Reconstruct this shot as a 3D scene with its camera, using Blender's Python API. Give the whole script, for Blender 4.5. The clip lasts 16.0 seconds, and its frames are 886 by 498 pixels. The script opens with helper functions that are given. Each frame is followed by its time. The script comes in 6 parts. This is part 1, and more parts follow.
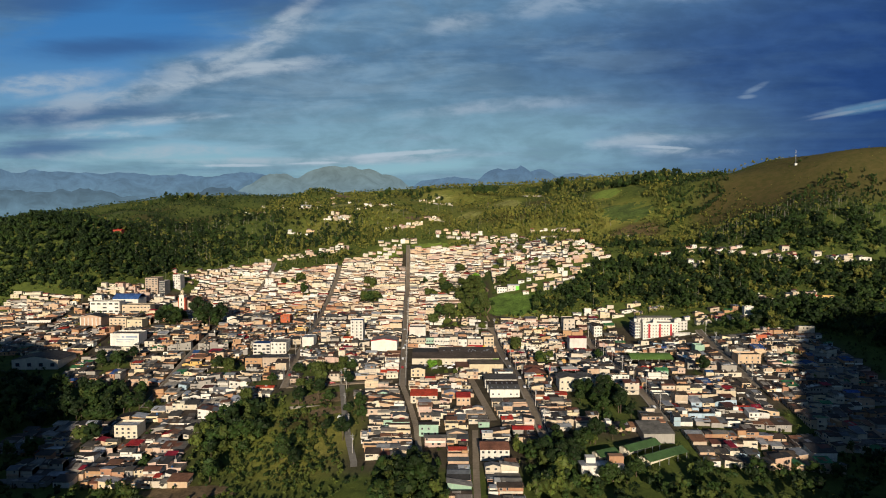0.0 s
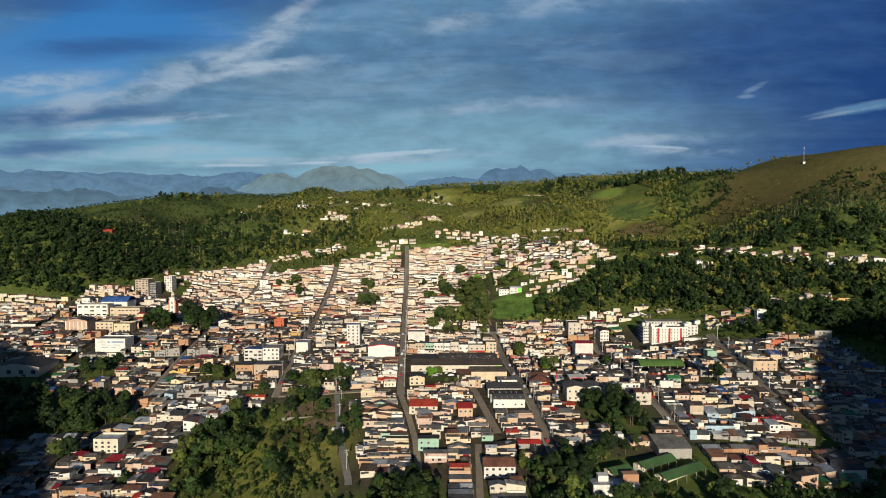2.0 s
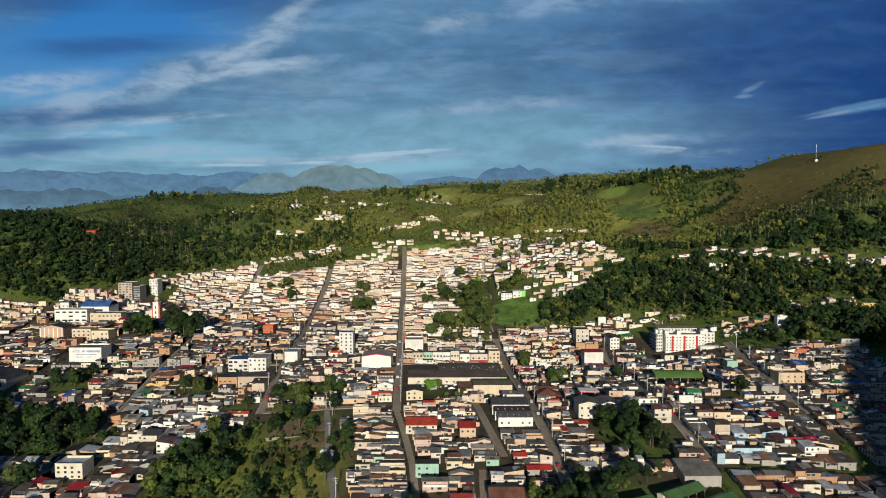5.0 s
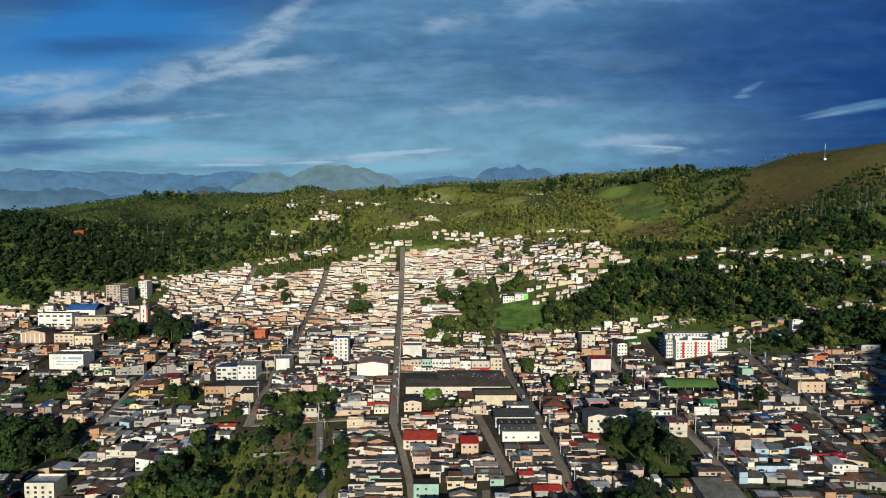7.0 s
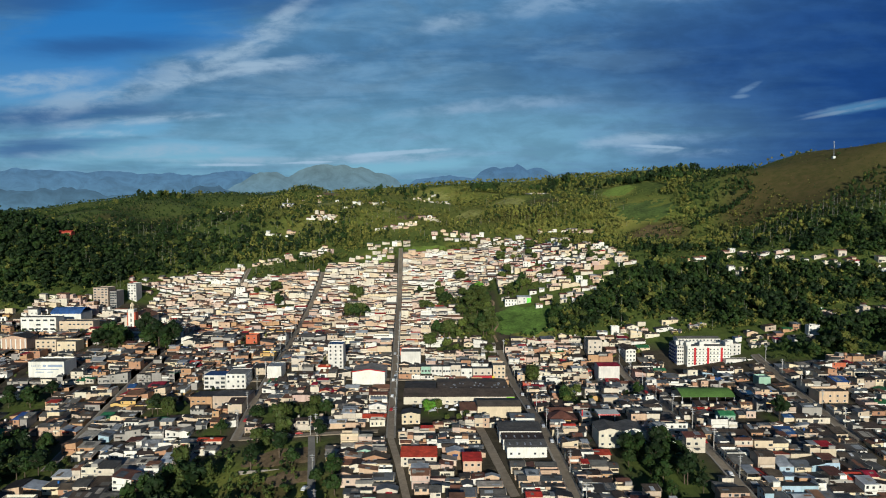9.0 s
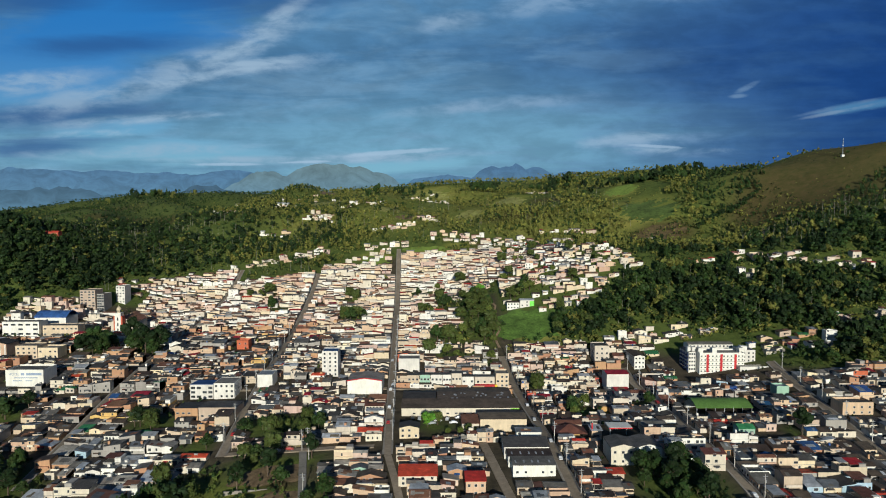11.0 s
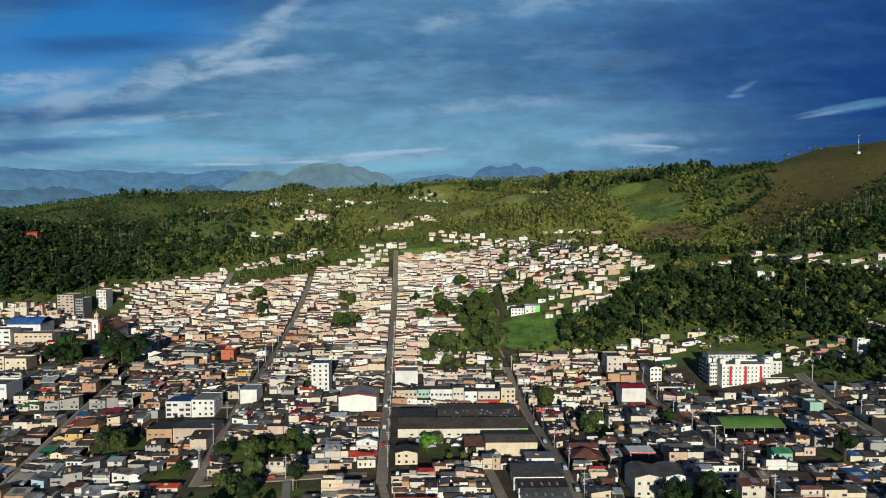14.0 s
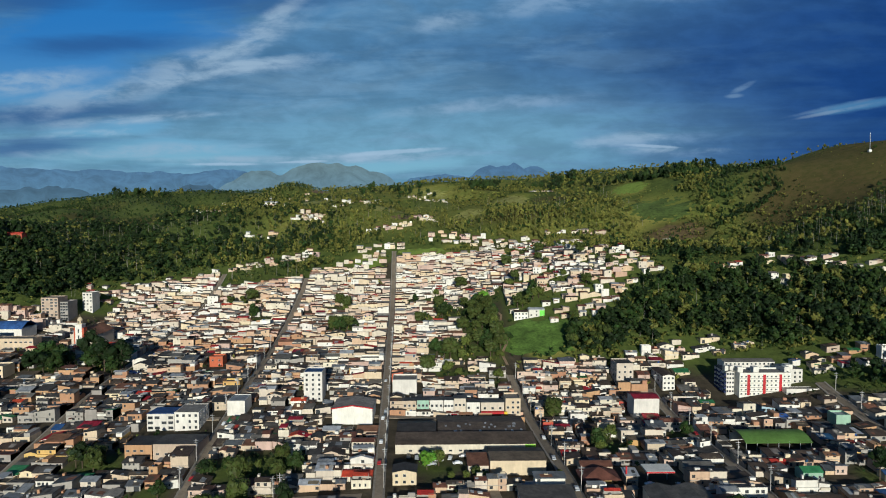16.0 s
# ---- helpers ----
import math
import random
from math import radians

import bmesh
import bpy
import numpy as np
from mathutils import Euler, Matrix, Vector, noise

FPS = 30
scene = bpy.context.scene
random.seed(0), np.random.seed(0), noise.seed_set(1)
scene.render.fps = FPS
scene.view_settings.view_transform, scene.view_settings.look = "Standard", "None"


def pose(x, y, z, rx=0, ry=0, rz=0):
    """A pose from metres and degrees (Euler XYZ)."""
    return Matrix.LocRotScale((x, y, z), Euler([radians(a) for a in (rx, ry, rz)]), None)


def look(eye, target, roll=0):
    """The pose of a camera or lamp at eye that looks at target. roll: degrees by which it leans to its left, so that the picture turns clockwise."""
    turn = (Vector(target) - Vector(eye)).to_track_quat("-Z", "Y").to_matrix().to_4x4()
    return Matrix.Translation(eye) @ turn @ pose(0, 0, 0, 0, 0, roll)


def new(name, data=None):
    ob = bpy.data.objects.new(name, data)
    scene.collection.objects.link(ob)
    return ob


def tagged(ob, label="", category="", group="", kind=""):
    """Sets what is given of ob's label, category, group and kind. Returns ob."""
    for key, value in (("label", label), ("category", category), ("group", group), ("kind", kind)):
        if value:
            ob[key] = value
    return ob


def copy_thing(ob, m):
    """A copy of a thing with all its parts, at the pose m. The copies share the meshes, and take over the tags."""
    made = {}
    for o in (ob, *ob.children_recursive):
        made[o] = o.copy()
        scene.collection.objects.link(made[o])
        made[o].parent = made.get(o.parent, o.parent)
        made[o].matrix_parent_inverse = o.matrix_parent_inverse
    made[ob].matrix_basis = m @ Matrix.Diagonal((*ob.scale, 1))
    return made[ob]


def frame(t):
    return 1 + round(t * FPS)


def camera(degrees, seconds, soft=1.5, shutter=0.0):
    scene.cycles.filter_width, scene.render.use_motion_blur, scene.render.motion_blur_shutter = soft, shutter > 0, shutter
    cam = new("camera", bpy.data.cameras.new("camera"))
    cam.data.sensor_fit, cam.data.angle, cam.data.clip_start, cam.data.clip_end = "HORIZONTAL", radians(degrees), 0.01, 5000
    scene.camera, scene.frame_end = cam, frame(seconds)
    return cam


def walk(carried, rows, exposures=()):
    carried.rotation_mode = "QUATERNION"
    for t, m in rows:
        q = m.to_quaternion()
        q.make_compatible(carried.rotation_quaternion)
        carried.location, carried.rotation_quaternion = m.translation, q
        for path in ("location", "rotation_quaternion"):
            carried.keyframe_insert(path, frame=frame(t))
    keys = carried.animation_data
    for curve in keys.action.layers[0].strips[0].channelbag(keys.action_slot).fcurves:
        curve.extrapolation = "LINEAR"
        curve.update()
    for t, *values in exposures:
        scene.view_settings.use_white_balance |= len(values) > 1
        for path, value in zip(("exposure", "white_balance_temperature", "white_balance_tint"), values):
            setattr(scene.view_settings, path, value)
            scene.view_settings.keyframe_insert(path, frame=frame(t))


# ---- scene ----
cam = camera(70.0, 16.0, 1.0)
METRES, EYE, TILT, LEAN, TURN = 118.0, 110.0, -3.0, 0.0, 0.0
ROWS = [
    (0.0, 0.0, 0.0, 0.0, 0.0, 0.0, -0.0),
    (0.5, -0.0022, 0.03, 0.0024, -0.04, -0.01, 0.0),
    (1.0, -0.0035, 0.0623, 0.0044, -0.07, -0.03, 0.01),
    (1.5, -0.0056, 0.0941, 0.0069, -0.1, -0.03, 0.01),
    (2.0, -0.0075, 0.1257, 0.009, -0.13, -0.03, 0.02),
    (2.5, -0.0091, 0.1555, 0.0116, -0.17, -0.04, 0.03),
    (3.0, -0.0106, 0.1874, 0.0138, -0.22, -0.04, 0.04),
    (3.5, -0.012, 0.2194, 0.0158, -0.26, -0.05, 0.04),
    (4.0, -0.0126, 0.2513, 0.0184, -0.29, -0.05, 0.05),
    (6.5, -0.0194, 0.4098, 0.0316, -0.53, -0.08, 0.03),
    (7.0, -0.0205, 0.4412, 0.0332, -0.57, -0.07, 0.04),
    (7.5, -0.0218, 0.4725, 0.0352, -0.61, -0.07, 0.05),
    (8.0, -0.0232, 0.5038, 0.0381, -0.65, -0.09, 0.06),
    (8.5, -0.0247, 0.5326, 0.0403, -0.7, -0.08, 0.06),
    (9.0, -0.0256, 0.5638, 0.0425, -0.74, -0.08, 0.07),
    (11.5, -0.0352, 0.7156, 0.0574, -1.02, -0.15, 0.08),
    (12.0, -0.0366, 0.7486, 0.0601, -1.06, -0.14, 0.09),
    (12.5, -0.0378, 0.7773, 0.0618, -1.12, -0.13, 0.1),
    (13.0, -0.0383, 0.8108, 0.065, -1.14, -0.15, 0.11),
    (13.5, -0.0397, 0.8398, 0.0668, -1.19, -0.15, 0.11),
    (14.0, -0.0407, 0.871, 0.0683, -1.23, -0.16, 0.11),
    (14.5, -0.0416, 0.8999, 0.0697, -1.26, -0.15, 0.12),
    (15.0, -0.043, 0.9331, 0.0714, -1.3, -0.17, 0.11),
    (15.5, -0.0446, 0.9626, 0.0738, -1.34, -0.17, 0.11),
    (16.0, -0.046, 0.9958, 0.0753, -1.39, -0.17, 0.12),
]
EXPOSURES = [(0.0, -0.12, 6400, 8), (2.0, -0.12, 6050, 6), (4.0, -0.12, 5900, 5), (7.0, -0.17, 5550, 2), (11.5, -0.20, 5450, 1), (16.0, -0.23, 5400, 1)]
walk(cam, [(t, pose(0, 0, EYE, TILT, LEAN, TURN) @ pose(METRES * x, 1.46 * METRES * y, METRES * z, 90 + 0.684 * pitch, roll, 0.684 * yaw)) for t, x, y, z, yaw, pitch, roll in ROWS], EXPOSURES)

# ---- world, sun, exposure ----
SUN_TO = Vector((0.045, -0.970, 0.236)).normalized()
sun_data = bpy.data.lights.new("sun", "SUN")
sun_data.energy, sun_data.angle, sun_data.color = 5.65, radians(0.6), (1.0, 0.855, 0.675)
sun = new("sun", sun_data)
sun.matrix_world = look(SUN_TO * 800, (0, 0, 0))


def nodes_of(tree):
    n, l = tree.nodes, tree.links

    def add(kind, **inputs):
        nd = n.new(kind)
        for k, v in inputs.items():
            key = int(k[1:]) if k[0] == "i" and k[1:].isdigit() else k.replace("_", " ")
            sock = nd.inputs[key]
            if hasattr(v, "is_output"):
                l.new(v, sock)
            else:
                sock.default_value = v
        return nd
    return n, l, add


world = bpy.data.worlds.new("world")
scene.world = world
world.use_nodes = True
wn, wl, wadd = nodes_of(world.node_tree)
wn.clear()


def wmath(op, a, b=0.0, c=0.0):
    nd = wadd("ShaderNodeMath", i0=a, i1=b, i2=c)
    nd.operation = op
    return nd.outputs[0]


def wmix(f, a, b):
    nd = wn.new("ShaderNodeMix")
    nd.data_type = "RGBA"
    for key, v in ((0, f), (6, a), (7, b)):
        if hasattr(v, "is_output"):
            wl.new(v, nd.inputs[key])
        else:
            nd.inputs[key].default_value = v
    return nd.outputs[2]


def wramp(v, lo, hi, a=0.0, b=1.0):
    nd = wadd("ShaderNodeMapRange", i0=v, i1=lo, i2=hi, i3=a, i4=b)
    nd.interpolation_type = "SMOOTHSTEP"
    return nd.outputs[0]


sky = wn.new("ShaderNodeTexSky")
sky.sky_type, sky.sun_disc = "NISHITA", False
sky.sun_elevation, sky.sun_rotation = math.asin(SUN_TO.z), math.atan2(SUN_TO.x, SUN_TO.y)
sky.air_density, sky.dust_density, sky.ozone_density = 1.3, 0.6, 3.0
way = wn.new("ShaderNodeTexCoord").outputs["Generated"]
sep = wadd("ShaderNodeSeparateXYZ", i0=way)
ahead = wmath("MAXIMUM", wmath("ABSOLUTE", sep.outputs[1]), 0.15)
su, sv = wmath("DIVIDE", sep.outputs[0], ahead), wmath("DIVIDE", wmath("MAXIMUM", sep.outputs[2], 0.0), ahead)
den = wmath("ADD", sv, 0.14)
layer = wadd("ShaderNodeCombineXYZ", X=wmath("DIVIDE", su, den), Y=wmath("DIVIDE", 1.0, den), Z=0.0).outputs[0]
streak = wadd("ShaderNodeMapping", Vector=layer, Rotation=(0, 0, radians(-7)), Scale=(0.46, 1.3, 1.0), Location=(3.1, 1.7, 0)).outputs[0]
big = wadd("ShaderNodeTexNoise", Vector=streak, Scale=0.55, Detail=6.0, Roughness=0.55, Distortion=0.4).outputs["Fac"]
fine = wadd("ShaderNodeTexNoise", Vector=streak, Scale=2.3, Detail=10.0, Roughness=0.62, Distortion=0.6).outputs["Fac"]
plane = wadd("ShaderNodeCombineXYZ", X=su, Y=wmath("MULTIPLY", sv, 2.4), Z=0.0).outputs[0]
bands = wadd("ShaderNodeCombineXYZ", X=wmath("ADD", su, wmath("MULTIPLY", sv, -0.35)), Y=wmath("MULTIPLY", sv, 4.0), Z=0.0).outputs[0]
strand = wadd("ShaderNodeTexNoise", Vector=bands, Scale=6.5, Detail=9.0, Roughness=0.60, Distortion=0.5).outputs["Fac"]
ripple = wadd("ShaderNodeTexNoise", Vector=plane, Scale=5.5, Detail=8.0, Roughness=0.60, Distortion=0.3).outputs["Fac"]
puff = wadd("ShaderNodeTexNoise", Vector=plane, Scale=15.0, Detail=9.0, Roughness=0.60, Distortion=0.25).outputs["Fac"]

# the layer of cloud: paler low down, darker towards the right and the top
veil = wmix(wramp(sv, 0.02, 0.30), (0.252, 0.425, 0.510, 1), (0.125, 0.248, 0.400, 1))
swing = wmath("ADD", su, wmath("MULTIPLY", wmath("SUBTRACT", big, 0.5), 0.7))
veil = wmix(wramp(swing, 0.0, 0.66), veil, (0.026, 0.078, 0.245, 1))
dark = wmix(wramp(su, -0.6, 0.4), (0.045, 0.125, 0.262, 1), (0.020, 0.056, 0.158, 1))
veil = wmix(wmath("MULTIPLY", wramp(big, 0.42, 0.70), 0.48), veil, dark)
pale = wmix(wramp(su, -0.1, 0.6), (0.270, 0.400, 0.520, 1), (0.070, 0.155, 0.320, 1))
veil = wmix(wmath("MULTIPLY", wramp(wmath("ADD", wmath("MULTIPLY", fine, 0.6), wmath("MULTIPLY", ripple, 0.4)), 0.45, 0.62), 0.5), veil, pale)


mottle = wadd("ShaderNodeHueSaturation", Color=veil, Value=wramp(wmath("ADD", wmath("MULTIPLY", strand, 0.45), wmath("MULTIPLY", puff, 0.55)), 0.38, 0.62, 0.88, 1.12))
veil = mottle.outputs[0]

# open blue sky
nishita = wadd("ShaderNodeVectorMath", i0=sky.outputs[0], i1=(0.09, 0.09, 0.09))
nishita.operation = "MULTIPLY"
blue = wmix(wramp(sv, 0.02, 0.30), (0.270, 0.510, 0.63, 1), (0.020, 0.180, 0.52, 1))
blue = wmix(0.2, blue, nishita.outputs[0])


def spot(cu, cv, ru, rv, turn):
    """1 at the middle of a tilted ellipse of sky, 0 at its rim, frayed by the fine noise."""
    c, s = math.cos(radians(turn)), math.sin(radians(turn))
    du, dv = wmath("SUBTRACT", su, cu), wmath("SUBTRACT", sv, cv)
    p = wmath("ADD", wmath("MULTIPLY", du, c / ru), wmath("MULTIPLY", dv, s / ru))
    q = wmath("ADD", wmath("MULTIPLY", du, -s / rv), wmath("MULTIPLY", dv, c / rv))
    d = wmath("SQRT", wmath("ADD", wmath("MULTIPLY", p, p), wmath("MULTIPLY", q, q)))
    return wmath("SUBTRACT", 1.0, d)


def gather(spots, fray, noise_out):
    total = None
    for sp in spots:
        v = spot(*sp)
        total = v if total is None else wmath("MAXIMUM", total, v)
    return wmath("ADD", total, wmath("MULTIPLY", wmath("SUBTRACT", noise_out, 0.5), fray))


gaps = gather([(-0.52, 0.290, 0.34, 0.105, 20), (-0.62, 0.20, 0.16, 0.05, 5), (-0.44, 0.098, 0.20, 0.022, 0), (-0.50, 0.135, 0.10, 0.016, 4), (0.70, 0.176, 0.11, 0.009, 10), (-0.08, 0.075, 0.16, 0.012, 4)], 2.6, wmath("ADD", wmath("MULTIPLY", fine, 0.5), wmath("MULTIPLY", ripple, 0.5)))
dome = wmix(wramp(gaps, -0.25, 0.6), veil, blue)
shade = gather([(-0.30, 0.335, 0.20, 0.036, 3), (-0.62, 0.33, 0.14, 0.03, 3), (-0.52, 0.262, 0.16, 0.020, 2), (-0.60, 0.155, 0.22, 0.022, 3), (-0.62, 0.105, 0.14, 0.016, 2)], 2.0, fine)
dome = wmix(wmath("MULTIPLY", wramp(shade, -0.3, 0.9), 0.7), dome, (0.040, 0.100, 0.260, 1))
wisps = gather([(-0.52, 0.186, 0.15, 0.020, 12), (-0.37, 0.232, 0.11, 0.024, 18), (-0.28, 0.270, 0.09, 0.024, 27), (-0.235, 0.312, 0.05, 0.016, 32), (-0.32, 0.228, 0.14, 0.012, 3), (-0.47, 0.148, 0.11, 0.009, 4), (-0.46, 0.100, 0.16, 0.010, 2), (-0.09, 0.089, 0.15, 0.009, 2),
                (0.36, 0.118, 0.10, 0.012, 5), (0.38, 0.098, 0.08, 0.007, 0), (0.64, 0.170, 0.08, 0.003, 12), (0.49, 0.200, 0.018, 0.004, 26), (0.475, 0.186, 0.012, 0.003, 4), (0.10, 0.172, 0.15, 0.010, 5), (-0.30, 0.086, 0.16, 0.006, 0), (0.02, 0.30, 0.06, 0.014, 10), (0.18, 0.33, 0.10, 0.016, 8), (0.40, 0.345, 0.08, 0.012, 4), (-0.62, 0.205, 0.13, 0.016, 6)], 2.6, wmath("ADD", wmath("MULTIPLY", fine, 0.3), wmath("MULTIPLY", strand, 0.7)))
bright = wmix(wramp(su, -0.3, 0.5), (0.430, 0.500, 0.580, 1), (0.270, 0.375, 0.520, 1))
dome = wmix(wmath("MULTIPLY", wmath("MULTIPLY", wramp(wisps, -0.45, 0.70), wramp(puff, 0.34, 0.62, 0.15, 1.0)), 0.66), dome, bright)
glints = gather([(0.33, 0.124, 0.10, 0.012, 8), (0.37, 0.101, 0.09, 0.006, 0), (-0.10, 0.089, 0.15, 0.007, 2), (0.645, 0.164, 0.08, 0.003, 11), (-0.50, 0.128, 0.10, 0.007, 3), (-0.44, 0.150, 0.10, 0.006, 4), (-0.36, 0.215, 0.12, 0.010, 8), (-0.31, 0.258, 0.10, 0.012, 32), (-0.26, 0.238, 0.09, 0.008, 6), (-0.60, 0.212, 0.12, 0.008, 4)], 1.6, puff)
dome = wmix(wmath("MULTIPLY", wmath("MULTIPLY", wramp(glints, -0.3, 0.7), wramp(strand, 0.42, 0.60)), 0.55), dome, (0.480, 0.560, 0.640, 1))
lit_edge = gather([(-0.055, 0.0985, 0.085, 0.0042, 4), (-0.20, 0.083, 0.06, 0.0025, 2), (-0.32, 0.079, 0.07, 0.003, 0), (0.355, 0.107, 0.05, 0.003, -3)], 2.6, wmath("ADD", wmath("MULTIPLY", strand, 0.5), wmath("MULTIPLY", puff, 0.5)))
dome = wmix(wmath("MULTIPLY", wramp(lit_edge, -0.1, 0.6), 0.7), dome, (0.500, 0.590, 0.680, 1))
dome = wmix(wmath("MULTIPLY", wramp(su, 0.22, 0.75), 0.42), dome, (0.012, 0.040, 0.155, 1))
dome = wmix(wramp(sv, 0.07, 0.0), dome, (0.190, 0.345, 0.440, 1))
dome = wmix(wramp(sv, 0.37, 0.75), dome, (0.034, 0.068, 0.145, 1))
back = wadd("ShaderNodeBackground", Color=dome, Strength=1.0)
wl.new(back.outputs[0], wn.new("ShaderNodeOutputWorld").inputs[0])

# ---- materials ----
MATS = {}


def material(name, color, rough=0.85, var=0.25, scale=0.6, stain=0.2, stain_scale=0.08, bump=0.0, bump_scale=3.0,
             streak=False, island=False, corrugate=0.0, metal=0.0, hue=0.0, gloss=0.25):
    """A procedural surface: colour that varies from piece to piece, grain, large stains and fine relief."""
    if name in MATS:
        return MATS[name]
    m = bpy.data.materials.new(name)
    m.use_nodes = True
    n, l, add = nodes_of(m.node_tree)
    n.clear()
    co = add("ShaderNodeNewGeometry").outputs["Position"]
    rnd = (add("ShaderNodeNewGeometry").outputs["Random Per Island"] if island else add("ShaderNodeObjectInfo").outputs["Random"])
    grain_co = add("ShaderNodeMapping", Vector=co, Scale=(1, 1, 0.22) if streak else (1, 1, 1)).outputs[0]
    grain = add("ShaderNodeTexNoise", Vector=grain_co, Scale=scale, Detail=6.0, Roughness=0.65).outputs["Fac"]
    spots = add("ShaderNodeTexNoise", Vector=co, Scale=stain_scale, Detail=4.0, Roughness=0.6).outputs["Fac"]
    v = add("ShaderNodeMapRange", i0=rnd, i3=1.0 - var, i4=1.0 + var * 0.6).outputs[0]
    g = add("ShaderNodeMapRange", i0=grain, i1=0.3, i2=0.7, i3=1.0 - stain, i4=1.0 + stain * 0.4).outputs[0]
    s = add("ShaderNodeMapRange", i0=spots, i1=0.32, i2=0.68, i3=1.0 - stain * 0.9, i4=1.0 + stain * 0.5).outputs[0]
    p = add("ShaderNodeMath", i0=v, i1=g)
    p.operation = "MULTIPLY"
    p2 = add("ShaderNodeMath", i0=p.outputs[0], i1=s)
    p2.operation = "MULTIPLY"
    shade = add("ShaderNodeHueSaturation", Hue=0.5, Saturation=1.0, Color=(*color, 1), Value=p2.outputs[0])
    if hue:
        l.new(add("ShaderNodeMapRange", i0=rnd, i3=0.5 - hue, i4=0.5 + hue).outputs[0], shade.inputs["Hue"])
    bs = add("ShaderNodeBsdfPrincipled", Base_Color=shade.outputs[0], Roughness=rough, Metallic=metal, Specular_IOR_Level=gloss)
    if bump or corrugate:
        h = add("ShaderNodeTexNoise", Vector=co, Scale=bump_scale, Detail=5.0).outputs["Fac"]
        if corrugate:
            w = add("ShaderNodeTexWave", Vector=co, Scale=corrugate, Distortion=0.3)
            w.bands_direction = "X"
            h = w.outputs["Fac"]
        b = add("ShaderNodeBump", Strength=max(bump, 0.35), Distance=0.15, Height=h)
        l.new(b.outputs[0], bs.inputs["Normal"])
    l.new(bs.outputs[0], n.new("ShaderNodeOutputMaterial").inputs[0])
    MATS[name] = m
    return m


WALL_COLOURS = {
    "white": (0.78, 0.74, 0.65), "off-white": (0.67, 0.59, 0.46), "cream": (0.68, 0.55, 0.37), "peach": (0.60, 0.42, 0.28),
    "pink": (0.60, 0.44, 0.35), "beige": (0.55, 0.44, 0.32), "raw brick": (0.46, 0.26, 0.145), "grey render": (0.36, 0.33, 0.29),
    "ochre": (0.62, 0.40, 0.14), "mint green": (0.34, 0.50, 0.37), "pale blue": (0.42, 0.54, 0.62), "brick red": (0.48, 0.10, 0.06),
}
ROOF_COLOURS = {
    "brown fibre-cement": (0.092, 0.066, 0.048), "weathered grey": (0.160, 0.146, 0.126), "dark grey": (0.070, 0.064, 0.058),
    "terracotta tile": (0.26, 0.115, 0.068), "zinc": (0.42, 0.43, 0.44), "concrete slab": (0.24, 0.215, 0.185),
    # blue-grey sheet has the sky's blue reflection put into its colour
    "red": (0.52, 0.032, 0.028), "blue": (0.045, 0.12, 0.30), "green": (0.05, 0.20, 0.07), "rust": (0.22, 0.10, 0.06), "aged brown": (0.165, 0.130, 0.090), "bleached sheet": (0.36, 0.32, 0.27), "blue-grey sheet": (0.135, 0.145, 0.155),
}


def wall_mat(c, island=False):
    return material(("far " if island else "") + "wall " + c, WALL_COLOURS[c], 0.9, 0.12, 0.8, 0.15, 0.16, 0.15, 2.0, True, island, hue=0.012)


def roof_mat(c, island=False):
    return material(("far " if island else "") + "roof " + c, ROOF_COLOURS[c], 0.72 if c != "zinc" else 0.45, 0.40, 0.5, 0.40, 0.15,
                    island=island, corrugate=0.9 if "tile" not in c and "slab" not in c else 0.0, bump=0.3, hue=0.015, gloss=0.3)


GLASS = material("window glass", (0.060, 0.064, 0.068), 0.15, 0.4, gloss=0.5)
FRAME = material("window frame", (0.55, 0.53, 0.50), 0.6, 0.4)
WOODEN = material("door wood", (0.16, 0.09, 0.05), 0.7, 0.5)
ASPHALT = material("asphalt", (0.275, 0.222, 0.160), 0.95, 0.1, 0.5, 0.25, 0.05, 0.3)
CONCRETE = material("concrete", (0.30, 0.265, 0.22), 0.9, 0.2, 0.6, 0.25)
STEEL = material("galvanised steel", (0.45, 0.46, 0.47), 0.45, 0.2, metal=0.6)
BARK = material("bark", (0.13, 0.095, 0.065), 0.95, 0.3, 2.0, 0.3)
POLE = material("pole concrete", (0.50, 0.47, 0.42), 0.9, 0.2)


def leaf_material(name, color, island=True, var=0.28, hue=0.02):
    m = material(name, color, 0.6, var, 0.35, 0.25, 0.02, island=island, hue=hue, gloss=0.2)
    bs = next(x for x in m.node_tree.nodes if x.bl_idname == "ShaderNodeBsdfPrincipled")
    n, l, add = nodes_of(m.node_tree)
    through_leaf = n.new("ShaderNodeBsdfTranslucent")
    l.new(bs.inputs["Base Color"].links[0].from_socket, through_leaf.inputs["Color"])
    both = add("ShaderNodeMixShader", i0=0.30, i1=bs.outputs[0], i2=through_leaf.outputs[0])
    l.new(both.outputs[0], next(x for x in n if x.bl_idname == "ShaderNodeOutputMaterial").inputs[0])
    return m


# Olive and yellow green are lifted: the middle hill's sun glow is in them.
LEAVES = [leaf_material("leaves deep green", (0.050, 0.085, 0.020)), leaf_material("leaves olive", (0.205, 0.208, 0.044)),
          leaf_material("leaves yellow green", (0.300, 0.290, 0.058)), leaf_material("leaves dark", (0.026, 0.046, 0.014))]

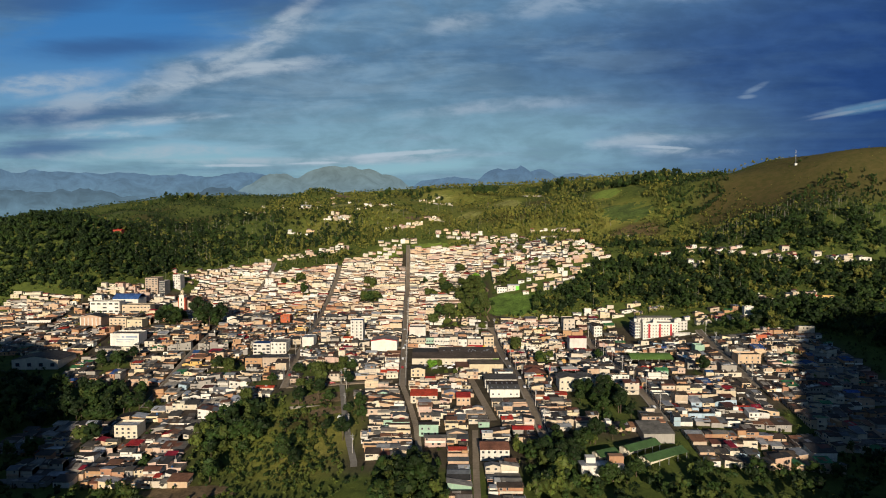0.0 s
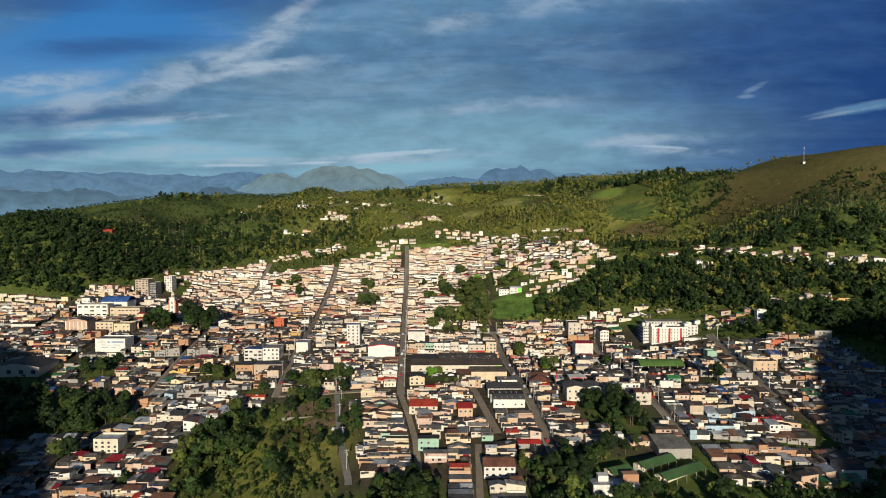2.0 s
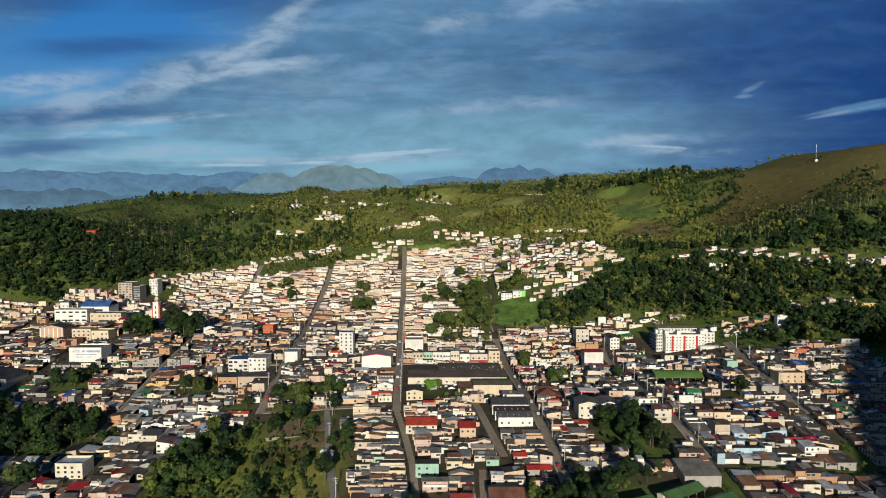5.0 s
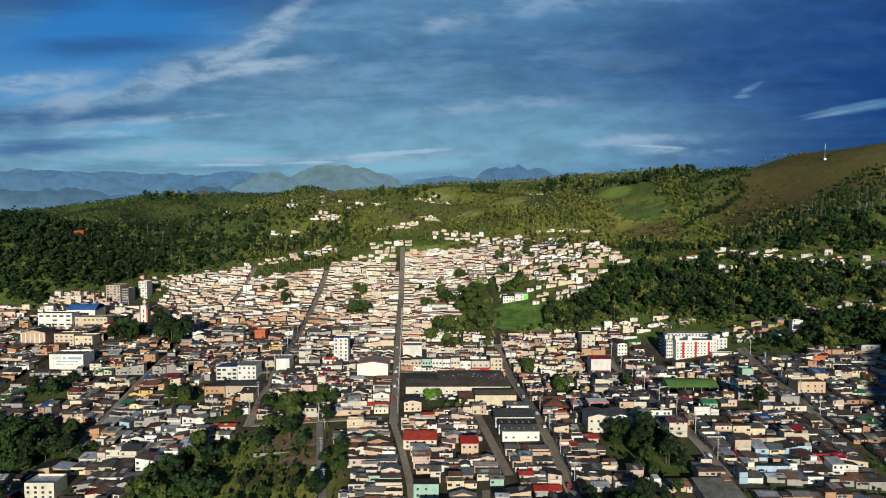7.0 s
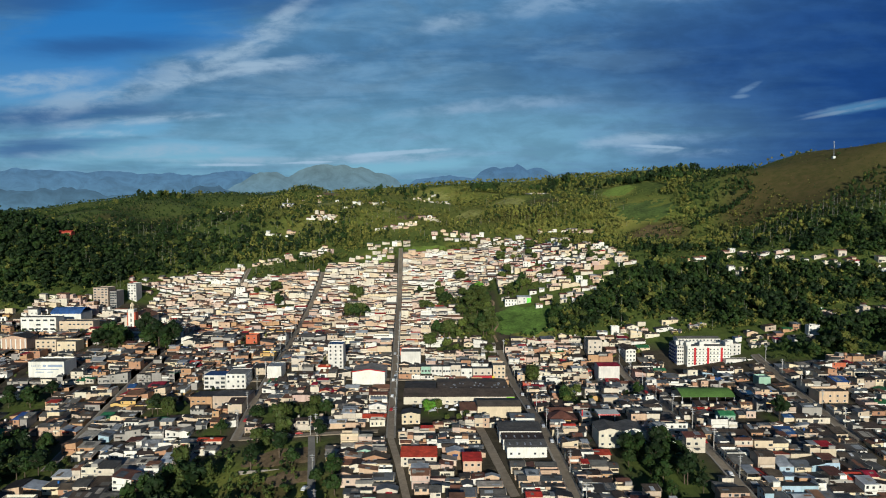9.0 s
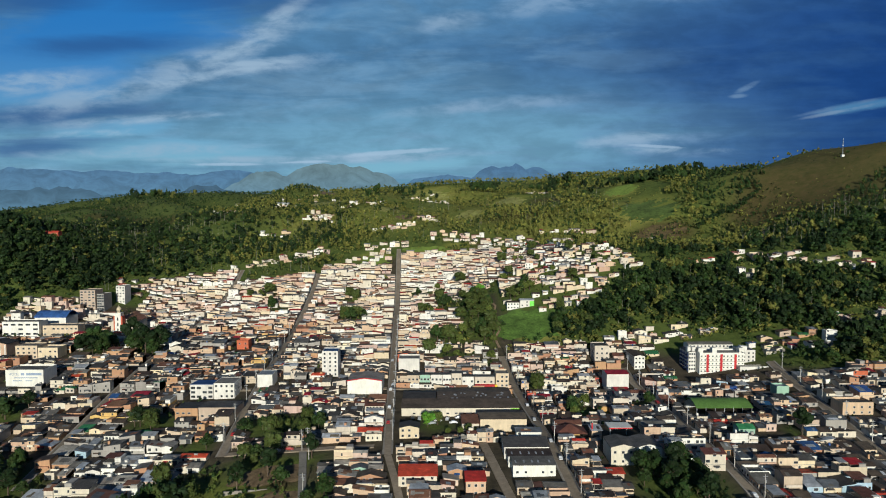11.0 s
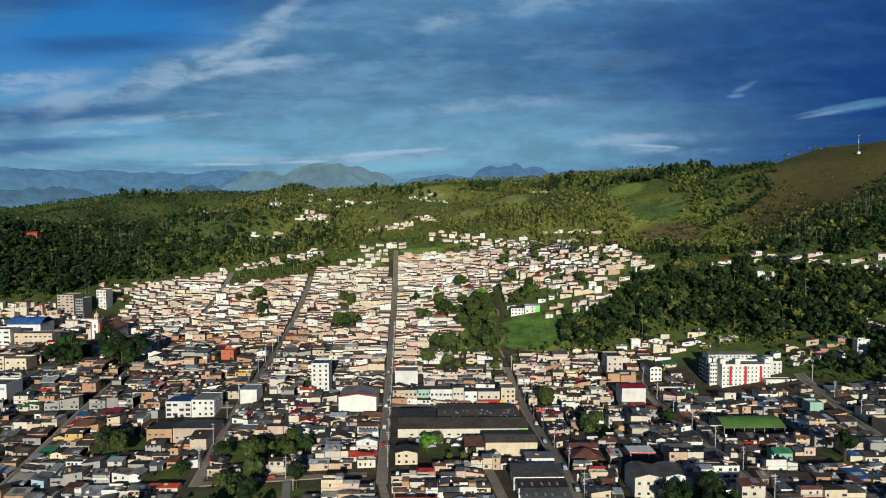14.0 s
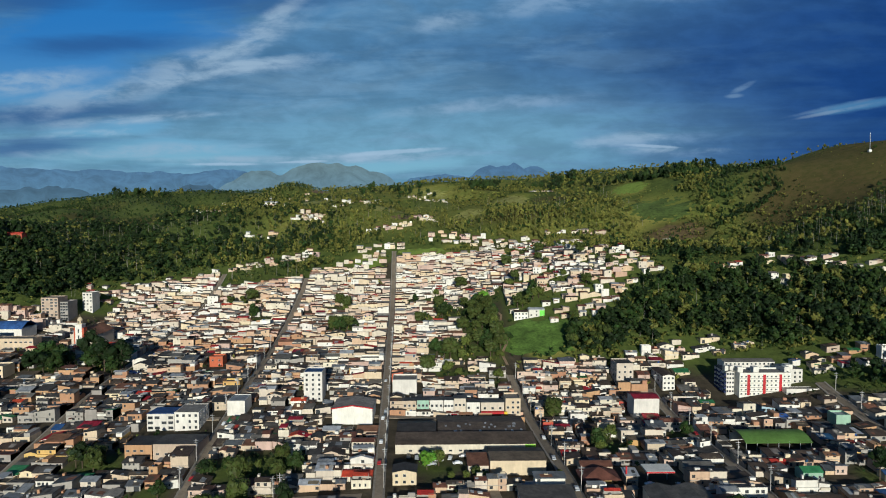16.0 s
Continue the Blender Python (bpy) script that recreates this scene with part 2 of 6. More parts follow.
# Foliage near the town, without that painted glow.
NEAR_LEAVES = [LEAVES[0], leaf_material("leaves mid green", (0.095, 0.122, 0.028)), leaf_material("leaves fresh green", (0.150, 0.185, 0.038)), LEAVES[3]]

# ---- shape of the ground ----
HILLS = []


def hill_row(cy, sx, sy, *bumps):
    """A row of rounded rises across the valley: y of the row, half widths, then (x, height) of each."""
    HILLS.extend((cx, cy, sx, sy, h) for cx, h in bumps)


BASE = (-18.64, 0.021, 0.078)
hill_row(260, 150, 90, (-330, -1.0), (-110, -16.6), (110, -5.0), (330, -26.1))
hill_row(400, 120, 90, (-380, -8.9), (-200, -8.8), (-70, -2.0), (60, 2.4), (200, 0.3), (350, -14.3))
hill_row(520, 100, 75, (-480, -0.9), (-300, -0.2), (-140, -1.9), (-10, 1.2), (110, -26.2), (230, 8.3), (360, -1.0), (520, 4.8))
hill_row(620, 100, 70, (-480, -28.2), (-300, 3.1), (-140, -11.6), (-10, 2.4), (110, 5.7), (230, -6.3), (360, 17.7), (520, -2.1))
hill_row(720, 100, 70, (-450, 62.5), (-290, -39.6), (-140, 28.6), (-20, -45.9), (90, 35.8), (200, 14.9), (320, 7.0), (460, 51.7), (620, -17.1))
hill_row(830, 110, 80, (-620, 33.4), (-430, 28.8), (-260, -17.0), (-110, 4.9), (20, -7.8), (140, 15.1), (260, -23.9), (390, 5.0), (520, 22.1), (680, 89.7))
hill_row(980, 160, 110, (-650, 27.6), (-380, 33.3), (-120, 28.0), (120, 1.9), (340, 32.0), (580, 73.0))
hill_row(1300, 300, 220, (-900, 16.8), (-520, 32.5), (-150, 22.8), (200, 14.2), (600, 93.5))
hill_row(1850, 420, 350, (-1100, -11.8), (-500, 16.6), (0, 38.0), (550, 24.8))
hill_row(905, 65, 60, (505, 14))
# Two unseen hills behind the camera, added to throw shade on the near corners.
hill_row(-90, 130, 100, (360, 230), (-330, 222))
hill_row(940, 170, 85, (-470, -25), (-800, -18))
hill_row(1470, 160, 120, (-560, 14))
hill_row(1100, 70, 60, (375, 7))
hill_row(1065, 140, 62, (500, -28))
hill_row(955, 60, 50, (610, -22))
hill_row(1270, 150, 80, (540, -18))
hill_row(1100, 42, 32, (350, 15))
hill_row(1300, 40, 45, (-252, 20))
hill_row(1390, 90, 70, (-40, 9), (100, 6))
hill_row(1112, 26, 30, (106, 7))


def ground_z(x, y):
    x, y = np.asarray(x, float), np.asarray(y, float)
    xc, yc = np.clip(x, -1500, 1300), np.clip(y, -300, 2000)
    z = BASE[0] + BASE[1] * xc + BASE[2] * np.maximum(yc, 150)
    for cx, cy, sx, sy, h in HILLS:
        z = z + h * np.exp(-(xc - cx) ** 2 / (2 * sx * sx) - (yc - cy) ** 2 / (2 * sy * sy))
    far = np.clip((np.hypot(x, y) - 1200) / 1500, 0, 1)
    rough = np.clip((yc - 835) / 120, 0, 1) * np.clip((1500 - yc) / 300, 0, 1)
    z = z + rough * (6.5 * np.sin(xc / 41 + 1.7 * np.sin(yc / 90)) * np.sin(yc / 53 + xc / 160 + 0.8) + 3.5 * np.sin(xc / 22 + yc / 34))
    return z + far * (22 * np.sin(x / 310 + 1.3) * np.cos(y / 370 + x / 900) + 12 * np.sin(x / 130 + y / 210)) - 45 * np.clip((y - 2000) / 1500, 0, 1)


def gz(x, y):
    return float(ground_z(x, y))


# ---- builders ----
class Solid:
    """Collects faces with a material slot each, and makes one mesh of them."""

    def __init__(self):
        self.v, self.f, self.m = [], [], []

    def add(self, verts, faces, slot=0):
        o = len(self.v)
        self.v.extend(verts)
        self.f.extend(tuple(i + o for i in f) for f in faces)
        self.m.extend([slot] * len(faces))

    def box(self, x0, x1, y0, y1, z0, z1, slot=0, bottom=False):
        f = [(4, 5, 6, 7), (0, 1, 5, 4), (1, 2, 6, 5), (2, 3, 7, 6), (3, 0, 4, 7)]
        if bottom:
            f.append((3, 2, 1, 0))
        self.add([(x0, y0, z0), (x1, y0, z0), (x1, y1, z0), (x0, y1, z0), (x0, y0, z1), (x1, y0, z1), (x1, y1, z1), (x0, y1, z1)], f, slot)

    def slab(self, corners, thick, slot=0):
        """A sheet of that thickness below four corners given counter-clockwise."""
        c = list(corners)
        self.add(c + [(x, y, z - thick) for x, y, z in c],
                 [(0, 1, 2, 3), (7, 6, 5, 4), (0, 4, 5, 1), (1, 5, 6, 2), (2, 6, 7, 3), (3, 7, 4, 0)], slot)

    def tube(self, x, y, z0, z1, r0, r1, n=8, slot=0, cap=True):
        a = [2 * math.pi * i / n for i in range(n)]
        vs = [(x + r0 * math.cos(t), y + r0 * math.sin(t), z0) for t in a] + [(x + r1 * math.cos(t), y + r1 * math.sin(t), z1) for t in a]
        fs = [(i, (i + 1) % n, n + (i + 1) % n, n + i) for i in range(n)]
        if cap:
            fs.append(tuple(range(n, 2 * n)))
        self.add(vs, fs, slot)

    def beam(self, p, q, r, slot=0):
        p, q = Vector(p), Vector(q)
        d = (q - p).normalized()
        s = d.orthogonal().normalized()
        t = d.cross(s)
        vs = [tuple(e + r * (a * s + b * t)) for e in (p, q) for a, b in ((1, 1), (-1, 1), (-1, -1), (1, -1))]
        self.add(vs, [(0, 1, 5, 4), (1, 2, 6, 5), (2, 3, 7, 6), (3, 0, 4, 7), (4, 5, 6, 7), (3, 2, 1, 0)], slot)

    def mesh(self, name, mats):
        me = bpy.data.meshes.new(name)
        me.from_pydata(self.v, [], self.f)
        for m in mats:
            me.materials.append(m)
        if len(mats) > 1:
            me.polygons.foreach_set("material_index", self.m)
        me.update()
        return me


def part(name, solid, mat, parent, label=""):
    ob = new(name, solid.mesh(name, mat if isinstance(mat, (list, tuple)) else [mat]))
    ob.parent = parent
    if label:
        tagged(ob, label)
    return ob


def root(name, x, y, z, turn=0.0):
    ob = new(name)
    ob.empty_display_size = 0.5
    ob.matrix_basis = pose(x, y, z, 0, 0, turn)
    return ob


def grid_sheet(name, xs, ys, lift, mats, zfun=ground_z):
    gx, gy = np.meshgrid(xs, ys)
    gzv = zfun(gx, gy) + lift
    co = np.stack([gx, gy, gzv], -1).reshape(-1, 3)
    nx, ny = len(xs), len(ys)
    i = (np.arange(ny - 1)[:, None] * nx + np.arange(nx - 1)[None]).reshape(-1)
    faces = np.stack([i, i + 1, i + nx + 1, i + nx], -1)
    me = bpy.data.meshes.new(name)
    me.vertices.add(len(co))
    me.vertices.foreach_set("co", co.ravel())
    me.loops.add(faces.size)
    me.loops.foreach_set("vertex_index", faces.ravel())
    me.polygons.add(len(faces))
    me.polygons.foreach_set("loop_start", np.arange(0, faces.size, 4))
    me.polygons.foreach_set("use_smooth", np.ones(len(faces), bool))
    for m in mats:
        me.materials.append(m)
    me.update()
    return new(name, me), gx, gy

# ---- plan of the town ----
# long streets: x at y = 400, lean per metre, from y, to y, half width
STREETS = {"e": (-188, -0.076, 390, 830, 1.6), "d": (-104, -0.064, 409, 800, 1.7), "a": (-26, -0.046, 402, 870, 1.55), "b": (50, -0.05, 325, 562, 1.8),
           "c": (122.5, -0.01, 345, 540, 1.8), "f": (199, 0.09, 395, 515, 2.0)}
CROSS = [411, 489, 566, 643, 720, 797]


def street_x(k, y):
    x, lean, *_ = STREETS[k]
    return x + lean * (y - 400)


# planted patches inside the town: x, y, half width, half depth
GREEN = [(12, 590, 19, 17), (27, 632, 14, 24), (-74, 668, 15, 10), (31, 674, 7, 7), (-12, 738, 15, 5), (-6, 670, 14, 9), (-248, 570, 14, 14), (-213, 573, 17, 16), (-243, 462, 13, 15), (-152, 446, 16, 9),
         (-82, 436, 21, 15), (-76, 401, 24, 7), (-120, 420, 8, 6), (-4, 432, 9, 8), (79, 455, 14, 9), (96, 366, 20, 26), (-215, 392, 38, 20), (100, 592, 14, 16), (36, 590, 8, 24), (-92, 345, 48, 55), (-16, 293, 16, 15),
         (78, 305, 32, 22), (-178, 740, 18, 8), (74, 652, 18, 10), (58, 700, 9, 10), (4, 690, 8, 18), (20, 668, 16, 14), (84, 745, 12, 7), (58, 505, 6, 10),
         (120, 655, 8, 5), (141, 684, 7, 5), (96, 676, 6, 5), (70, 668, 7, 5), (88, 712, 8, 5), (118, 722, 8, 4), (100, 780, 9, 5), (66, 760, 6, 5), (20, 740, 7, 5), (-28, 640, 4, 6), (76, 470, 7, 5), (112, 470, 5, 6), (170, 420, 6, 5), (6, 554, 18, 6), (34, 544, 9, 6), (-86, 722, 13, 7), (-150, 690, 10, 7), (-153, 321, 7, 6), (-196, 340, 6, 5)]


def in_green(x, y, grow=0.0):
    return any(((x - a) / (c + grow)) ** 2 + ((y - b) / (d + grow)) ** 2 < 1 for a, b, c, d in GREEN)


# cells of 2 m that are built over
OCC = np.zeros((720, 560), bool)


def occupy(x0, x1, y0, y1):
    i, j = int((x0 + 700) / 2), int((y0 - 240) / 2)
    OCC[max(i, 0):max(int((x1 + 700) / 2) + 1, 0), max(j, 0):max(int((y1 - 240) / 2) + 1, 0)] = True


def is_built(x0, x1, y0, y1):
    i, j = int((x0 + 700) / 2), int((y0 - 240) / 2)
    return bool(OCC[max(i, 0):int((x1 + 700) / 2) + 1, max(j, 0):int((y1 - 240) / 2) + 1].any())


# open ground kept for single large buildings: x0, x1, y0, y1
KEEP = []


def keep(x0, x1, y0, y1):
    KEEP.append((x0, x1, y0, y1))


def is_kept(x0, x1, y0, y1):
    return any(x0 < b and x1 > a and y0 < d and y1 > c for a, b, c, d in KEEP)


keep(150, 206, 507, 558)
keep(-276, -248, 626, 668)
keep(-269, -243, 500, 520)
keep(-346, -308, 643, 672)
keep(-350, -288, 617, 636)
keep(-333, -298, 697, 745)
keep(-297, -264, 553, 568)
keep(-327, -304, 560, 578)
keep(-146, -118, 476, 494)
keep(-111, -99, 490, 506)
keep(-76.5, -63.5, 507.5, 522)
keep(-29, -13, 520, 536)
keep(-23, 42, 427, 484)
keep(-23, -11, 416, 428)
keep(-11, 42, 420, 428)
keep(26, 48, 376, 407)
keep(-21, -2, 374, 385)
keep(7, 17, 364, 374)
keep(-56, -34, 477, 499)
keep(100, 116, 498, 512)
keep(102, 116, 540, 556)
keep(126, 136, 530, 552)
keep(132, 167, 445, 468)
keep(52, 69, 412, 424)
keep(54, 69, 423, 432)
keep(76, 95, 408, 427)
keep(95, 113, 423, 432)
keep(139, 154, 413, 424)
keep(185, 197, 465, 476)
keep(204, 224, 435, 448)
keep(-317, -279, 454, 482)
keep(-14, -1, 333, 343)
keep(52, 78, 626, 640)
keep(-151, -137, 576, 588)
keep(63, 86, 289, 301)
keep(95, 121, 296, 316)
keep(88, 110, 304, 322)
keep(73, 88, 300, 312)
keep(17, 35, 306, 322)
keep(70, 96, 383, 402)
keep(-144, -109, 446, 466)
keep(-186.5, -170, 348, 362)

# ---- ground, streets, distance ----
def land_material():
    m = bpy.data.materials.new("grass and soil")
    m.use_nodes = True
    n, l, add = nodes_of(m.node_tree)
    n.clear()
    co = add("ShaderNodeNewGeometry").outputs["Position"]
    att = n.new("ShaderNodeAttribute")
    att.attribute_name = "cover"
    sp = add("ShaderNodeSeparateColor", i0=att.outputs["Color"])

    def mix(f, a, b):
        nd = n.new("ShaderNodeMix")
        nd.data_type = "RGBA"
        for key, v in ((0, f), (6, a), (7, b)):
            if hasattr(v, "is_output"):
                l.new(v, nd.inputs[key])
            else:
                nd.inputs[key].default_value = v
        return nd.outputs[2]

    def ramp(v, lo, hi):
        return add("ShaderNodeMapRange", i0=v, i1=lo, i2=hi).outputs[0]
    n1 = add("ShaderNodeTexNoise", Vector=co, Scale=0.012, Detail=6.0, Roughness=0.62).outputs["Fac"]
    n2 = add("ShaderNodeTexNoise", Vector=co, Scale=0.12, Detail=7.0, Roughness=0.7).outputs["Fac"]
    n3 = add("ShaderNodeTexNoise", Vector=co, Scale=1.1, Detail=5.0, Roughness=0.7).outputs["Fac"]
    scrub = mix(ramp(n2, 0.40, 0.70), (0.110, 0.138, 0.030, 1), (0.055, 0.076, 0.019, 1))
    lawn = mix(ramp(n1, 0.42, 0.62), (0.205, 0.225, 0.042, 1), (0.300, 0.270, 0.062, 1))
    lawn = mix(ramp(n2, 0.48, 0.80), lawn, (0.125, 0.140, 0.030, 1))
    grass = mix(sp.outputs[2], scrub, lawn)
    dry = mix(ramp(n2, 0.35, 0.65), (0.118, 0.086, 0.034, 1), (0.070, 0.066, 0.020, 1))
    dirt = mix(ramp(n2, 0.35, 0.65), (0.048, 0.038, 0.027, 1), (0.105, 0.082, 0.056, 1))
    col = mix(sp.outputs[1], grass, dry)
    col = mix(sp.outputs[0], col, dirt)
    col = mix(add("ShaderNodeMath", i0=ramp(n3, 0.35, 0.75), i1=0.35).outputs[0], col, (0.030, 0.042, 0.012, 1))
    bs = add("ShaderNodeBsdfPrincipled", Base_Color=col, Roughness=0.95, Specular_IOR_Level=0.1)
    b = add("ShaderNodeBump", Strength=0.8, Distance=1.2, Height=n2)
    l.new(b.outputs[0], bs.inputs["Normal"])
    l.new(bs.outputs[0], n.new("ShaderNodeOutputMaterial").inputs[0])
    for nd in n:
        if nd.bl_idname == "ShaderNodeMath":
            nd.operation = "MULTIPLY"
    return m


def ell(x, y, cx, cy, rx, ry):
    """1 inside an ellipse, falling softly to 0 outside it."""
    return np.clip(1.6 - 1.2 * (((x - cx) / rx) ** 2 + ((y - cy) / ry) ** 2), 0, 1)


def town_cover(x, y):
    t = np.clip((x + 440) / 20, 0, 1) * np.clip((300 - x) / 20, 0, 1)
    top = np.interp(x, [-440, -360, -320, -230, -130, -40, 20, 60, 130, 230, 290], [630, 660, 720, 765, 795, 850, 850, 572, 572, 500, 480])
    bottom = np.interp(x, [-440, -300, -220, -190, -110, -60, 60, 130, 200, 300], [560, 470, 420, 300, 300, 300, 290, 330, 360, 380])
    t = t * np.clip((top - y) / 10, 0, 1) * np.clip((y - bottom) / 10, 0, 1)
    for a, b, c, d in GREEN:
        t = t * (1 - ell(x, y, a, b, c, d))
    return t


xs = np.unique(np.concatenate([np.arange(-4400, -900, 120), np.arange(-900, -480, 24), np.arange(-480, 640, 7), np.arange(640, 1100, 24), np.arange(1100, 4401, 120)]))
ys = np.unique(np.concatenate([np.arange(-2400, 200, 150), np.arange(200, 900, 7), np.arange(900, 1400, 16), np.arange(1400, 2400, 40), np.arange(2400, 4401, 110)]))
ground, gx, gy = grid_sheet("ground", xs, ys, 0.0, [land_material()])
cover = np.zeros((gx.size, 4))
cover[:, 0] = town_cover(gx, gy).ravel()
bare = np.clip(ell(gx, gy, 266, 874, 44, 30) + 0.9 * ell(gx, gy, 490, 860, 140, 120) + 0.5 * ell(gx, gy, 390, 850, 60, 50) + ell(gx, gy, 70, 870, 40, 20) * 0.6
               + 0.8 * ell(gx, gy, 110, 980, 60, 40) + 0.8 * ell(gx, gy, -430, 1010, 80, 36) + 0.7 * ell(gx, gy, -610, 1160, 130, 60) + 0.8 * ell(gx, gy, 175, 1080, 40, 26) + ell(gx, gy, -122, 292, 26, 7) + ell(gx, gy, -80, 362, 18, 12) + ell(gx, gy, -72, 387, 16, 8) + ell(gx, gy, 48, 585, 9, 22) * 0.8, 0, 1)
cover[:, 1] = bare.ravel()
far_patch = np.clip(0.35 + (np.sin(gx / 61 + np.sin(gy / 83) * 2) + np.sin(gy / 47 + gx / 120)) * 0.5, 0, 1) * np.clip((gy - 840) / 60, 0, 1) * np.clip((gx + 300) / 120, 0.12, 1)
lawn = ell(gx, gy, 66, 592, 26, 20) + ell(gx, gy, -78, 345, 36, 52) + 0.8 * ell(gx, gy, 275, 955, 46, 60) + 1.3 * ell(gx, gy, 272, 1065, 24, 30) + 0.25 * ell(gx, gy, 480, 880, 170, 120) + ell(gx, gy, 70, 850, 36, 14) + ell(gx, gy, 30, 868, 24, 9) + ell(gx, gy, -75, 842, 18, 11) + ell(gx, gy, 150, 848, 22, 9) + ell(gx, gy, -30, 1290, 70, 40) + ell(gx, gy, 115, 1125, 34, 26) + ell(gx, gy, -245, 1340, 60, 40) + far_patch
cover[:, 2] = np.clip(lawn, 0, 1).ravel()
cover[:, 3] = 1
attr = ground.data.color_attributes.new("cover", "FLOAT_COLOR", "POINT")
attr.data.foreach_set("color", cover.ravel())
tagged(ground, "rolling green valley floor and pasture hillsides", "ground", kind="structure")


def strip_road(name, pts, half, lift, mat, label, category="road"):
    """A road draped on the ground along a line of points, with a small edge thickness."""
    p = np.array(pts, float)
    seg = np.hypot(*np.diff(p, axis=0).T)
    s = np.concatenate([[0], np.cumsum(seg)])
    t = np.arange(0, s[-1] + 0.01, 5.0)
    cx, cy = np.interp(t, s, p[:, 0]), np.interp(t, s, p[:, 1])
    dx, dy = np.gradient(cx), np.gradient(cy)
    ln = np.hypot(dx, dy)
    nx, ny = dy / ln, -dx / ln
    b = Solid()
    zc = ground_z(cx, cy) + lift
    vs = []
    for k, e in ((-half, -1.0), (-half, 0.0), (half, 0.0), (half, -1.0)):
        vs.append(np.stack([cx + k * nx, cy + k * ny, np.maximum(zc, ground_z(cx + k * nx, cy + k * ny) + lift) + e], -1))
    n = len(t)
    for j in range(3):
        b.add([tuple(v) for v in vs[j]] + [tuple(v) for v in vs[j + 1]], [(i, i + 1, n + i + 1, n + i) for i in range(n - 1)])
    for x, y in zip(cx, cy):
        occupy(x - half - 0.5, x + half + 0.5, y - 2.5, y + 2.5)
    ob = new(name, b.mesh(name, [mat]))
    return tagged(ob, label, category, kind="structure")


for k, (x, lean, y0, y1, half) in STREETS.items():
    strip_road("road", [(street_x(k, y), y) for y in range(y0, y1 + 1, 10)], half, 0.30, ASPHALT, "straight grey asphalt street between house rows")
    for side in (-1, 1):
        strip_road("pavement", [(street_x(k, y) + side * (half + 0.45), y) for y in range(y0, y1 + 1, 10)], 0.45, 0.42, CONCRETE,
                   "raised concrete pavement along the street", "pavement")
strip_road("road", [(-26, 402), (-21, 379), (-15, 347), (-12, 318), (-9, 300)], 1.6, 0.3, ASPHALT, "narrow grey street running downhill")
strip_road("road", [(-66.5, 411), (-63, 393), (-57, 362), (-51, 336), (-45, 313), (-44, 306)], 1.7, 0.3, material("worn road", (0.24, 0.22, 0.19), 0.95, 0.1, 0.5, 0.25), "pale worn road beside the meadow")
strip_road("road", [(18, 412), (23, 379), (29, 345)], 2.0, 0.3, ASPHALT, "grey asphalt side street")
strip_road("road", [(17.5, 338), (16, 300), (15, 262), (14, 235)], 1.6, 0.3, ASPHALT, "narrow shaded lane between houses")
strip_road("road", [(42, 568), (40, 583), (45, 597), (44, 611), (43, 626), (46, 641), (41, 658), (40, 670), (38, 692)], 0.8, 0.3, material("clay path", (0.30, 0.21, 0.13), 0.95, 0.1, 0.5, 0.25), "pale earth path climbing the green slope", "path")
for y in CROSS[1:] + [411]:
    for a, b in (("e", "d"), ("d", "a"), ("a", "b"), ("b", "c"), ("c", "f")):
        if (a, y) in (("a", 411), ("b", 411), ("e", 411)) or y > 560 and a in "bc":
            continue
        if y > 500 and a == "c" or (a, y) == ("a", 566):
            continue
        xa, xb = street_x(a, y) + STREETS[a][4], street_x(b, y) - STREETS[b][4]
        strip_road("road", [(xa + (xb - xa) * i / 8, y) for i in range(9)], 1.7, 0.30, ASPHALT, "grey asphalt cross street")


def lawn_z(x, y):
    """The ground, with the sheet sinking under it beyond a wavy rim."""
    d = np.hypot((x - 66) / 29, (y - 602) / 23) + 0.10 * np.sin(x / 3.1 + 1) * np.sin(y / 2.7) + 0.07 * np.sin(x / 7.3 - y / 5.1)
    return ground_z(x, y) + 0.14 - 3.0 * np.clip(d - 0.95, 0, 1)


lawn_sheet, _, _ = grid_sheet("lawn", np.arange(32, 106, 1.5), np.arange(572, 632, 1.5), 0.0, [material("mown grass", (0.120, 0.200, 0.032), 0.9, 0.1, 0.5, 0.5, 0.09, 0.5, 1.5)], lawn_z)
tagged(lawn_sheet, "bright green grass slope below the hillside houses", "lawn", kind="structure")


def soil_patch(cx, cy, rx, ry, label, mat=None):
    """Bare trodden earth with a ragged rim, sinking under the grass."""
    def low(x, y):
        d = np.hypot((x - cx) / rx, (y - cy) / ry) + 0.16 * np.sin(x / 2.3 + cy) * np.sin(y / 1.9) + 0.10 * np.sin(x / 5.1 - y / 3.7)
        return ground_z(x, y) + 0.12 - 2.5 * np.clip(d - 0.85, 0, 1)
    ob, _, _ = grid_sheet("bare_soil", np.arange(cx - rx * 1.3, cx + rx * 1.3, 1.2), np.arange(cy - ry * 1.3, cy + ry * 1.3, 1.2), 0.0,
                          [mat or material("trodden earth", (0.200, 0.140, 0.075), 0.95, 0.1, 0.6, 0.45, 0.18, 0.5, 1.2)], low)
    return tagged(ob, label, "soil", kind="structure")


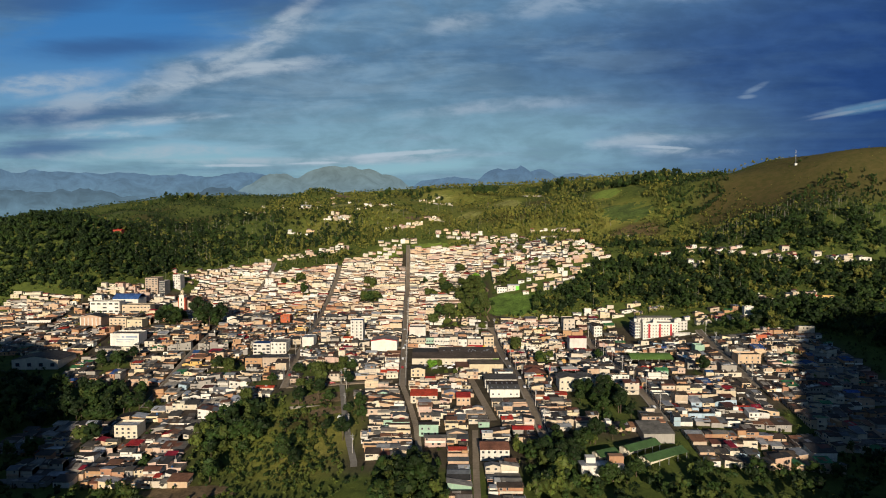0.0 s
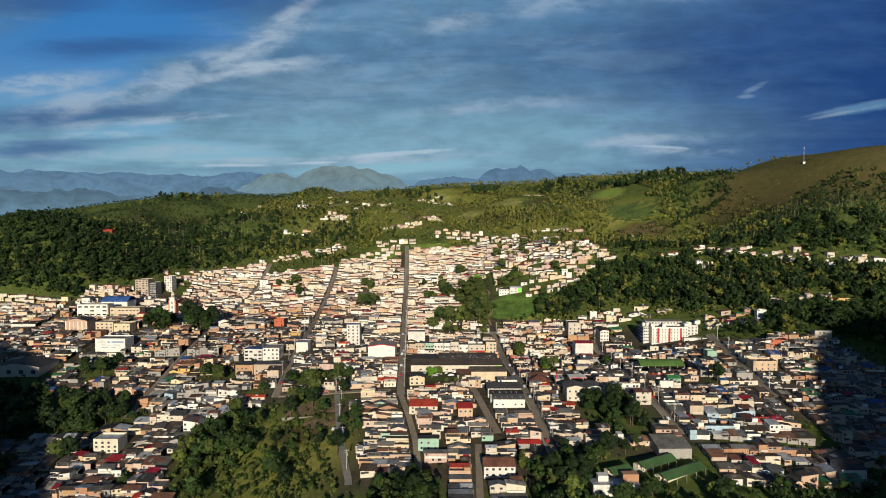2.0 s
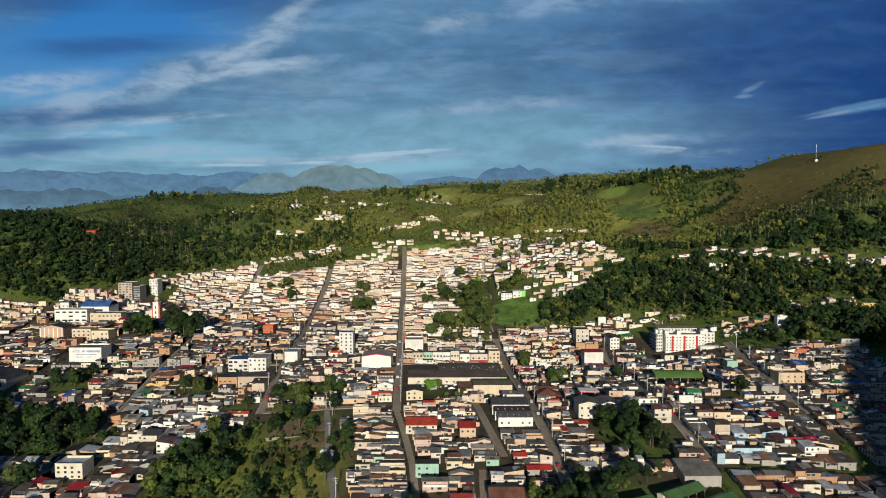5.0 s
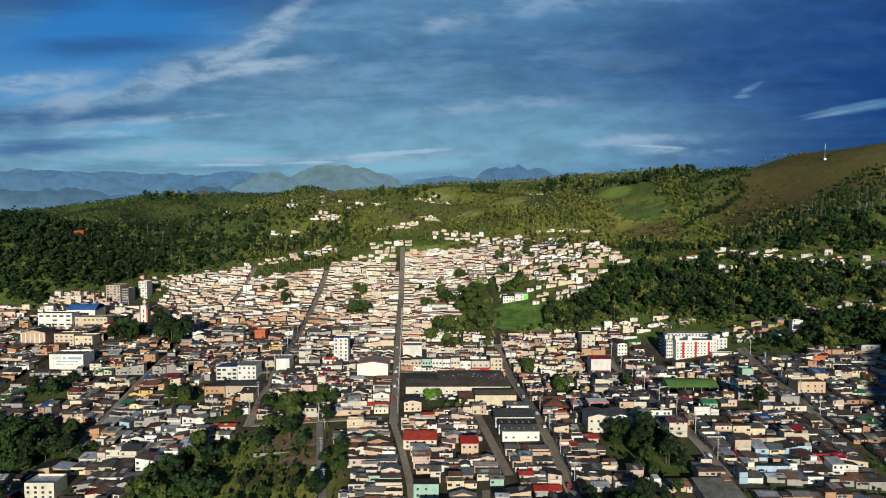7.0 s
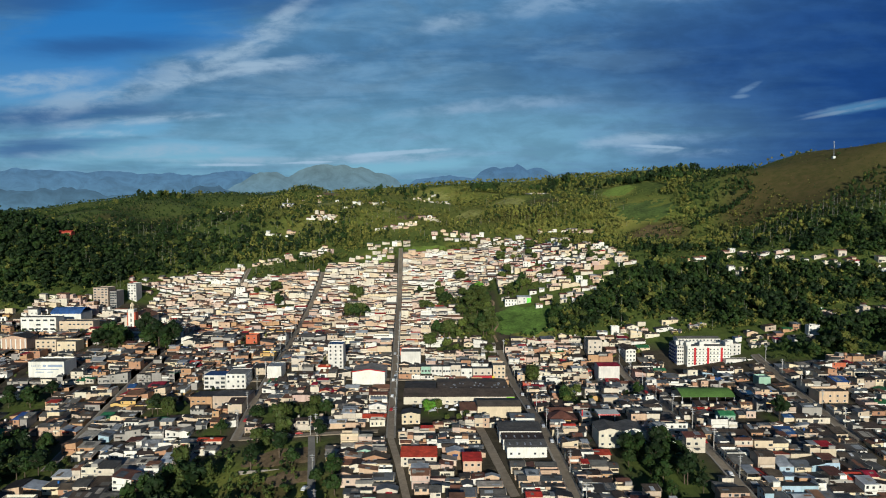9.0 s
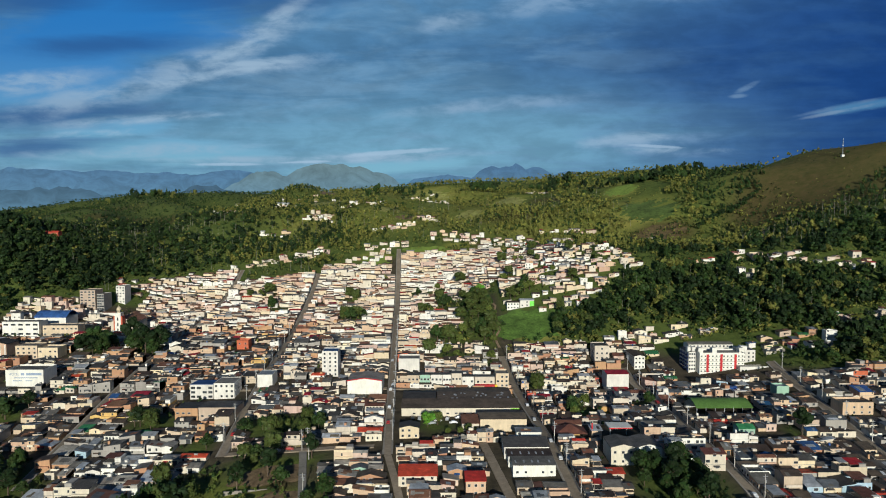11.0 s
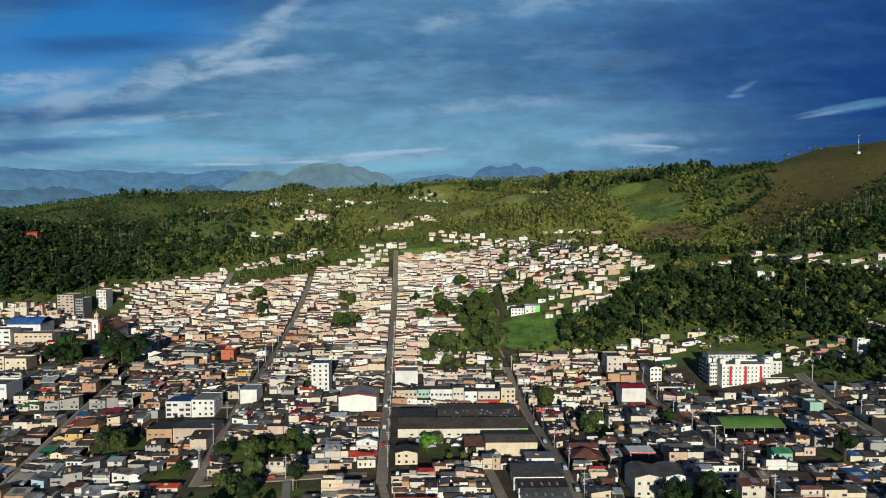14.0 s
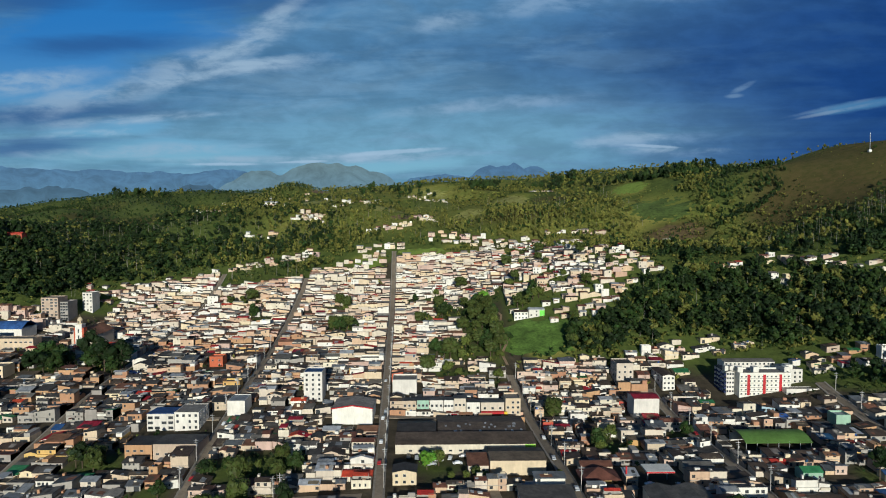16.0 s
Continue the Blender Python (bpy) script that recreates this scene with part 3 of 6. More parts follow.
soil_patch(-78, 391, 20, 9, "brown trodden earth beside the cross street")
soil_patch(-68, 372, 12, 7, "terraced bare earth on the meadow")
soil_patch(264, 876, 36, 22, "brown stubble field on the hillside", material("stubble", (0.150, 0.108, 0.046), 0.95, 0.1, 0.4, 0.4, 0.08, 0.5, 1.0))
FRESH = material("fresh pasture", (0.190, 0.260, 0.042), 0.95, 0.1, 0.3, 0.3, 0.06, 0.5, 1.0)
DRY = material("dry pasture", (0.290, 0.285, 0.075), 0.95, 0.1, 0.3, 0.4, 0.07, 0.5, 1.0)
soil_patch(272, 1066, 24, 26, "bright green grassy mound", FRESH)
for x, y, rx, ry, mat, words in ((-22, 1245, 44, 62, DRY, "sunlit pale green meadow on the plateau"), (110, 1095, 26, 44, DRY, "rounded grassy mound beside the grove"), (-73, 833, 17, 13, FRESH, "green lawn above the last street"), (-14, 858, 30, 10, FRESH, "green bank between the hillside houses"), (-41, 965, 17, 11, None, "bare earth round a hillside farm"), (-203, 1296, 16, 34, None, "bare tan slope of the wooded knoll"), (-318, 1285, 34, 40, DRY, "grassy slope with rows of young palms"), (-160, 985, 20, 7, None, "trodden earth between hillside houses"), (-60, 1010, 26, 18, DRY, "small pasture between the groves"), (40, 1010, 24, 30, DRY, "small pasture between the groves"), (-170, 1110, 34, 36, DRY, "open grazing on the hillside")):
    soil_patch(x, y, rx, ry, words, mat)
soil_patch(278, 950, 38, 44, "green hillside pasture", material("hill pasture", (0.105, 0.150, 0.030), 0.95, 0.1, 0.3, 0.45, 0.05, 0.6, 0.8))
soil_patch(-122, 292, 26, 7, "brown ploughed field at the foot of the town")


def ridge(name, dist, base, peaks, rough, seed, colour, label):
    """A far mountain chain on an arc: peaks are (bearing in degrees, height, width in degrees)."""
    az = np.radians(np.linspace(-62, 62, 420))
    h = np.full(az.shape, float(base))
    for b, ph, wd in peaks:
        h = np.maximum(h, base + (ph - base) * np.exp(-((np.degrees(az) - b) / wd) ** 2))
    nz = np.array([noise.fractal(Vector((a * 48, seed, 0)), 0.8, 2.1, 7) for a in az])
    h = h + rough * nz
    rows = []
    for j in range(9):
        f = j / 8
        spur = np.array([noise.fractal(Vector((a * 40, seed + 5, f * 2)), 0.9, 2.0, 5) for a in az])
        r = dist - 420 * (1 - f) + 60 * spur * (1 - f) * f
        rows.append(np.stack([r * np.sin(az), r * np.cos(az), -60 + (h + 60) * f ** 0.8 + 22 * spur * (1 - f) * f], -1))
    co = np.concatenate(rows)
    n = len(az)
    b = Solid()
    b.add([tuple(v) for v in co], [(j * n + i, j * n + i + 1, (j + 1) * n + i + 1, (j + 1) * n + i) for j in range(8) for i in range(n - 1)])
    m = bpy.data.materials.new(name)
    m.use_nodes = True
    nn, ll, add = nodes_of(m.node_tree)
    bs = nn["Principled BSDF"]
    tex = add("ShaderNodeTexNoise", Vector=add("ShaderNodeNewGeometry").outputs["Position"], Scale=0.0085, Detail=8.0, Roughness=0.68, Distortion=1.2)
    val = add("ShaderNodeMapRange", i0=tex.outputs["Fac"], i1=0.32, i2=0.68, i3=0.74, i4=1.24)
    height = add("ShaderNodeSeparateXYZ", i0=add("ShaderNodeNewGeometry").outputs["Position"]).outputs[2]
    # Painted haze: the colour pales towards the foot of the range.
    haze_fade = add("ShaderNodeMapRange", i0=height, i1=120.0, i2=max(q[1] for q in peaks) - 30.0, i3=0.0, i4=1.0)
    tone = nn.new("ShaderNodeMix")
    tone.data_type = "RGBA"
    ll.new(haze_fade.outputs[0], tone.inputs[0])
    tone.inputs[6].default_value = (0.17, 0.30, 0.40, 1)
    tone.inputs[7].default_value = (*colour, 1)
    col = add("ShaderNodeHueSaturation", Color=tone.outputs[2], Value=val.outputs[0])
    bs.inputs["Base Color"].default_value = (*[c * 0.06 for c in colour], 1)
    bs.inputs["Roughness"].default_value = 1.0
    # The slopes glow by themselves in place of daylight.
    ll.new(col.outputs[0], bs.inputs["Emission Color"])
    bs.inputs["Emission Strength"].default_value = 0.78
    ob = new("backdrop_" + name, b.mesh(name, [m]))
    for pl in ob.data.polygons:
        pl.use_smooth = True
    return tagged(ob, label, "mountains", kind="structure")


ridge("far_range", 4790, 250, [(-50, 405, 9), (-36, 400, 7), (-31, 396, 12), (-27, 400, 7), (-22, 392, 12), (-17.5, 422, 5), (-9, 400, 6), (6.7, 470, 3.0), (4.9, 461, 2.5), (8.6, 456, 2.6), (7.0, 492, 0.8), (12, 424, 5), (1.0, 405, 5), (21.7, 440, 2.4), (27, 400, 5)], 15, 3.1, (0.112, 0.215, 0.350), "blue distant mountain range with haze painted into its glow")
ridge("middle_range", 4450, 190, [(-9.4, 458, 5.6), (-14.5, 400, 3.6), (-5.0, 405, 2.6), (-7, 440, 4)], 16, 7.7, (0.205, 0.285, 0.295), "grey-green mountain with haze and a sunlit tone painted in")
ridge("near_range", 4150, 150, [(-29, 268, 4.5), (-35, 255, 6), (-19.3, 296, 3.4), (-50, 270, 8)], 28, 12.4, (0.080, 0.145, 0.205), "blue-green foothills with haze painted in")

# ---- houses ----
rng = random.Random(11)


def patch_on(r, c, slot):
    """A newer or older sheet laid on a roof with corners c."""
    u0, v0 = rng.uniform(0.05, 0.6), rng.uniform(0.05, 0.55)
    u1, v1 = min(0.97, u0 + rng.uniform(0.12, 0.5)), min(0.95, v0 + rng.uniform(0.2, 0.6))
    p = [Vector(q) for q in c]

    def at(u, v):
        q = (p[0] * (1 - u) + p[1] * u) * (1 - v) + (p[3] * (1 - u) + p[2] * u) * v
        return (q.x, q.y, q.z + 0.05)
    r.slab([at(u0, v0), at(u1, v0), at(u1, v1), at(u0, v1)], 0.06, slot)


def house_shell(w, r, x0, x1, y0, y1, h, kind, slot_w=0, slot_r=0, slot_d=0, z=0.0, deep=2.5, pitch=0.19, over=0.5, flip=False, patch=None):
    """Walls into the solid w and the roof into r. kinds: shed_x, shed_y, gable_x, gable_y, flat."""
    b = z - deep
    if kind == "flat":
        w.box(x0, x1, y0, y1, b, z + h, slot_w)
        t, p = 0.18, rng.choice((0.3, 0.6, 0.9, 1.1))
        for a in ((x0, x1, y0, y0 + t), (x0, x1, y1 - t, y1), (x0, x0 + t, y0 + t, y1 - t), (x1 - t, x1, y0 + t, y1 - t)):
            w.box(*a, z + h - 0.01, z + h + p, slot_w)
        r.box(x0 + t, x1 - t, y0 + t, y1 - t, z + h - 0.02, z + h + 0.06, slot_r)
        return h + p
    ex, ey = (x1 - x0), (y1 - y0)
    if kind in ("shed_x", "shed_y"):
        rise = pitch * (ex if kind == "shed_x" else ey) * 0.8
        hz = [h, h + rise, h + rise, h] if kind == "shed_x" else [h, h, h + rise, h + rise]
        if flip:
            hz = [h + rise, h, h, h + rise] if kind == "shed_x" else [h + rise, h + rise, h, h]
        base = [(x0, y0), (x1, y0), (x1, y1), (x0, y1)]
        w.add([(x, y, b) for x, y in base] + [(x, y, z + q) for (x, y), q in zip(base, hz)], [(0, 1, 5, 4), (1, 2, 6, 5), (2, 3, 7, 6), (3, 0, 4, 7)], slot_w)
        gxs, gys = (hz[1] - hz[0]) / ex, (hz[3] - hz[0]) / ey
        cs = []
        for (x, y), q, sx, sy in zip(base, hz, (-1, 1, 1, -1), (-1, -1, 1, 1)):
            cs.append((x + sx * over, y + sy * over * 0.6, z + q + 0.14 + gxs * sx * over + gys * sy * over * 0.6))
        r.slab(cs, 0.12, slot_r)
        if patch is not None:
            patch_on(r, cs, patch)
            if rng.random() < 0.5:
                patch_on(r, [(x, y, q + 0.07) for x, y, q in cs], patch)
        return h + rise
    along_x = kind == "gable_x"
    rise = pitch * (ey if along_x else ex) / 2 * 1.5
    mx, my = (x0 + x1) / 2, (y0 + y1) / 2
    if along_x:
        top = [(x0, my), (x1, my)]
        w.add([(x0, y0, b), (x1, y0, b), (x1, y1, b), (x0, y1, b), (x0, y0, z + h), (x1, y0, z + h), (x1, y1, z + h), (x0, y1, z + h), (x0, my, z + h + rise), (x1, my, z + h + rise)],
              [(0, 1, 5, 4), (1, 2, 6, 9, 5), (2, 3, 7, 6), (3, 0, 4, 8, 7)], slot_w)
        k = rise / (ey / 2) * over
        for s in (-1, 1):
            ye = y0 - over if s < 0 else y1 + over
            c = [(x0 - over * .6, ye, z + h + .14 - k), (x1 + over * .6, ye, z + h + .14 - k), (x1 + over * .6, my, z + h + rise + .14), (x0 - over * .6, my, z + h + rise + .14)]
            r.slab(c if s < 0 else [c[1], c[0], c[3], c[2]], 0.12, slot_r)
            if patch is not None and s < 0:
                patch_on(r, c, patch)
    else:
        w.add([(x0, y0, b), (x1, y0, b), (x1, y1, b), (x0, y1, b), (x0, y0, z + h), (x1, y0, z + h), (x1, y1, z + h), (x0, y1, z + h), (mx, y0, z + h + rise), (mx, y1, z + h + rise)],
              [(0, 1, 5, 8, 4), (1, 2, 6, 5), (2, 3, 7, 9, 6), (3, 0, 4, 7)], slot_w)
        k = rise / (ex / 2) * over
        for s in (-1, 1):
            xe = x0 - over if s < 0 else x1 + over
            c = [(xe, y1 + over * .6, z + h + .14 - k), (xe, y0 - over * .6, z + h + .14 - k), (mx, y0 - over * .6, z + h + rise + .14), (mx, y1 + over * .6, z + h + rise + .14)]
            r.slab(c if s < 0 else [c[1], c[0], c[3], c[2]], 0.12, slot_r)
    return h + rise


OPENINGS = {}


def opening_mesh(kind, wd, ht):
    """A window or door seen from -y: proud frame, pane set back in it; shared by all of its size."""
    key = (kind, wd, ht)
    if key not in OPENINGS:
        b = Solid()
        t, d = 0.10, 0.08
        o, i = (-wd / 2 - t, wd / 2 + t, -t, ht + t), (-wd / 2, wd / 2, 0.0, ht)
        rings = []
        for (x0, x1, z0, z1), y in ((o, 0.02), (o, -d), (i, -d), (i, -0.012)):
            rings += [(x0, y, z0), (x1, y, z0), (x1, y, z1), (x0, y, z1)]
        b.add(rings, [(4 * k + j, 4 * k + (j + 1) % 4, 4 * k + 4 + (j + 1) % 4, 4 * k + 4 + j) for k in range(3) for j in range(4)], 0)
        b.f.append((12, 13, 14, 15))
        b.m.append(1)
        OPENINGS[key] = b.mesh(kind, [FRAME, GLASS if kind == "window" else WOODEN])
    return OPENINGS[key]


def split_opening(kind, wd, ht):
    """The frame and the pane of such an opening as two shared meshes."""
    key = (kind, wd, ht, "split")
    if key not in OPENINGS:
        t, d = 0.10, 0.08
        o, i = (-wd / 2 - t, wd / 2 + t, -t, ht + t), (-wd / 2, wd / 2, 0.0, ht)
        b, p, rings = Solid(), Solid(), []
        for (x0, x1, z0, z1), y in ((o, 0.02), (o, -d), (i, -d), (i, -0.012)):
            rings += [(x0, y, z0), (x1, y, z0), (x1, y, z1), (x0, y, z1)]
        b.add(rings, [(4 * k + j, 4 * k + (j + 1) % 4, 4 * k + 4 + (j + 1) % 4, 4 * k + 4 + j) for k in range(3) for j in range(4)], 0)
        p.box(i[0], i[1], -0.015, 0.01, i[2], i[3], bottom=True)
        OPENINGS[key] = (b.mesh(kind, [FRAME]), p.mesh("pane", [GLASS if kind == "window" else WOODEN]))
    return OPENINGS[key]


def put_split(kind, parent, x, y, z, turn, wd, ht):
    frame_mesh, pane_mesh = split_opening(kind, wd, ht)
    ob = new(kind, frame_mesh)
    ob.parent = parent
    ob.matrix_basis = pose(x, y, z, 0, 0, turn)
    pn = new("pane", pane_mesh)
    pn.parent = ob
    return ob


def put_opening(kind, parent, x, y, z, turn, wd, ht):
    ob = new(kind, opening_mesh(kind, wd, ht))
    ob.parent = parent
    ob.matrix_basis = pose(x, y, z, 0, 0, turn)
    return ob


def water_tank(parent, x, y, z, colour):
    b = Solid()
    b.tube(x, y, z, z + 0.9, 0.5, 0.58, 10)
    b.tube(x, y, z + 0.9, z + 1.15, 0.58, 0.2, 10)
    return part("water_tank", b, material("tank " + colour, {"black": (0.02, 0.02, 0.022), "blue": (0.03, 0.10, 0.28), "grey": (0.35, 0.35, 0.34)}[colour], 0.5), parent, colour + " plastic water tank")


def add_post(parent, x, y, z0, z1):
    b = Solid()
    b.box(x - 0.07, x + 0.07, y - 0.07, y + 0.07, z0, z1)
    return part("post", b, CONCRETE, parent)


WALLS_PICK = ["white"] * 20 + ["off-white"] * 26 + ["cream"] * 18 + ["peach"] * 15 + ["pink"] * 7 + ["beige"] * 9 + ["raw brick"] * 9 + ["grey render"] * 6 + ["ochre"] * 2 + ["beige", "pale blue", "brick red"]
ROOFS_PICK = ["brown fibre-cement"] * 28 + ["blue-grey sheet"] * 10 + ["weathered grey"] * 20 + ["dark grey"] * 14 + ["terracotta tile"] * 10 + ["zinc"] * 7 + ["rust"] * 7 + ["red"] * 3 + ["blue"] + ["green"]
# Upper town runs pale: part of its sunlit glow is put into these colours.
UPPER_ROOFS = ["terracotta tile"] * 6 + ["bleached sheet"] * 5 + ["weathered grey"] * 3 + ["zinc"] * 2 + ["concrete slab"] * 2 + ["rust"] * 4 + ["brown fibre-cement"] * 4 + ["red"]
UPPER_PICK = ["white"] * 10 + ["off-white"] * 9 + ["cream"] * 6 + ["pink"] * 4 + ["peach"] * 4 + ["beige"]
# Western brick and greys, with extra dark shares standing in for dimmer light.
WEST_PICK = ["raw brick"] * 12 + ["beige"] * 5 + ["cream"] * 2 + ["off-white"] * 2 + ["white"] * 2 + ["grey render"] * 8 + ["peach"] * 2 + ["ochre"]
WEST_ROOFS = ["blue-grey sheet"] * 4 + ["weathered grey"] * 4 + ["dark grey"] * 13 + ["brown fibre-cement"] * 11 + ["zinc"] + ["terracotta tile"] + ["rust"] * 2 + ["red", "blue", "green"]
# Eastern greys and brick, dulled further to put the shade there into the walls.
EAST_PICK = ["raw brick"] * 5 + ["beige"] * 4 + ["cream"] * 2 + ["off-white"] * 4 + ["white"] * 3 + ["grey render"] * 8 + ["peach"] * 4 + ["pale blue"]
VALLEY_PICK = ["raw brick"] * 3 + ["off-white"] * 6 + ["white"] * 5 + ["grey render"] * 6 + ["pink"] * 3 + ["peach"] * 3 + ["cream"] * 3 + ["pale blue"]
VALLEY_ROOFS = ["blue-grey sheet"] * 6 + ["zinc"] * 4 + ["weathered grey"] * 6 + ["dark grey"] * 7 + ["brown fibre-cement"] * 6 + ["bleached sheet"] * 3 + ["rust"] * 3 + ["red"]
LOWER_PICK = ["peach"] * 9 + ["raw brick"] * 3 + ["cream"] * 3 + ["white"] * 3 + ["off-white"] * 4 + ["pink"] * 3 + ["beige"] * 2 + ["mint green"]
LOWER_ROOFS = ["bleached sheet"] * 5 + ["weathered grey"] * 6 + ["blue-grey sheet"] * 6 + ["zinc"] * 3 + ["brown fibre-cement"] * 7 + ["dark grey"] * 4 + ["terracotta tile"] * 2 + ["rust"] * 2 + ["red"]
PATCHES = ["zinc"] * 4 + ["bleached sheet"] * 5 + ["blue-grey sheet"] * 5 + ["dark grey"] * 3 + ["rust"] * 3 + ["weathered grey"] * 4 + ["terracotta tile"] * 2 + ["aged brown"] * 3
STOREY_WORDS = {1: "single-storey", 2: "two-storey", 3: "three-storey", 4: "four-storey", 5: "five-storey", 6: "six-storey"}
FAR_W, FAR_R = Solid(), Solid()
W_NAMES, R_NAMES = list(WALL_COLOURS), list(ROOF_COLOURS)


def one_section(w, r, x0, x1, y0, y1, floors, z, wall, roof, far, deep):
    """One roofed piece of a house: returns its height, roof kind and colour."""
    h = floors * (2.3 if far else 2.4) + rng.uniform(-0.5, 0.6)
    extra = rng.choice(PATCHES) if rng.random() < 0.70 else None
    kind = rng.choices(("shed_x", "shed_y", "gable_x", "gable_y", "flat"), (14, 32, 36, 6, 12))[0]
    if kind == "flat":
        roof = rng.choice(("concrete slab", "weathered grey", "weathered grey"))
    flip = rng.random() < 0.5 if kind == "shed_x" else rng.random() < 0.38
    if far:
        top = house_shell(w, r, x0, x1, y0, y1, h, kind, W_NAMES.index(wall), R_NAMES.index(roof), z=z, deep=deep, flip=flip, patch=None if extra is None else R_NAMES.index(extra))
    else:
        top = house_shell(w, r, x0, x1, y0, y1, h, kind, flip=flip, deep=deep, patch=None if extra is None else 1)
    return h, kind, roof, extra or roof


def top_of(kind, h, depth, width):
    """About the height of the middle of a roof."""
    return h + (0 if kind == "flat" else 0.076 * width if kind == "shed_x" else 0.076 * depth if kind == "shed_y" else 0.07 * depth)


def random_house(segs, far, group, street_side=0, low=False):
    """A house of the town in one to three roofed sections. far: joined with the rest of the distant houses."""
    wall = rng.choice(LOWER_PICK) if -62 < segs[0][0] < 60 and segs[0][2] < 408 else rng.choice(VALLEY_PICK if segs[0][2] < 425 else WEST_PICK) if segs[0][0] < -108 and segs[0][2] < 640 else rng.choice(EAST_PICK) if segs[0][0] > 120 and segs[0][2] < 500 else rng.choice(UPPER_PICK if far and segs[0][2] > 560 else WALLS_PICK)
    tall = rng.choices((1, 2, 3, 4), (76, 22, 2, 0) if -62 < segs[0][0] < 60 and segs[0][2] < 408 else (72, 24, 4, 0) if segs[0][0] < -115 and segs[0][2] < 640 or segs[0][0] > 120 else (56, 36, 7, 1))[0] if not low else rng.choices((1, 2), (62, 38))[0]
    x0, x1, y0, y1 = segs[0][0], segs[-1][1], min(q[2] for q in segs), max(q[3] for q in segs)
    cx, cy = (x0 + x1) / 2, (y0 + y1) / 2
    z = gz(cx, cy)
    if not far:
        hs = root("house", cx, cy, z)
        words = []
    for i, (a, b, c, d) in enumerate(segs):
        occupy(a, b, c, d)
        floors = max(1, min(tall - rng.choice((0, 0, 1, 1)), 1 if b - a < 5 and c > 500 else 2 if b - a < 7 else 4))
        wl_c = wall if rng.random() < 0.72 else rng.choice(UPPER_PICK if far and c > 560 else VALLEY_PICK if a < -108 and c < 425 else WEST_PICK if a < -115 else WALLS_PICK)
        roof = rng.choice(LOWER_ROOFS if -62 < x0 < 62 and c < 412 else VALLEY_ROOFS if a < -108 and c < 425 else WEST_ROOFS if a < -110 and c < 640 or a > 130 else ROOFS_PICK)
        if far:
            zz = gz((a + b) / 2, c + 1)
            if c > 600:
                roof = rng.choice(UPPER_ROOFS)
            h, kind, roof, top = one_section(FAR_W, FAR_R, a, b, c, d, floors, zz, wl_c, roof, True, 4.0)
            for s in range(floors):
                for wx in np.arange(a + 0.8, b - 1.2, rng.uniform(1.7, 3.0)):
                    if rng.random() < (0.42 if c < 520 else 0.28 if c < 600 else 0.24):
                        wd = rng.choice((0.7, 0.9, 1.3)) if c < 560 else rng.choice((0.6, 0.9))
                        FAR_W.box(wx, wx + wd, c - 0.05, c + 0.1, zz + s * 2.6 + 0.8, zz + s * 2.6 + 2.0, len(W_NAMES))
            if c < 600 and rng.random() < 0.5:
                tx, ty, tw = rng.uniform(a + 0.3, b - 1.6), rng.uniform(c + 0.8, d - 1.8), rng.uniform(0.7, 2.2)
                FAR_W.box(tx, min(tx + tw, b), ty, ty + rng.uniform(0.7, 1.6), zz + h - 0.3, zz + top_of(kind, h, d - c, b - a) + rng.uniform(0.3, 1.6), W_NAMES.index(rng.choice(("white", "grey render", "raw brick", "off-white", "cream"))))
            if kind == "flat" and rng.random() < 0.5:
                tx, ty = rng.uniform(a + 0.7, b - 1.9), rng.uniform(c + 0.5, d - 1.7)
                FAR_R.tube(tx, ty, zz + h, zz + h + 1.2, 0.55, 0.5, 8, R_NAMES.index(rng.choice(("dark grey", "blue", "zinc"))))
            elif kind == "flat" and b - a > 5:
                FAR_W.box(b - 3.0, b - 0.2, c + 0.6, d - 0.4, zz + h, zz + h + 2.3, W_NAMES.index(rng.choice(("white", "raw brick", "grey render"))))
            if floors > 1 and c < 620:
                FAR_W.box(a - 0.04, b + 0.04, c - 0.10, c + 0.05, zz + 2.2, zz + 2.42, W_NAMES.index("grey render"))
            if kind in ("gable_x", "shed_y") and c < 640 and rng.random() < 0.4:
                FAR_W.box(b - 0.14, b, c - 0.05, d + 0.05, zz, zz + h + rng.uniform(0.5, 1.1), W_NAMES.index(wl_c))
            if c < 640 and rng.random() < 0.30:
                wx = rng.uniform(a + 0.2, max(a + 0.3, b - 2.6))
                FAR_W.box(wx, wx + rng.uniform(1.4, 2.4), c - 0.06, c + 0.1, zz - 0.4, zz + 1.95, len(W_NAMES))
            if c < 700 and rng.random() < 0.30:
                wx, wd = rng.uniform(a, max(a + 0.1, b - 3.0)), rng.uniform(1.6, 3.2)
                q, dp = zz + rng.uniform(1.6, 2.2), rng.uniform(0.8, 1.5)
                FAR_R.slab([(wx, c - dp, q - 0.3), (wx + wd, c - dp, q - 0.3), (wx + wd, c, q), (wx, c, q)], 0.07, R_NAMES.index(rng.choice(ROOFS_PICK)))
            if floors > 1 and c < 620 and rng.random() < 0.35:
                FAR_W.box(a + 0.3, b - 0.3, c - 0.8, c - 0.02, zz + 2.25, zz + 3.1, W_NAMES.index(rng.choice((wl_c, "white", "off-white"))), True)
            if kind == "flat" and rng.random() < 0.4:
                q = zz + h + 2.2
                FAR_R.slab([(a + 0.3, c + 0.4, q), (b - 1.0, c + 0.4, q), (b - 1.0, d - 0.4, q + 0.5), (a + 0.3, d - 0.4, q + 0.5)], 0.1, R_NAMES.index(rng.choice(("zinc", "weathered grey", "rust", "red"))))
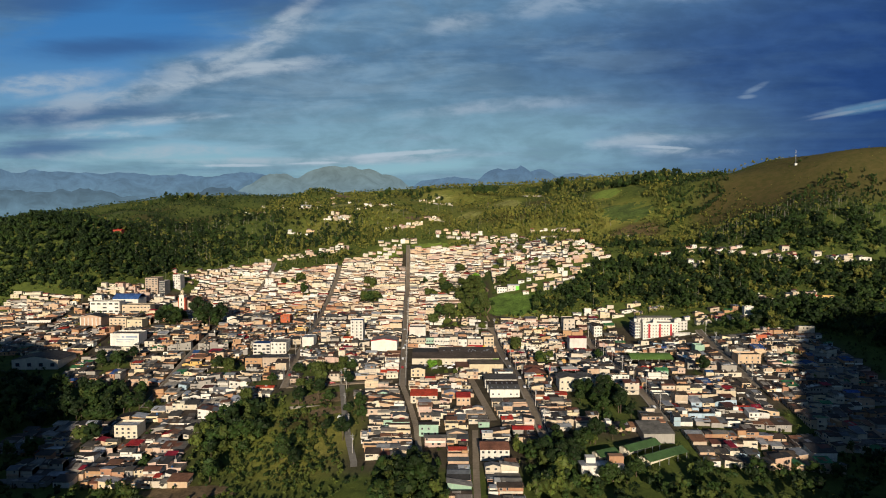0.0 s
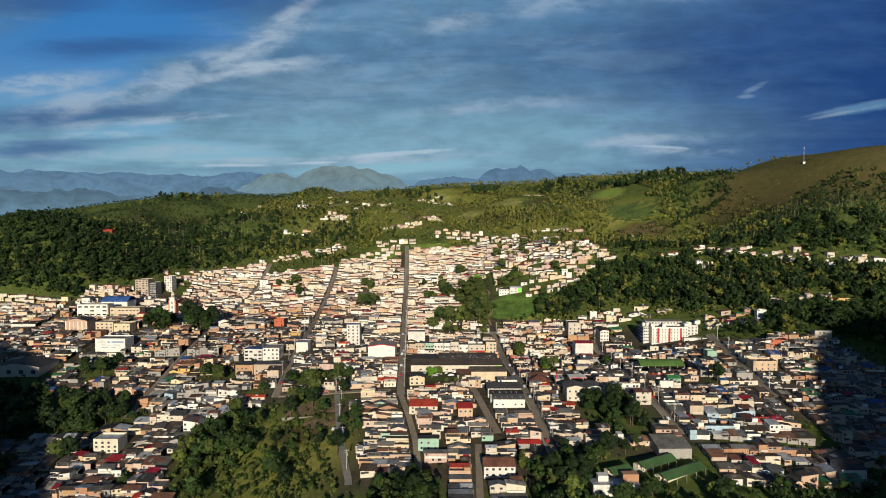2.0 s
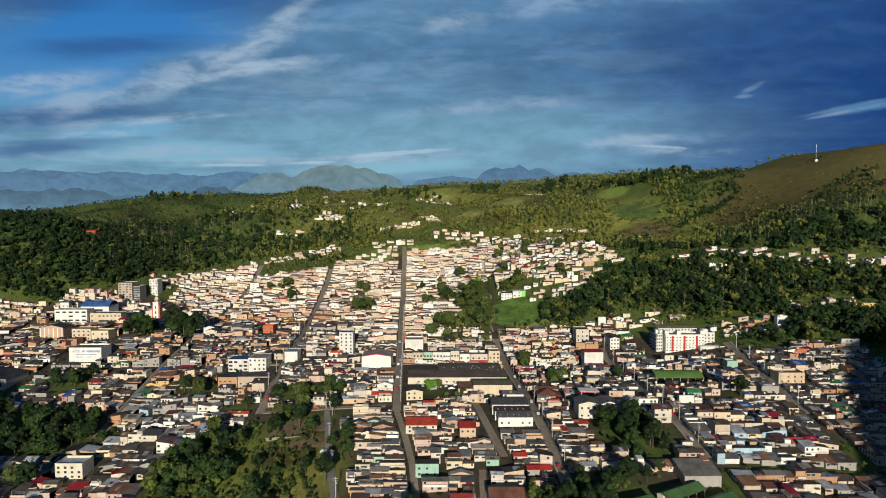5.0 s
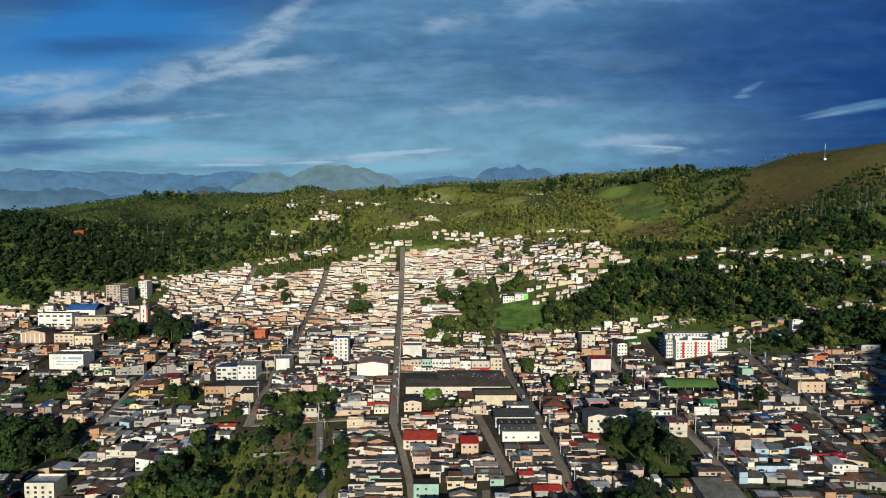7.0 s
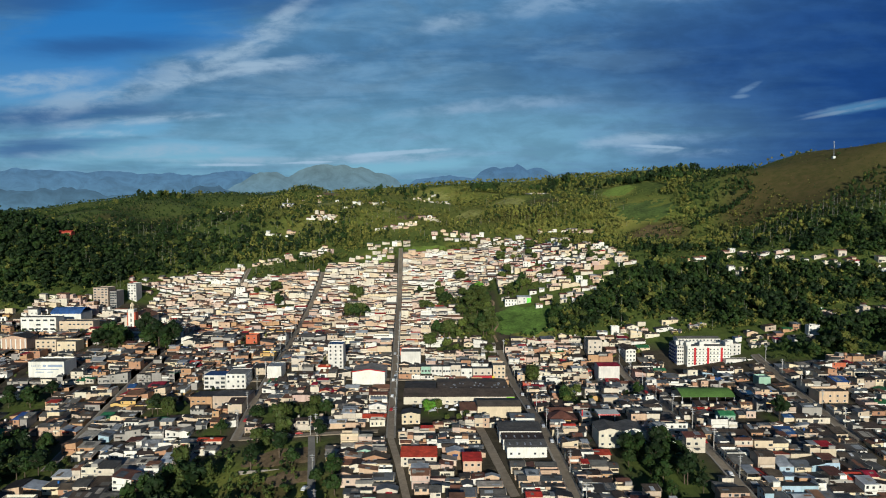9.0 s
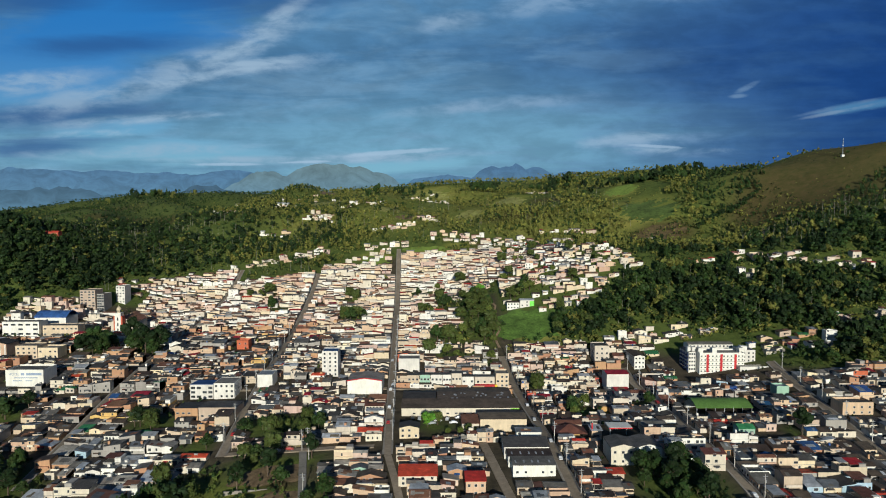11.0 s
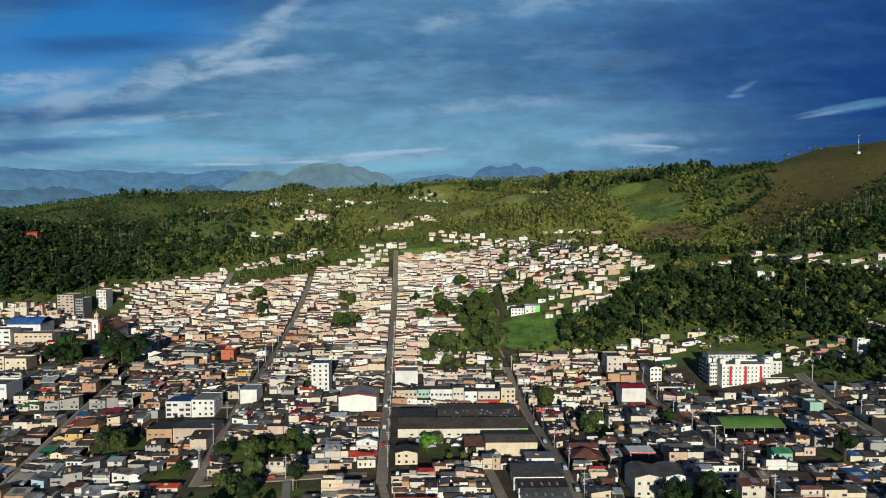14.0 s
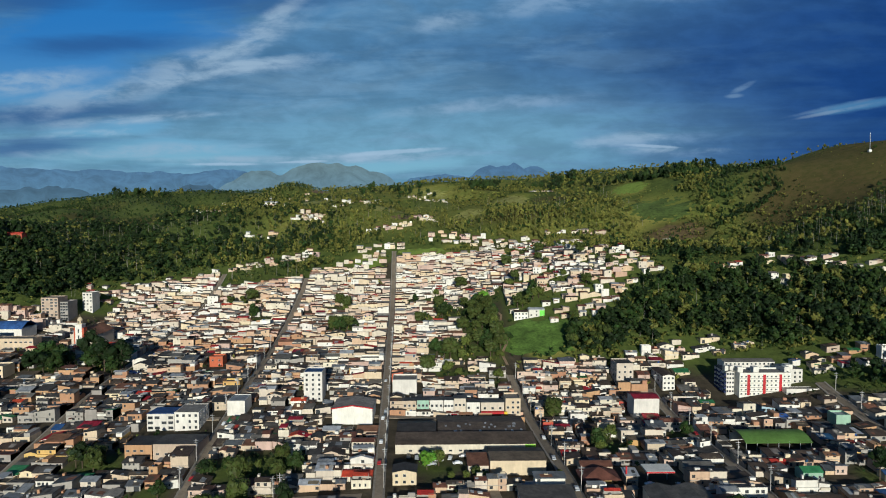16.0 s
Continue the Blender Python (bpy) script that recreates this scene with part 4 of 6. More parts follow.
                FAR_W.box(a + 0.3, b - 1.0, d - 0.7, d - 0.5, zz + h, q, W_NAMES.index("grey render"))
            continue
        w, r = Solid(), Solid()
        a, b, c, d = a - cx, b - cx, c - cy, d - cy
        h, kind, roof, top = one_section(w, r, a, b, c, d, floors, 0, wl_c, roof, False, 3.0)
        part("wall", w, wall_mat(wl_c), hs)
        part("roof", r, [roof_mat(roof), roof_mat(top)], hs)
        words.append((floors, wl_c, kind, roof))
        for s in range(floors):
            zs = s * 2.6 + 0.85
            for wx in np.arange(a + 1.1, b - 0.9, rng.uniform(2.0, 3.8)):
                if rng.random() < 0.5:
                    put_opening("window", hs, float(wx), c, zs, 0, rng.choice((0.7, 0.9, 1.2, 1.7)), rng.choice((0.9, 1.1)))
            if street_side and i == (0 if street_side < 0 else len(segs) - 1):
                xe = a if street_side < 0 else b
                for wy in np.arange(c + 1.2, d - 0.8, 2.3):
                    put_opening("window", hs, xe, float(wy), zs, 90 * street_side, 1.2, 1.1)
                if s == 0:
                    put_opening("door", hs, xe, (c + d) / 2 + 0.1, 0.05, 90 * street_side, 1.0, 2.05)
        if floors > 1:
            k = Solid()
            k.box(a - 0.04, b + 0.04, c - 0.10, c + 0.05, 2.3, 2.52)
            part("floor_band", k, wall_mat("grey render"), hs)
        if kind in ("gable_x", "shed_y") and rng.random() < 0.4:
            k = Solid()
            k.box(b - 0.14, b, c - 0.05, d + 0.05, 0, h + rng.uniform(0.5, 1.1))
            part("party_wall", k, wall_mat(wl_c), hs)
        if rng.random() < 0.35:
            k, wx, wd = Solid(), rng.uniform(a, max(a + 0.1, b - 3.0)), rng.uniform(1.6, 3.0)
            k.slab([(wx, c - 1.3, 1.75), (wx + wd, c - 1.3, 1.75), (wx + wd, c, 2.1), (wx, c, 2.1)], 0.07)
            part("awning", k, roof_mat(rng.choice(ROOFS_PICK)), hs)
        if floors > 1 and rng.random() < 0.45:
            k = Solid()
            k.box(a + 0.4, b - 0.4, c - 0.95, c - 0.02, 2.35, 2.5, bottom=True)
            k.box(a + 0.4, b - 0.4, c - 0.95, c - 0.85, 2.5, 3.35)
            part("balcony", k, wall_mat(rng.choice((wl_c, "white", "off-white", "peach"))), hs)
        if kind == "flat" and rng.random() < 0.45 and b - a > 3.4:
            q = h + 2.3
            k = Solid()
            k.slab([(a + 0.3, c + 0.4, q), (b - 0.6, c + 0.4, q), (b - 0.6, d - 0.4, q + 0.5), (a + 0.3, d - 0.4, q + 0.5)], 0.1)
            part("terrace_roof", k, roof_mat(rng.choice(("zinc", "weathered grey", "rust", "red"))), hs)
            for px, py in ((a + 0.45, c + 0.55), (b - 0.8, c + 0.55), (a + 0.45, d - 0.6), (b - 0.8, d - 0.6)):
                add_post(hs, px, py, h, q)
        elif kind == "flat" and rng.random() < 0.6 and b - a > 3:
            water_tank(hs, rng.uniform(a + 1, b - 1), rng.uniform(c + 1, d - 1), h + 0.05, rng.choice(("black", "blue", "grey")))
        if kind == "flat" and b - a > 5 and rng.random() < 0.45:
            k = Solid()
            k.box(b - 3.2, b - 0.3, c + 0.4, d - 0.5, h, h + 2.4)
            part("stair_room", k, wall_mat(rng.choice(("white", "raw brick", "grey render"))), hs)
    if far:
        return
    f, wc, kind, roof = max(words)
    kinds = {"flat": "flat concrete roof", "shed_x": roof + " lean-to roof", "shed_y": roof + " lean-to roof", "gable_x": roof + " gabled roof", "gable_y": roof + " gabled roof"}
    tagged(hs, "%s house with %s walls and %s" % (STOREY_WORDS[f], wc, kinds[kind]), "house", group)


NEAR_Y = 386.0


def fill_block(xl, xr, y0, y1, sides=(True, True), low=False):
    """Row after row of lots between two streets, each lot a chain of houses and yards."""
    y = y0
    while y < y1 - 4.0:
        d = min(rng.uniform(6.2, 10.2) if y < 600 and not -112 < xl(y) < 110 else rng.uniform(4.4, 6.6) if y < 412 else rng.uniform(4.8, 7.6) if y < 540 else rng.uniform(4.2, 6.8), y1 - y)
        a, b = xl(y + d / 2) + rng.uniform(0, 0.5), xr(y + d / 2) - rng.uniform(0, 0.5)
        x, first, chain, want = a, True, [], rng.choice((2, 3, 3, 4))
        cy = y + d / 2

        def close(side):
            if chain:
                random_house(list(chain), cy > NEAR_Y, "houses of the town", side, low)
                chain.clear()
        while x < b - 4:
            ln = rng.uniform(3.2, 8.6) if y < 540 else rng.uniform(3.6, 10.5)
            if b - (x + ln) < 5.0:
                ln = b - x
            x1 = x + ln
            if in_green(x + ln / 2, cy, 1.5) or is_kept(x, x1, y, y + d) or rng.random() < 0.03:
                close(-1 if first and sides[0] else 0)
                first = False
            else:
                chain.append((x, x1, y + rng.choice((rng.uniform(0.1, 0.5), rng.uniform(0.3, min(1.9, d - 3.2)))), y + d - 0.12 - (rng.uniform(0.4, 2.0) if rng.random() < 0.45 else 0)))
            yard = rng.random() < (0.10 if y < 410 and -62 < x < 60 else 0.20)
            if len(chain) >= want or yard:
                close(-1 if first and sides[0] else (1 if x1 >= b - 0.1 and sides[1] else 0))
                first, want = False, rng.choice((2, 3, 3, 4))
            x = x1 + (rng.uniform(1.0, 3.5) if yard else 0.12)
        close(1 if sides[1] else 0)
        y += d


def edge(k, side):
    return lambda y: street_x(k, y) + side * (STREETS[k][4] + 1.1)


def fixed(v):
    return lambda y: v


def spans(y0, y1):
    cuts = [y0] + [c for c in CROSS if y0 + 12 < c < y1 - 12] + [y1]
    return [(a + (0 if a == y0 else 2.2), b - (0 if b == y1 else 2.2)) for a, b in zip(cuts, cuts[1:])]


for y0, y1 in spans(416, 796):
    fill_block(edge("d", 1), edge("a", -1), y0, y1)
    fill_block(edge("e", 1), edge("d", -1), y0, y1)
for y0, y1 in spans(411, 850):
    fill_block(edge("a", 1), edge("b", -1), y0, y1)
for y0, y1 in spans(333, 560):
    fill_block(edge("b", 1), edge("c", -1), y0, min(y1, 556))
for y0, y1 in spans(340, 545):
    fill_block(edge("c", 1), edge("f", -1), y0, y1)
for y0, y1 in spans(378, 500):
    fill_block(edge("f", 1), fixed(288), y0, min(y1, 492), low=True)
fill_block(lambda y: np.interp(y, [760, 811, 832], [-322, -274, -228]), edge("e", -1), 763, 828, low=True)
fill_block(lambda y: np.interp(y, [716, 760], [-322, -306]), lambda y: street_x("e", y) - 84, 717, 758, low=True)
for y0, y1 in spans(425, 760):
    fill_block(lambda y: street_x("e", y) - 78, edge("e", -1), y0, y1)
for y0, y1 in spans(485, 715):
    fill_block(lambda y: max(street_x("e", y) - 158, np.interp(y, [640, 715], [-400, -330])), lambda y: street_x("e", y) - 84, y0, y1)
for y0, y1 in spans(560, 650):
    fill_block(fixed(-440), lambda y: street_x("e", y) - 164, y0, y1)
for y0, y1 in ((470, 556), (440, 480)):
    fill_block(fixed(-400 if y0 > 450 else -380), lambda y: street_x("e", y) - 164, y0, y1)
fill_block(fixed(118), fixed(150), 546, 578, low=True)
fill_block(fixed(52), fixed(104), 556, 572, low=True)
fill_block(fixed(128), fixed(196), 300, 338)
fill_block(fixed(204), fixed(262), 322, 376)
# lower quarter by the meadow
fill_block(lambda y: np.interp(y, [288, 313, 336, 362, 404], [-36, -40, -46, -52, -60]) + 1.5, lambda y: np.interp(y, [318, 347, 379, 402], [-12, -15, -21, -26]) - 3.3, 314, 404)
fill_block(lambda y: np.interp(y, [318, 347, 379, 402], [-12, -15, -21, -26]) + 3.3, lambda y: np.interp(y, [345, 379, 412], [29, 23, 18]) - 3.4, 340, 407)
fill_block(lambda y: np.interp(y, [345, 379, 412], [29, 23, 18]) + 3.4, edge("b", -1), 338, 407)
fill_block(fixed(2), fixed(13), 264, 336)
fill_block(fixed(20), fixed(36), 268, 338)
fill_block(fixed(37), lambda y: street_x("b", y) - 4.6, 322, 338)
fill_block(fixed(-10), fixed(2), 323, 339)
fill_block(lambda y: np.interp(y, [330, 362, 372], [-244, -240, -200]), fixed(-110), 330, 413)
fill_block(fixed(-214), fixed(-122), 296, 329)
def cluster(pts, count, spread, low=True):
    """Houses strewn along a line of points, none on another."""
    p = np.array(pts, float)
    s = np.concatenate([[0], np.cumsum(np.hypot(*np.diff(p, axis=0).T))])
    for _ in range(count * 7):
        t = rng.uniform(0, s[-1])
        x, y = np.interp(t, s, p[:, 0]) + rng.gauss(0, spread * 0.6), np.interp(t, s, p[:, 1]) + rng.gauss(0, spread)
        ln, d = rng.uniform(4.5, 13), rng.uniform(4.2, 6.5)
        if not is_built(x - 0.2, x + ln + 0.2, y - 0.2, y + d + 0.2) and not is_kept(x, x + ln, y, y + d):
            random_house([(x, x + ln, y, y + d)] if ln < 8 else [(x, x + ln * 0.55, y, y + d), (x + ln * 0.55 + 0.1, x + ln, y + 0.6, y + d)], True, "", 0, low)
            count -= 1
            if count <= 0:
                break


# hillside rows above the slope
fill_block(fixed(52), lambda y: 118 + (y - 640) * 0.7 + 14 * math.sin(y * 0.9), 640, 694, low=True)
fill_block(lambda y: street_x("b", y) - 3.5, fixed(104), 733, 806, low=True)
fill_block(lambda y: street_x("b", y) - 3.5, fixed(70), 806, 846, low=True)
fill_block(lambda y: street_x("b", y) - 3.5, fixed(46), 690, 733, low=True)
fill_block(fixed(-128), fixed(-52), 800, 822, low=True)
cluster([(70, 620), (108, 622)], 9, 3)
fill_block(fixed(46), lambda y: 120 + 12 * math.sin(y * 1.3), 700, 732, low=True)
cluster([(100, 814), (150, 820)], 12, 4)
fill_block(fixed(92), fixed(120), 760, 806, low=True)


def row_along(pts, gap, low=True, d=7.0):
    p = np.array(pts, float)
    s = np.concatenate([[0], np.cumsum(np.hypot(*np.diff(p, axis=0).T))])
    t = 0.0
    while t < s[-1]:
        ln = rng.uniform(5, 12)
        x, y = np.interp(t, s, p[:, 0]), np.interp(t, s, p[:, 1]) + rng.uniform(-3, 3)
        random_house([(x, x + ln, y, y + d)], True, "", 0, low)
        t += ln + rng.uniform(0.3, gap)


cluster([(-330, 752), (-280, 806), (-226, 826)], 26, 4)
cluster([(-225, 832), (-180, 846), (-140, 858)], 24, 5)
cluster([(-130, 806), (-90, 826), (-50, 862)], 26, 5)
cluster([(-160, 852), (-140, 866)], 9, 4)
# rows on the slope beyond the gully
cluster([(134, 672), (169, 668)], 12, 2.5)
cluster([(216, 669), (244, 669)], 7, 2.5)
cluster([(262, 676), (303, 653)], 30, 4, False)
cluster([(312, 641), (346, 628)], 22, 4, False)
cluster([(352, 619), (402, 604)], 18, 4, False)
cluster([(250, 640), (264, 642)], 4, 3)
cluster([(198, 535), (235, 532), (258, 527)], 24, 4, False)
cluster([(274, 551), (296, 550), (325, 551)], 11, 3, False)
cluster([(-36, 318), (-22, 320)], 6, 3)
# upper end of the town and the hillside village
cluster([(-60, 866), (-45, 872)], 12, 4)
cluster([(-12, 884), (43, 893)], 24, 6)
cluster([(40, 850), (70, 880)], 26, 10)
cluster([(84, 846), (104, 876)], 26, 9)
cluster([(124, 898), (182, 894)], 9, 2.5, False)
cluster([(128, 862), (150, 860)], 6, 2.5)
cluster([(70, 700), (130, 690), (160, 684)], 40, 9)
cluster([(60, 740), (110, 725), (140, 702)], 46, 10)
cluster([(52, 770), (112, 780)], 40, 14)
cluster([(76, 640), (116, 638)], 14, 4)
cluster([(96, 620), (118, 634), (138, 652)], 22, 4)
cluster([(140, 558), (160, 556)], 10, 4, False)
cluster([(146, 574), (186, 564)], 12, 4)
# farms and hamlets on the middle hill
cluster([(-228, 918), (-190, 917)], 13, 3)
cluster([(-63, 925), (-45, 928)], 11, 4)
cluster([(-90, 864), (-74, 866)], 9, 3)
cluster([(-180, 968), (-150, 966)], 11, 5)
cluster([(-232, 1024), (-212, 1028)], 7, 4)
cluster([(-130, 1049), (-118, 1050)], 5, 3)
cluster([(-104, 1174), (-96, 1176)], 5, 4)
cluster([(-14, 1181), (6, 1183)], 7, 4, False)
cluster([(-30, 968), (-14, 972)], 8, 4)
cluster([(142, 1177), (187, 1140)], 5, 14)
cluster([(-300, 1160), (60, 1260)], 16, 30)
cluster([(245, 861), (250, 863)], 2, 2)
cluster([(-174, 981), (-154, 982)], 7, 3)
cluster([(-138, 1035), (-128, 1036)], 3, 2)
cluster([(-116, 1058), (-96, 1040)], 5, 3)
cluster([(-314, 1002), (-290, 1014)], 4, 3)
cluster([(-90, 919), (-66, 936)], 8, 3)
cluster([(-24, 949), (-8, 958)], 6, 3)

# ---- single buildings ----
def building(name, x0, x1, y0, y1, h, floors, wall, roof, kind, label, category="building", cols=4, win=(1.2, 1.2), sides=(), z=None, pitch=0.14, flip=False,
             rows=None, over=0.35):
    """A large building: walls, roof, and rows of windows on its front and on the named sides."""
    cx, cy = (x0 + x1) / 2, (y0 + y1) / 2
    z = gz(cx, y0) if z is None else z
    ob = root(name, cx, cy, z)
    hx, hy = (x1 - x0) / 2, (y1 - y0) / 2
    occupy(x0, x1, y0, y1)
    win = (round(win[0] * 0.85, 2), round(win[1] * 0.85, 2))
    w, r = Solid(), Solid()
    house_shell(w, r, -hx, hx, -hy, hy, h, kind, deep=5.0, pitch=pitch, flip=flip, over=over)
    part("wall", w, wall_mat(wall), ob)
    part("roof", r, roof_mat(roof), ob)
    step = h / floors
    for f in (rows if rows is not None else range(floors)):
        zs = f * step + step * 0.32
        for i in range(cols):
            if name != "apartment_block" and rng.random() < 0.14:
                continue
            put_split("window", ob, -hx + (i + 0.5) * 2 * hx / cols, -hy, zs, 0, *win)
        for s in sides:
            k = max(2, int(hy * 2 / 4))
            for i in range(k):
                put_split("window", ob, s * hx, -hy + (i + 0.5) * 2 * hy / k, zs, 90 * s, *win)
    return tagged(ob, label, category)


def add_box(parent, name, mat, x0, x1, y0, y1, z0, z1, label=""):
    b = Solid()
    b.box(x0, x1, y0, y1, z0, z1, bottom=True)
    return part(name, b, mat, parent, label)


STRIPE = material("red paint", (0.50, 0.03, 0.035), 0.7, 0.1)
WHITE = wall_mat("white")
# apartment complex: front block with red stripes, wings behind it
apt = building("apartment_block", 163.5, 192, 513, 525, 12.0, 5, "white", "concrete slab", "flat", "white five-storey apartment block with red vertical stripes", "apartment block", 12, (1.0, 0.85), z=9.8)
for sx in (-9.2, -0.4, 8.6):
    add_box(apt, "stripe", STRIPE, sx - 0.75, sx + 0.75, -6.12, -5.98, 0.4, 11.9, "red painted stripe")
for f in range(1, 5):
    add_box(apt, "floor_band", CONCRETE, -14.04, 14.04, -6.06, -5.98, f * 2.4 - 0.12, f * 2.4 + 0.10)
for sx in (-13.5, -4.6, 12.8):
    add_box(apt, "stair_head", WHITE, sx, sx + 3.0, -2.0, 2.0, 11.9, 15.0)
# Dark blue that puts the wing's shaded flank into the balcony colour.
FLANK_SHADE = material("flank shade blue", (0.035, 0.045, 0.12), 0.8, 0.1)
wing = building("apartment_block", 158.5, 163, 518, 533, 12.2, 5, "white", "weathered grey", "gable_y", "white apartment wing with balconies coloured shade-dark on its flank", "apartment block", 3, (1.1, 1.2), sides=(-1,), z=9.8)
for f in range(5):
    for i in range(3):
        add_box(wing, "balcony", FLANK_SHADE, -3.2, -2.24, -7 + i * 4.8, -4 + i * 4.8, f * 2.4 + 0.2, f * 2.4 + 1.2, "balcony darkened blue for the flank's shade")
for sx in (-2.5, 0.2):
    add_box(wing, "stair_head", WHITE, sx, sx + 2.0, -6.0, -3.0, 12.0, 15.2)
building("apartment_block", 166, 196, 537, 546, 12.6, 5, "white", "weathered grey", "gable_x", "white rear apartment block under a metal roof", "apartment block", 12, (1.1, 1.2), z=10.5)
rb = building("apartment_block", 193.5, 202, 519, 532, 12.0, 5, "white", "concrete slab", "flat", "narrow white apartment block with roof tank room", "apartment block", 3, (1.1, 1.2), z=10.2)
add_box(rb, "stair_head", WHITE, -4, 0, -4, 0, 11.9, 14.8)
pod = building("podium", 187, 205, 508, 512.5, 4.2, 1, "white", "weathered grey", "flat", "low white annex in front of the apartment block", "annex", 5, (1.6, 1.0), z=10.5)

# church with a tall tower
ch = root("church", -262.5, 634, gz(-262.5, 634))
b, r = Solid(), Solid()
house_shell(b, r, -9, 9, 4, 30, 9.5, "gable_y", pitch=0.35)
part("nave", b, wall_mat("off-white"), ch)
part("nave_roof", r, roof_mat("terracotta tile"), ch)
b = Solid()
b.box(-2.4, 2.4, -2.6, 2.6, -3, 17.5)
b.box(-2.7, 2.7, -2.9, 2.9, 17.5, 18.2)
part("tower", b, WHITE, ch, "white rendered bell tower")
for sx in (-3.6, 2.4):
    add_box(ch, "buttress", wall_mat("brick red"), sx, sx + 1.2, -2.2, 2.2, -3, 15.5, "red brick side pier")
for zz in (3.0, 7.5, 12.0):
    add_box(ch, "tower_window", GLASS, -0.5, 0.5, -2.66, -2.5, zz, zz + 2.6)
b = Solid()
b.tube(0, 0, 18.2, 21.0, 1.7, 1.7, 12)
b.tube(0, 0, 21.0, 22.2, 1.95, 1.4, 12)
b.tube(0, 0, 22.2, 23.4, 1.4, 0.3, 12)
b.tube(0, 0, 23.4, 25.0, 0.12, 0.08, 6)
part("cupola", b, wall_mat("cream"), ch, "pale domed cupola")
for i in range(6):
    a = i * math.pi / 3
    ar = Solid()
    ar.box(-0.35, 0.35, -0.1, 0.1, 18.7, 20.4)
    o = part("belfry_arch", ar, GLASS, ch)
    o.matrix_basis = pose(1.68 * math.sin(a), -1.68 * math.cos(a), 0, 0, 0, math.degrees(a))
tagged(ch, "church with a tall white tower flanked by red piers", "church")

# white building that carries a large painted wall sign
sg = building("hotel", -267, -244, 503, 517, 9.6, 3, "white", "weathered grey", "flat", "plain white building with lettering across its front wall", "building", 0)
SIGN = material("faded blue lettering", (0.30, 0.36, 0.46), 0.9, 0.1)


def wall_word(parent, word, x, y, z, height):
    """A painted word on a front wall."""
    cu = bpy.data.curves.new("lettering", "FONT")
    cu.body, cu.size, cu.extrude = word, height * 1.4, 0.02
    cu.materials.append(SIGN)
    ob = new("lettering", cu)
    ob.parent = parent
    ob.matrix_basis = pose(x, y, z, 90, 0, 0)
    return tagged(ob, "faded blue painted lettering")


wall_word(sg, "HOTEL", -9.6, -7.03, 7.0, 1.5)
x = -2.2
for wd in (2.2, 9.4):
    add_box(sg, "sign_bar", SIGN, x, x + wd, -7.05, -6.98, 7.0, 8.5)
    x += wd + 1.0
for x0, x1, z0 in ((-6.5, 8.0, 5.2), (-7.0, -1.5, 3.4), (0.5, 4.5, 3.4)):
    add_box(sg, "sign_bar", SIGN, x0, x1, -7.04, -6.98, z0, z0 + 0.55)

def arched_roof(b, hx, prof, thick):
    """A vaulted sheet along x over a profile of (y, z), closed at both ends and along its eaves."""
    m = len(prof)
    vs = [(x, y, z - t) for t in (0, thick) for x in (-hx, hx) for y, z in prof]
    fs = [(0, 2 * m, 3 * m, m), (m - 1, 2 * m - 1, 4 * m - 1, 3 * m - 1)]
    for i in range(m - 1):
        fs += [(i, m + i, m + i + 1, i + 1), (2 * m + i + 1, 3 * m + i + 1, 3 * m + i, 2 * m + i), (2 * m + i, i, i + 1, 2 * m + i + 1), (m + i, 3 * m + i, 3 * m + i + 1, m + i + 1)]
    b.add(vs, fs)


# sports hall with an arched blue roof
hall = root("sports_hall", -327, 657, gz(-327, 645))
b = Solid()
b.box(-13, 13, -9, 9, -4, 8.0)
part("wall", b, WHITE, hall)
b = Solid()
arched_roof(b, 13.5, [(-9.6 + 19.2 * i / 14, 7.9 + 4.4 * math.sin(math.pi * i / 14)) for i in range(15)], 0.3)
part("arched_roof", b, roof_mat("blue"), hall, "arched blue sheet-metal roof")
tagged(hall, "white sports hall under an arched blue metal roof", "hall")

building("school", -348, -319, 620, 632, 11.0, 3, "white", "concrete slab", "flat", "white three-storey building with wide window bands", "building", 5, (4.2, 1.6))
building("office_building", -318, -290, 623, 633, 8.5, 2, "cream", "weathered grey", "flat", "long cream two-storey building with window bands", "building", 8, (2.2, 1.2))
go = building("office_building", -331, -317, 700, 714, 15.2, 6, "beige", "concrete slab", "flat", "six-storey beige concrete building with rows of windows", "building", 4, (2.4, 1.4))
building("office_building", -316.5, -310, 702, 716, 14.6, 6, "grey render", "concrete slab", "flat", "unfinished grey concrete tower with dark openings", "building", 3, (2.4, 1.7))
building("residential_tower", -312, -303.5, 728, 740, 16.2, 6, "white", "concrete slab", "flat", "white residential tower with dark side panels", "building", 3, (1.6, 1.2))
building("apartment_house", -295, -280, 555, 566, 8.8, 3, "cream", "concrete slab", "flat", "pale yellow three-storey house with balconies", "building", 4, (1.6, 1.3))
building("apartment_house", -279.5, -266, 555, 566, 6.8, 2, "cream", "concrete slab", "flat", "pale yellow two-storey house with balconies", "building", 4, (1.6, 1.3))
bk = building("market_hall", -325, -306, 562, 576, 9.5, 1, "peach", "dark grey", "gable_y", "brick-faced hall with pale columns and a gable", "hall", 0)
for i in range(6):
    add_box(bk, "column", WHITE, -9.2 + i * 3.5, -8.4 + i * 3.5, -7.3, -6.95, -1, 9.0)
wl4 = building("apartment_house", -145, -131.8, 478, 491, 7.6, 3, "white", "blue", "shed_y", "white apartment house with a blue roof and wide balconies", "building", 4, (2.7, 1.5), flip=True, pitch=0.08)
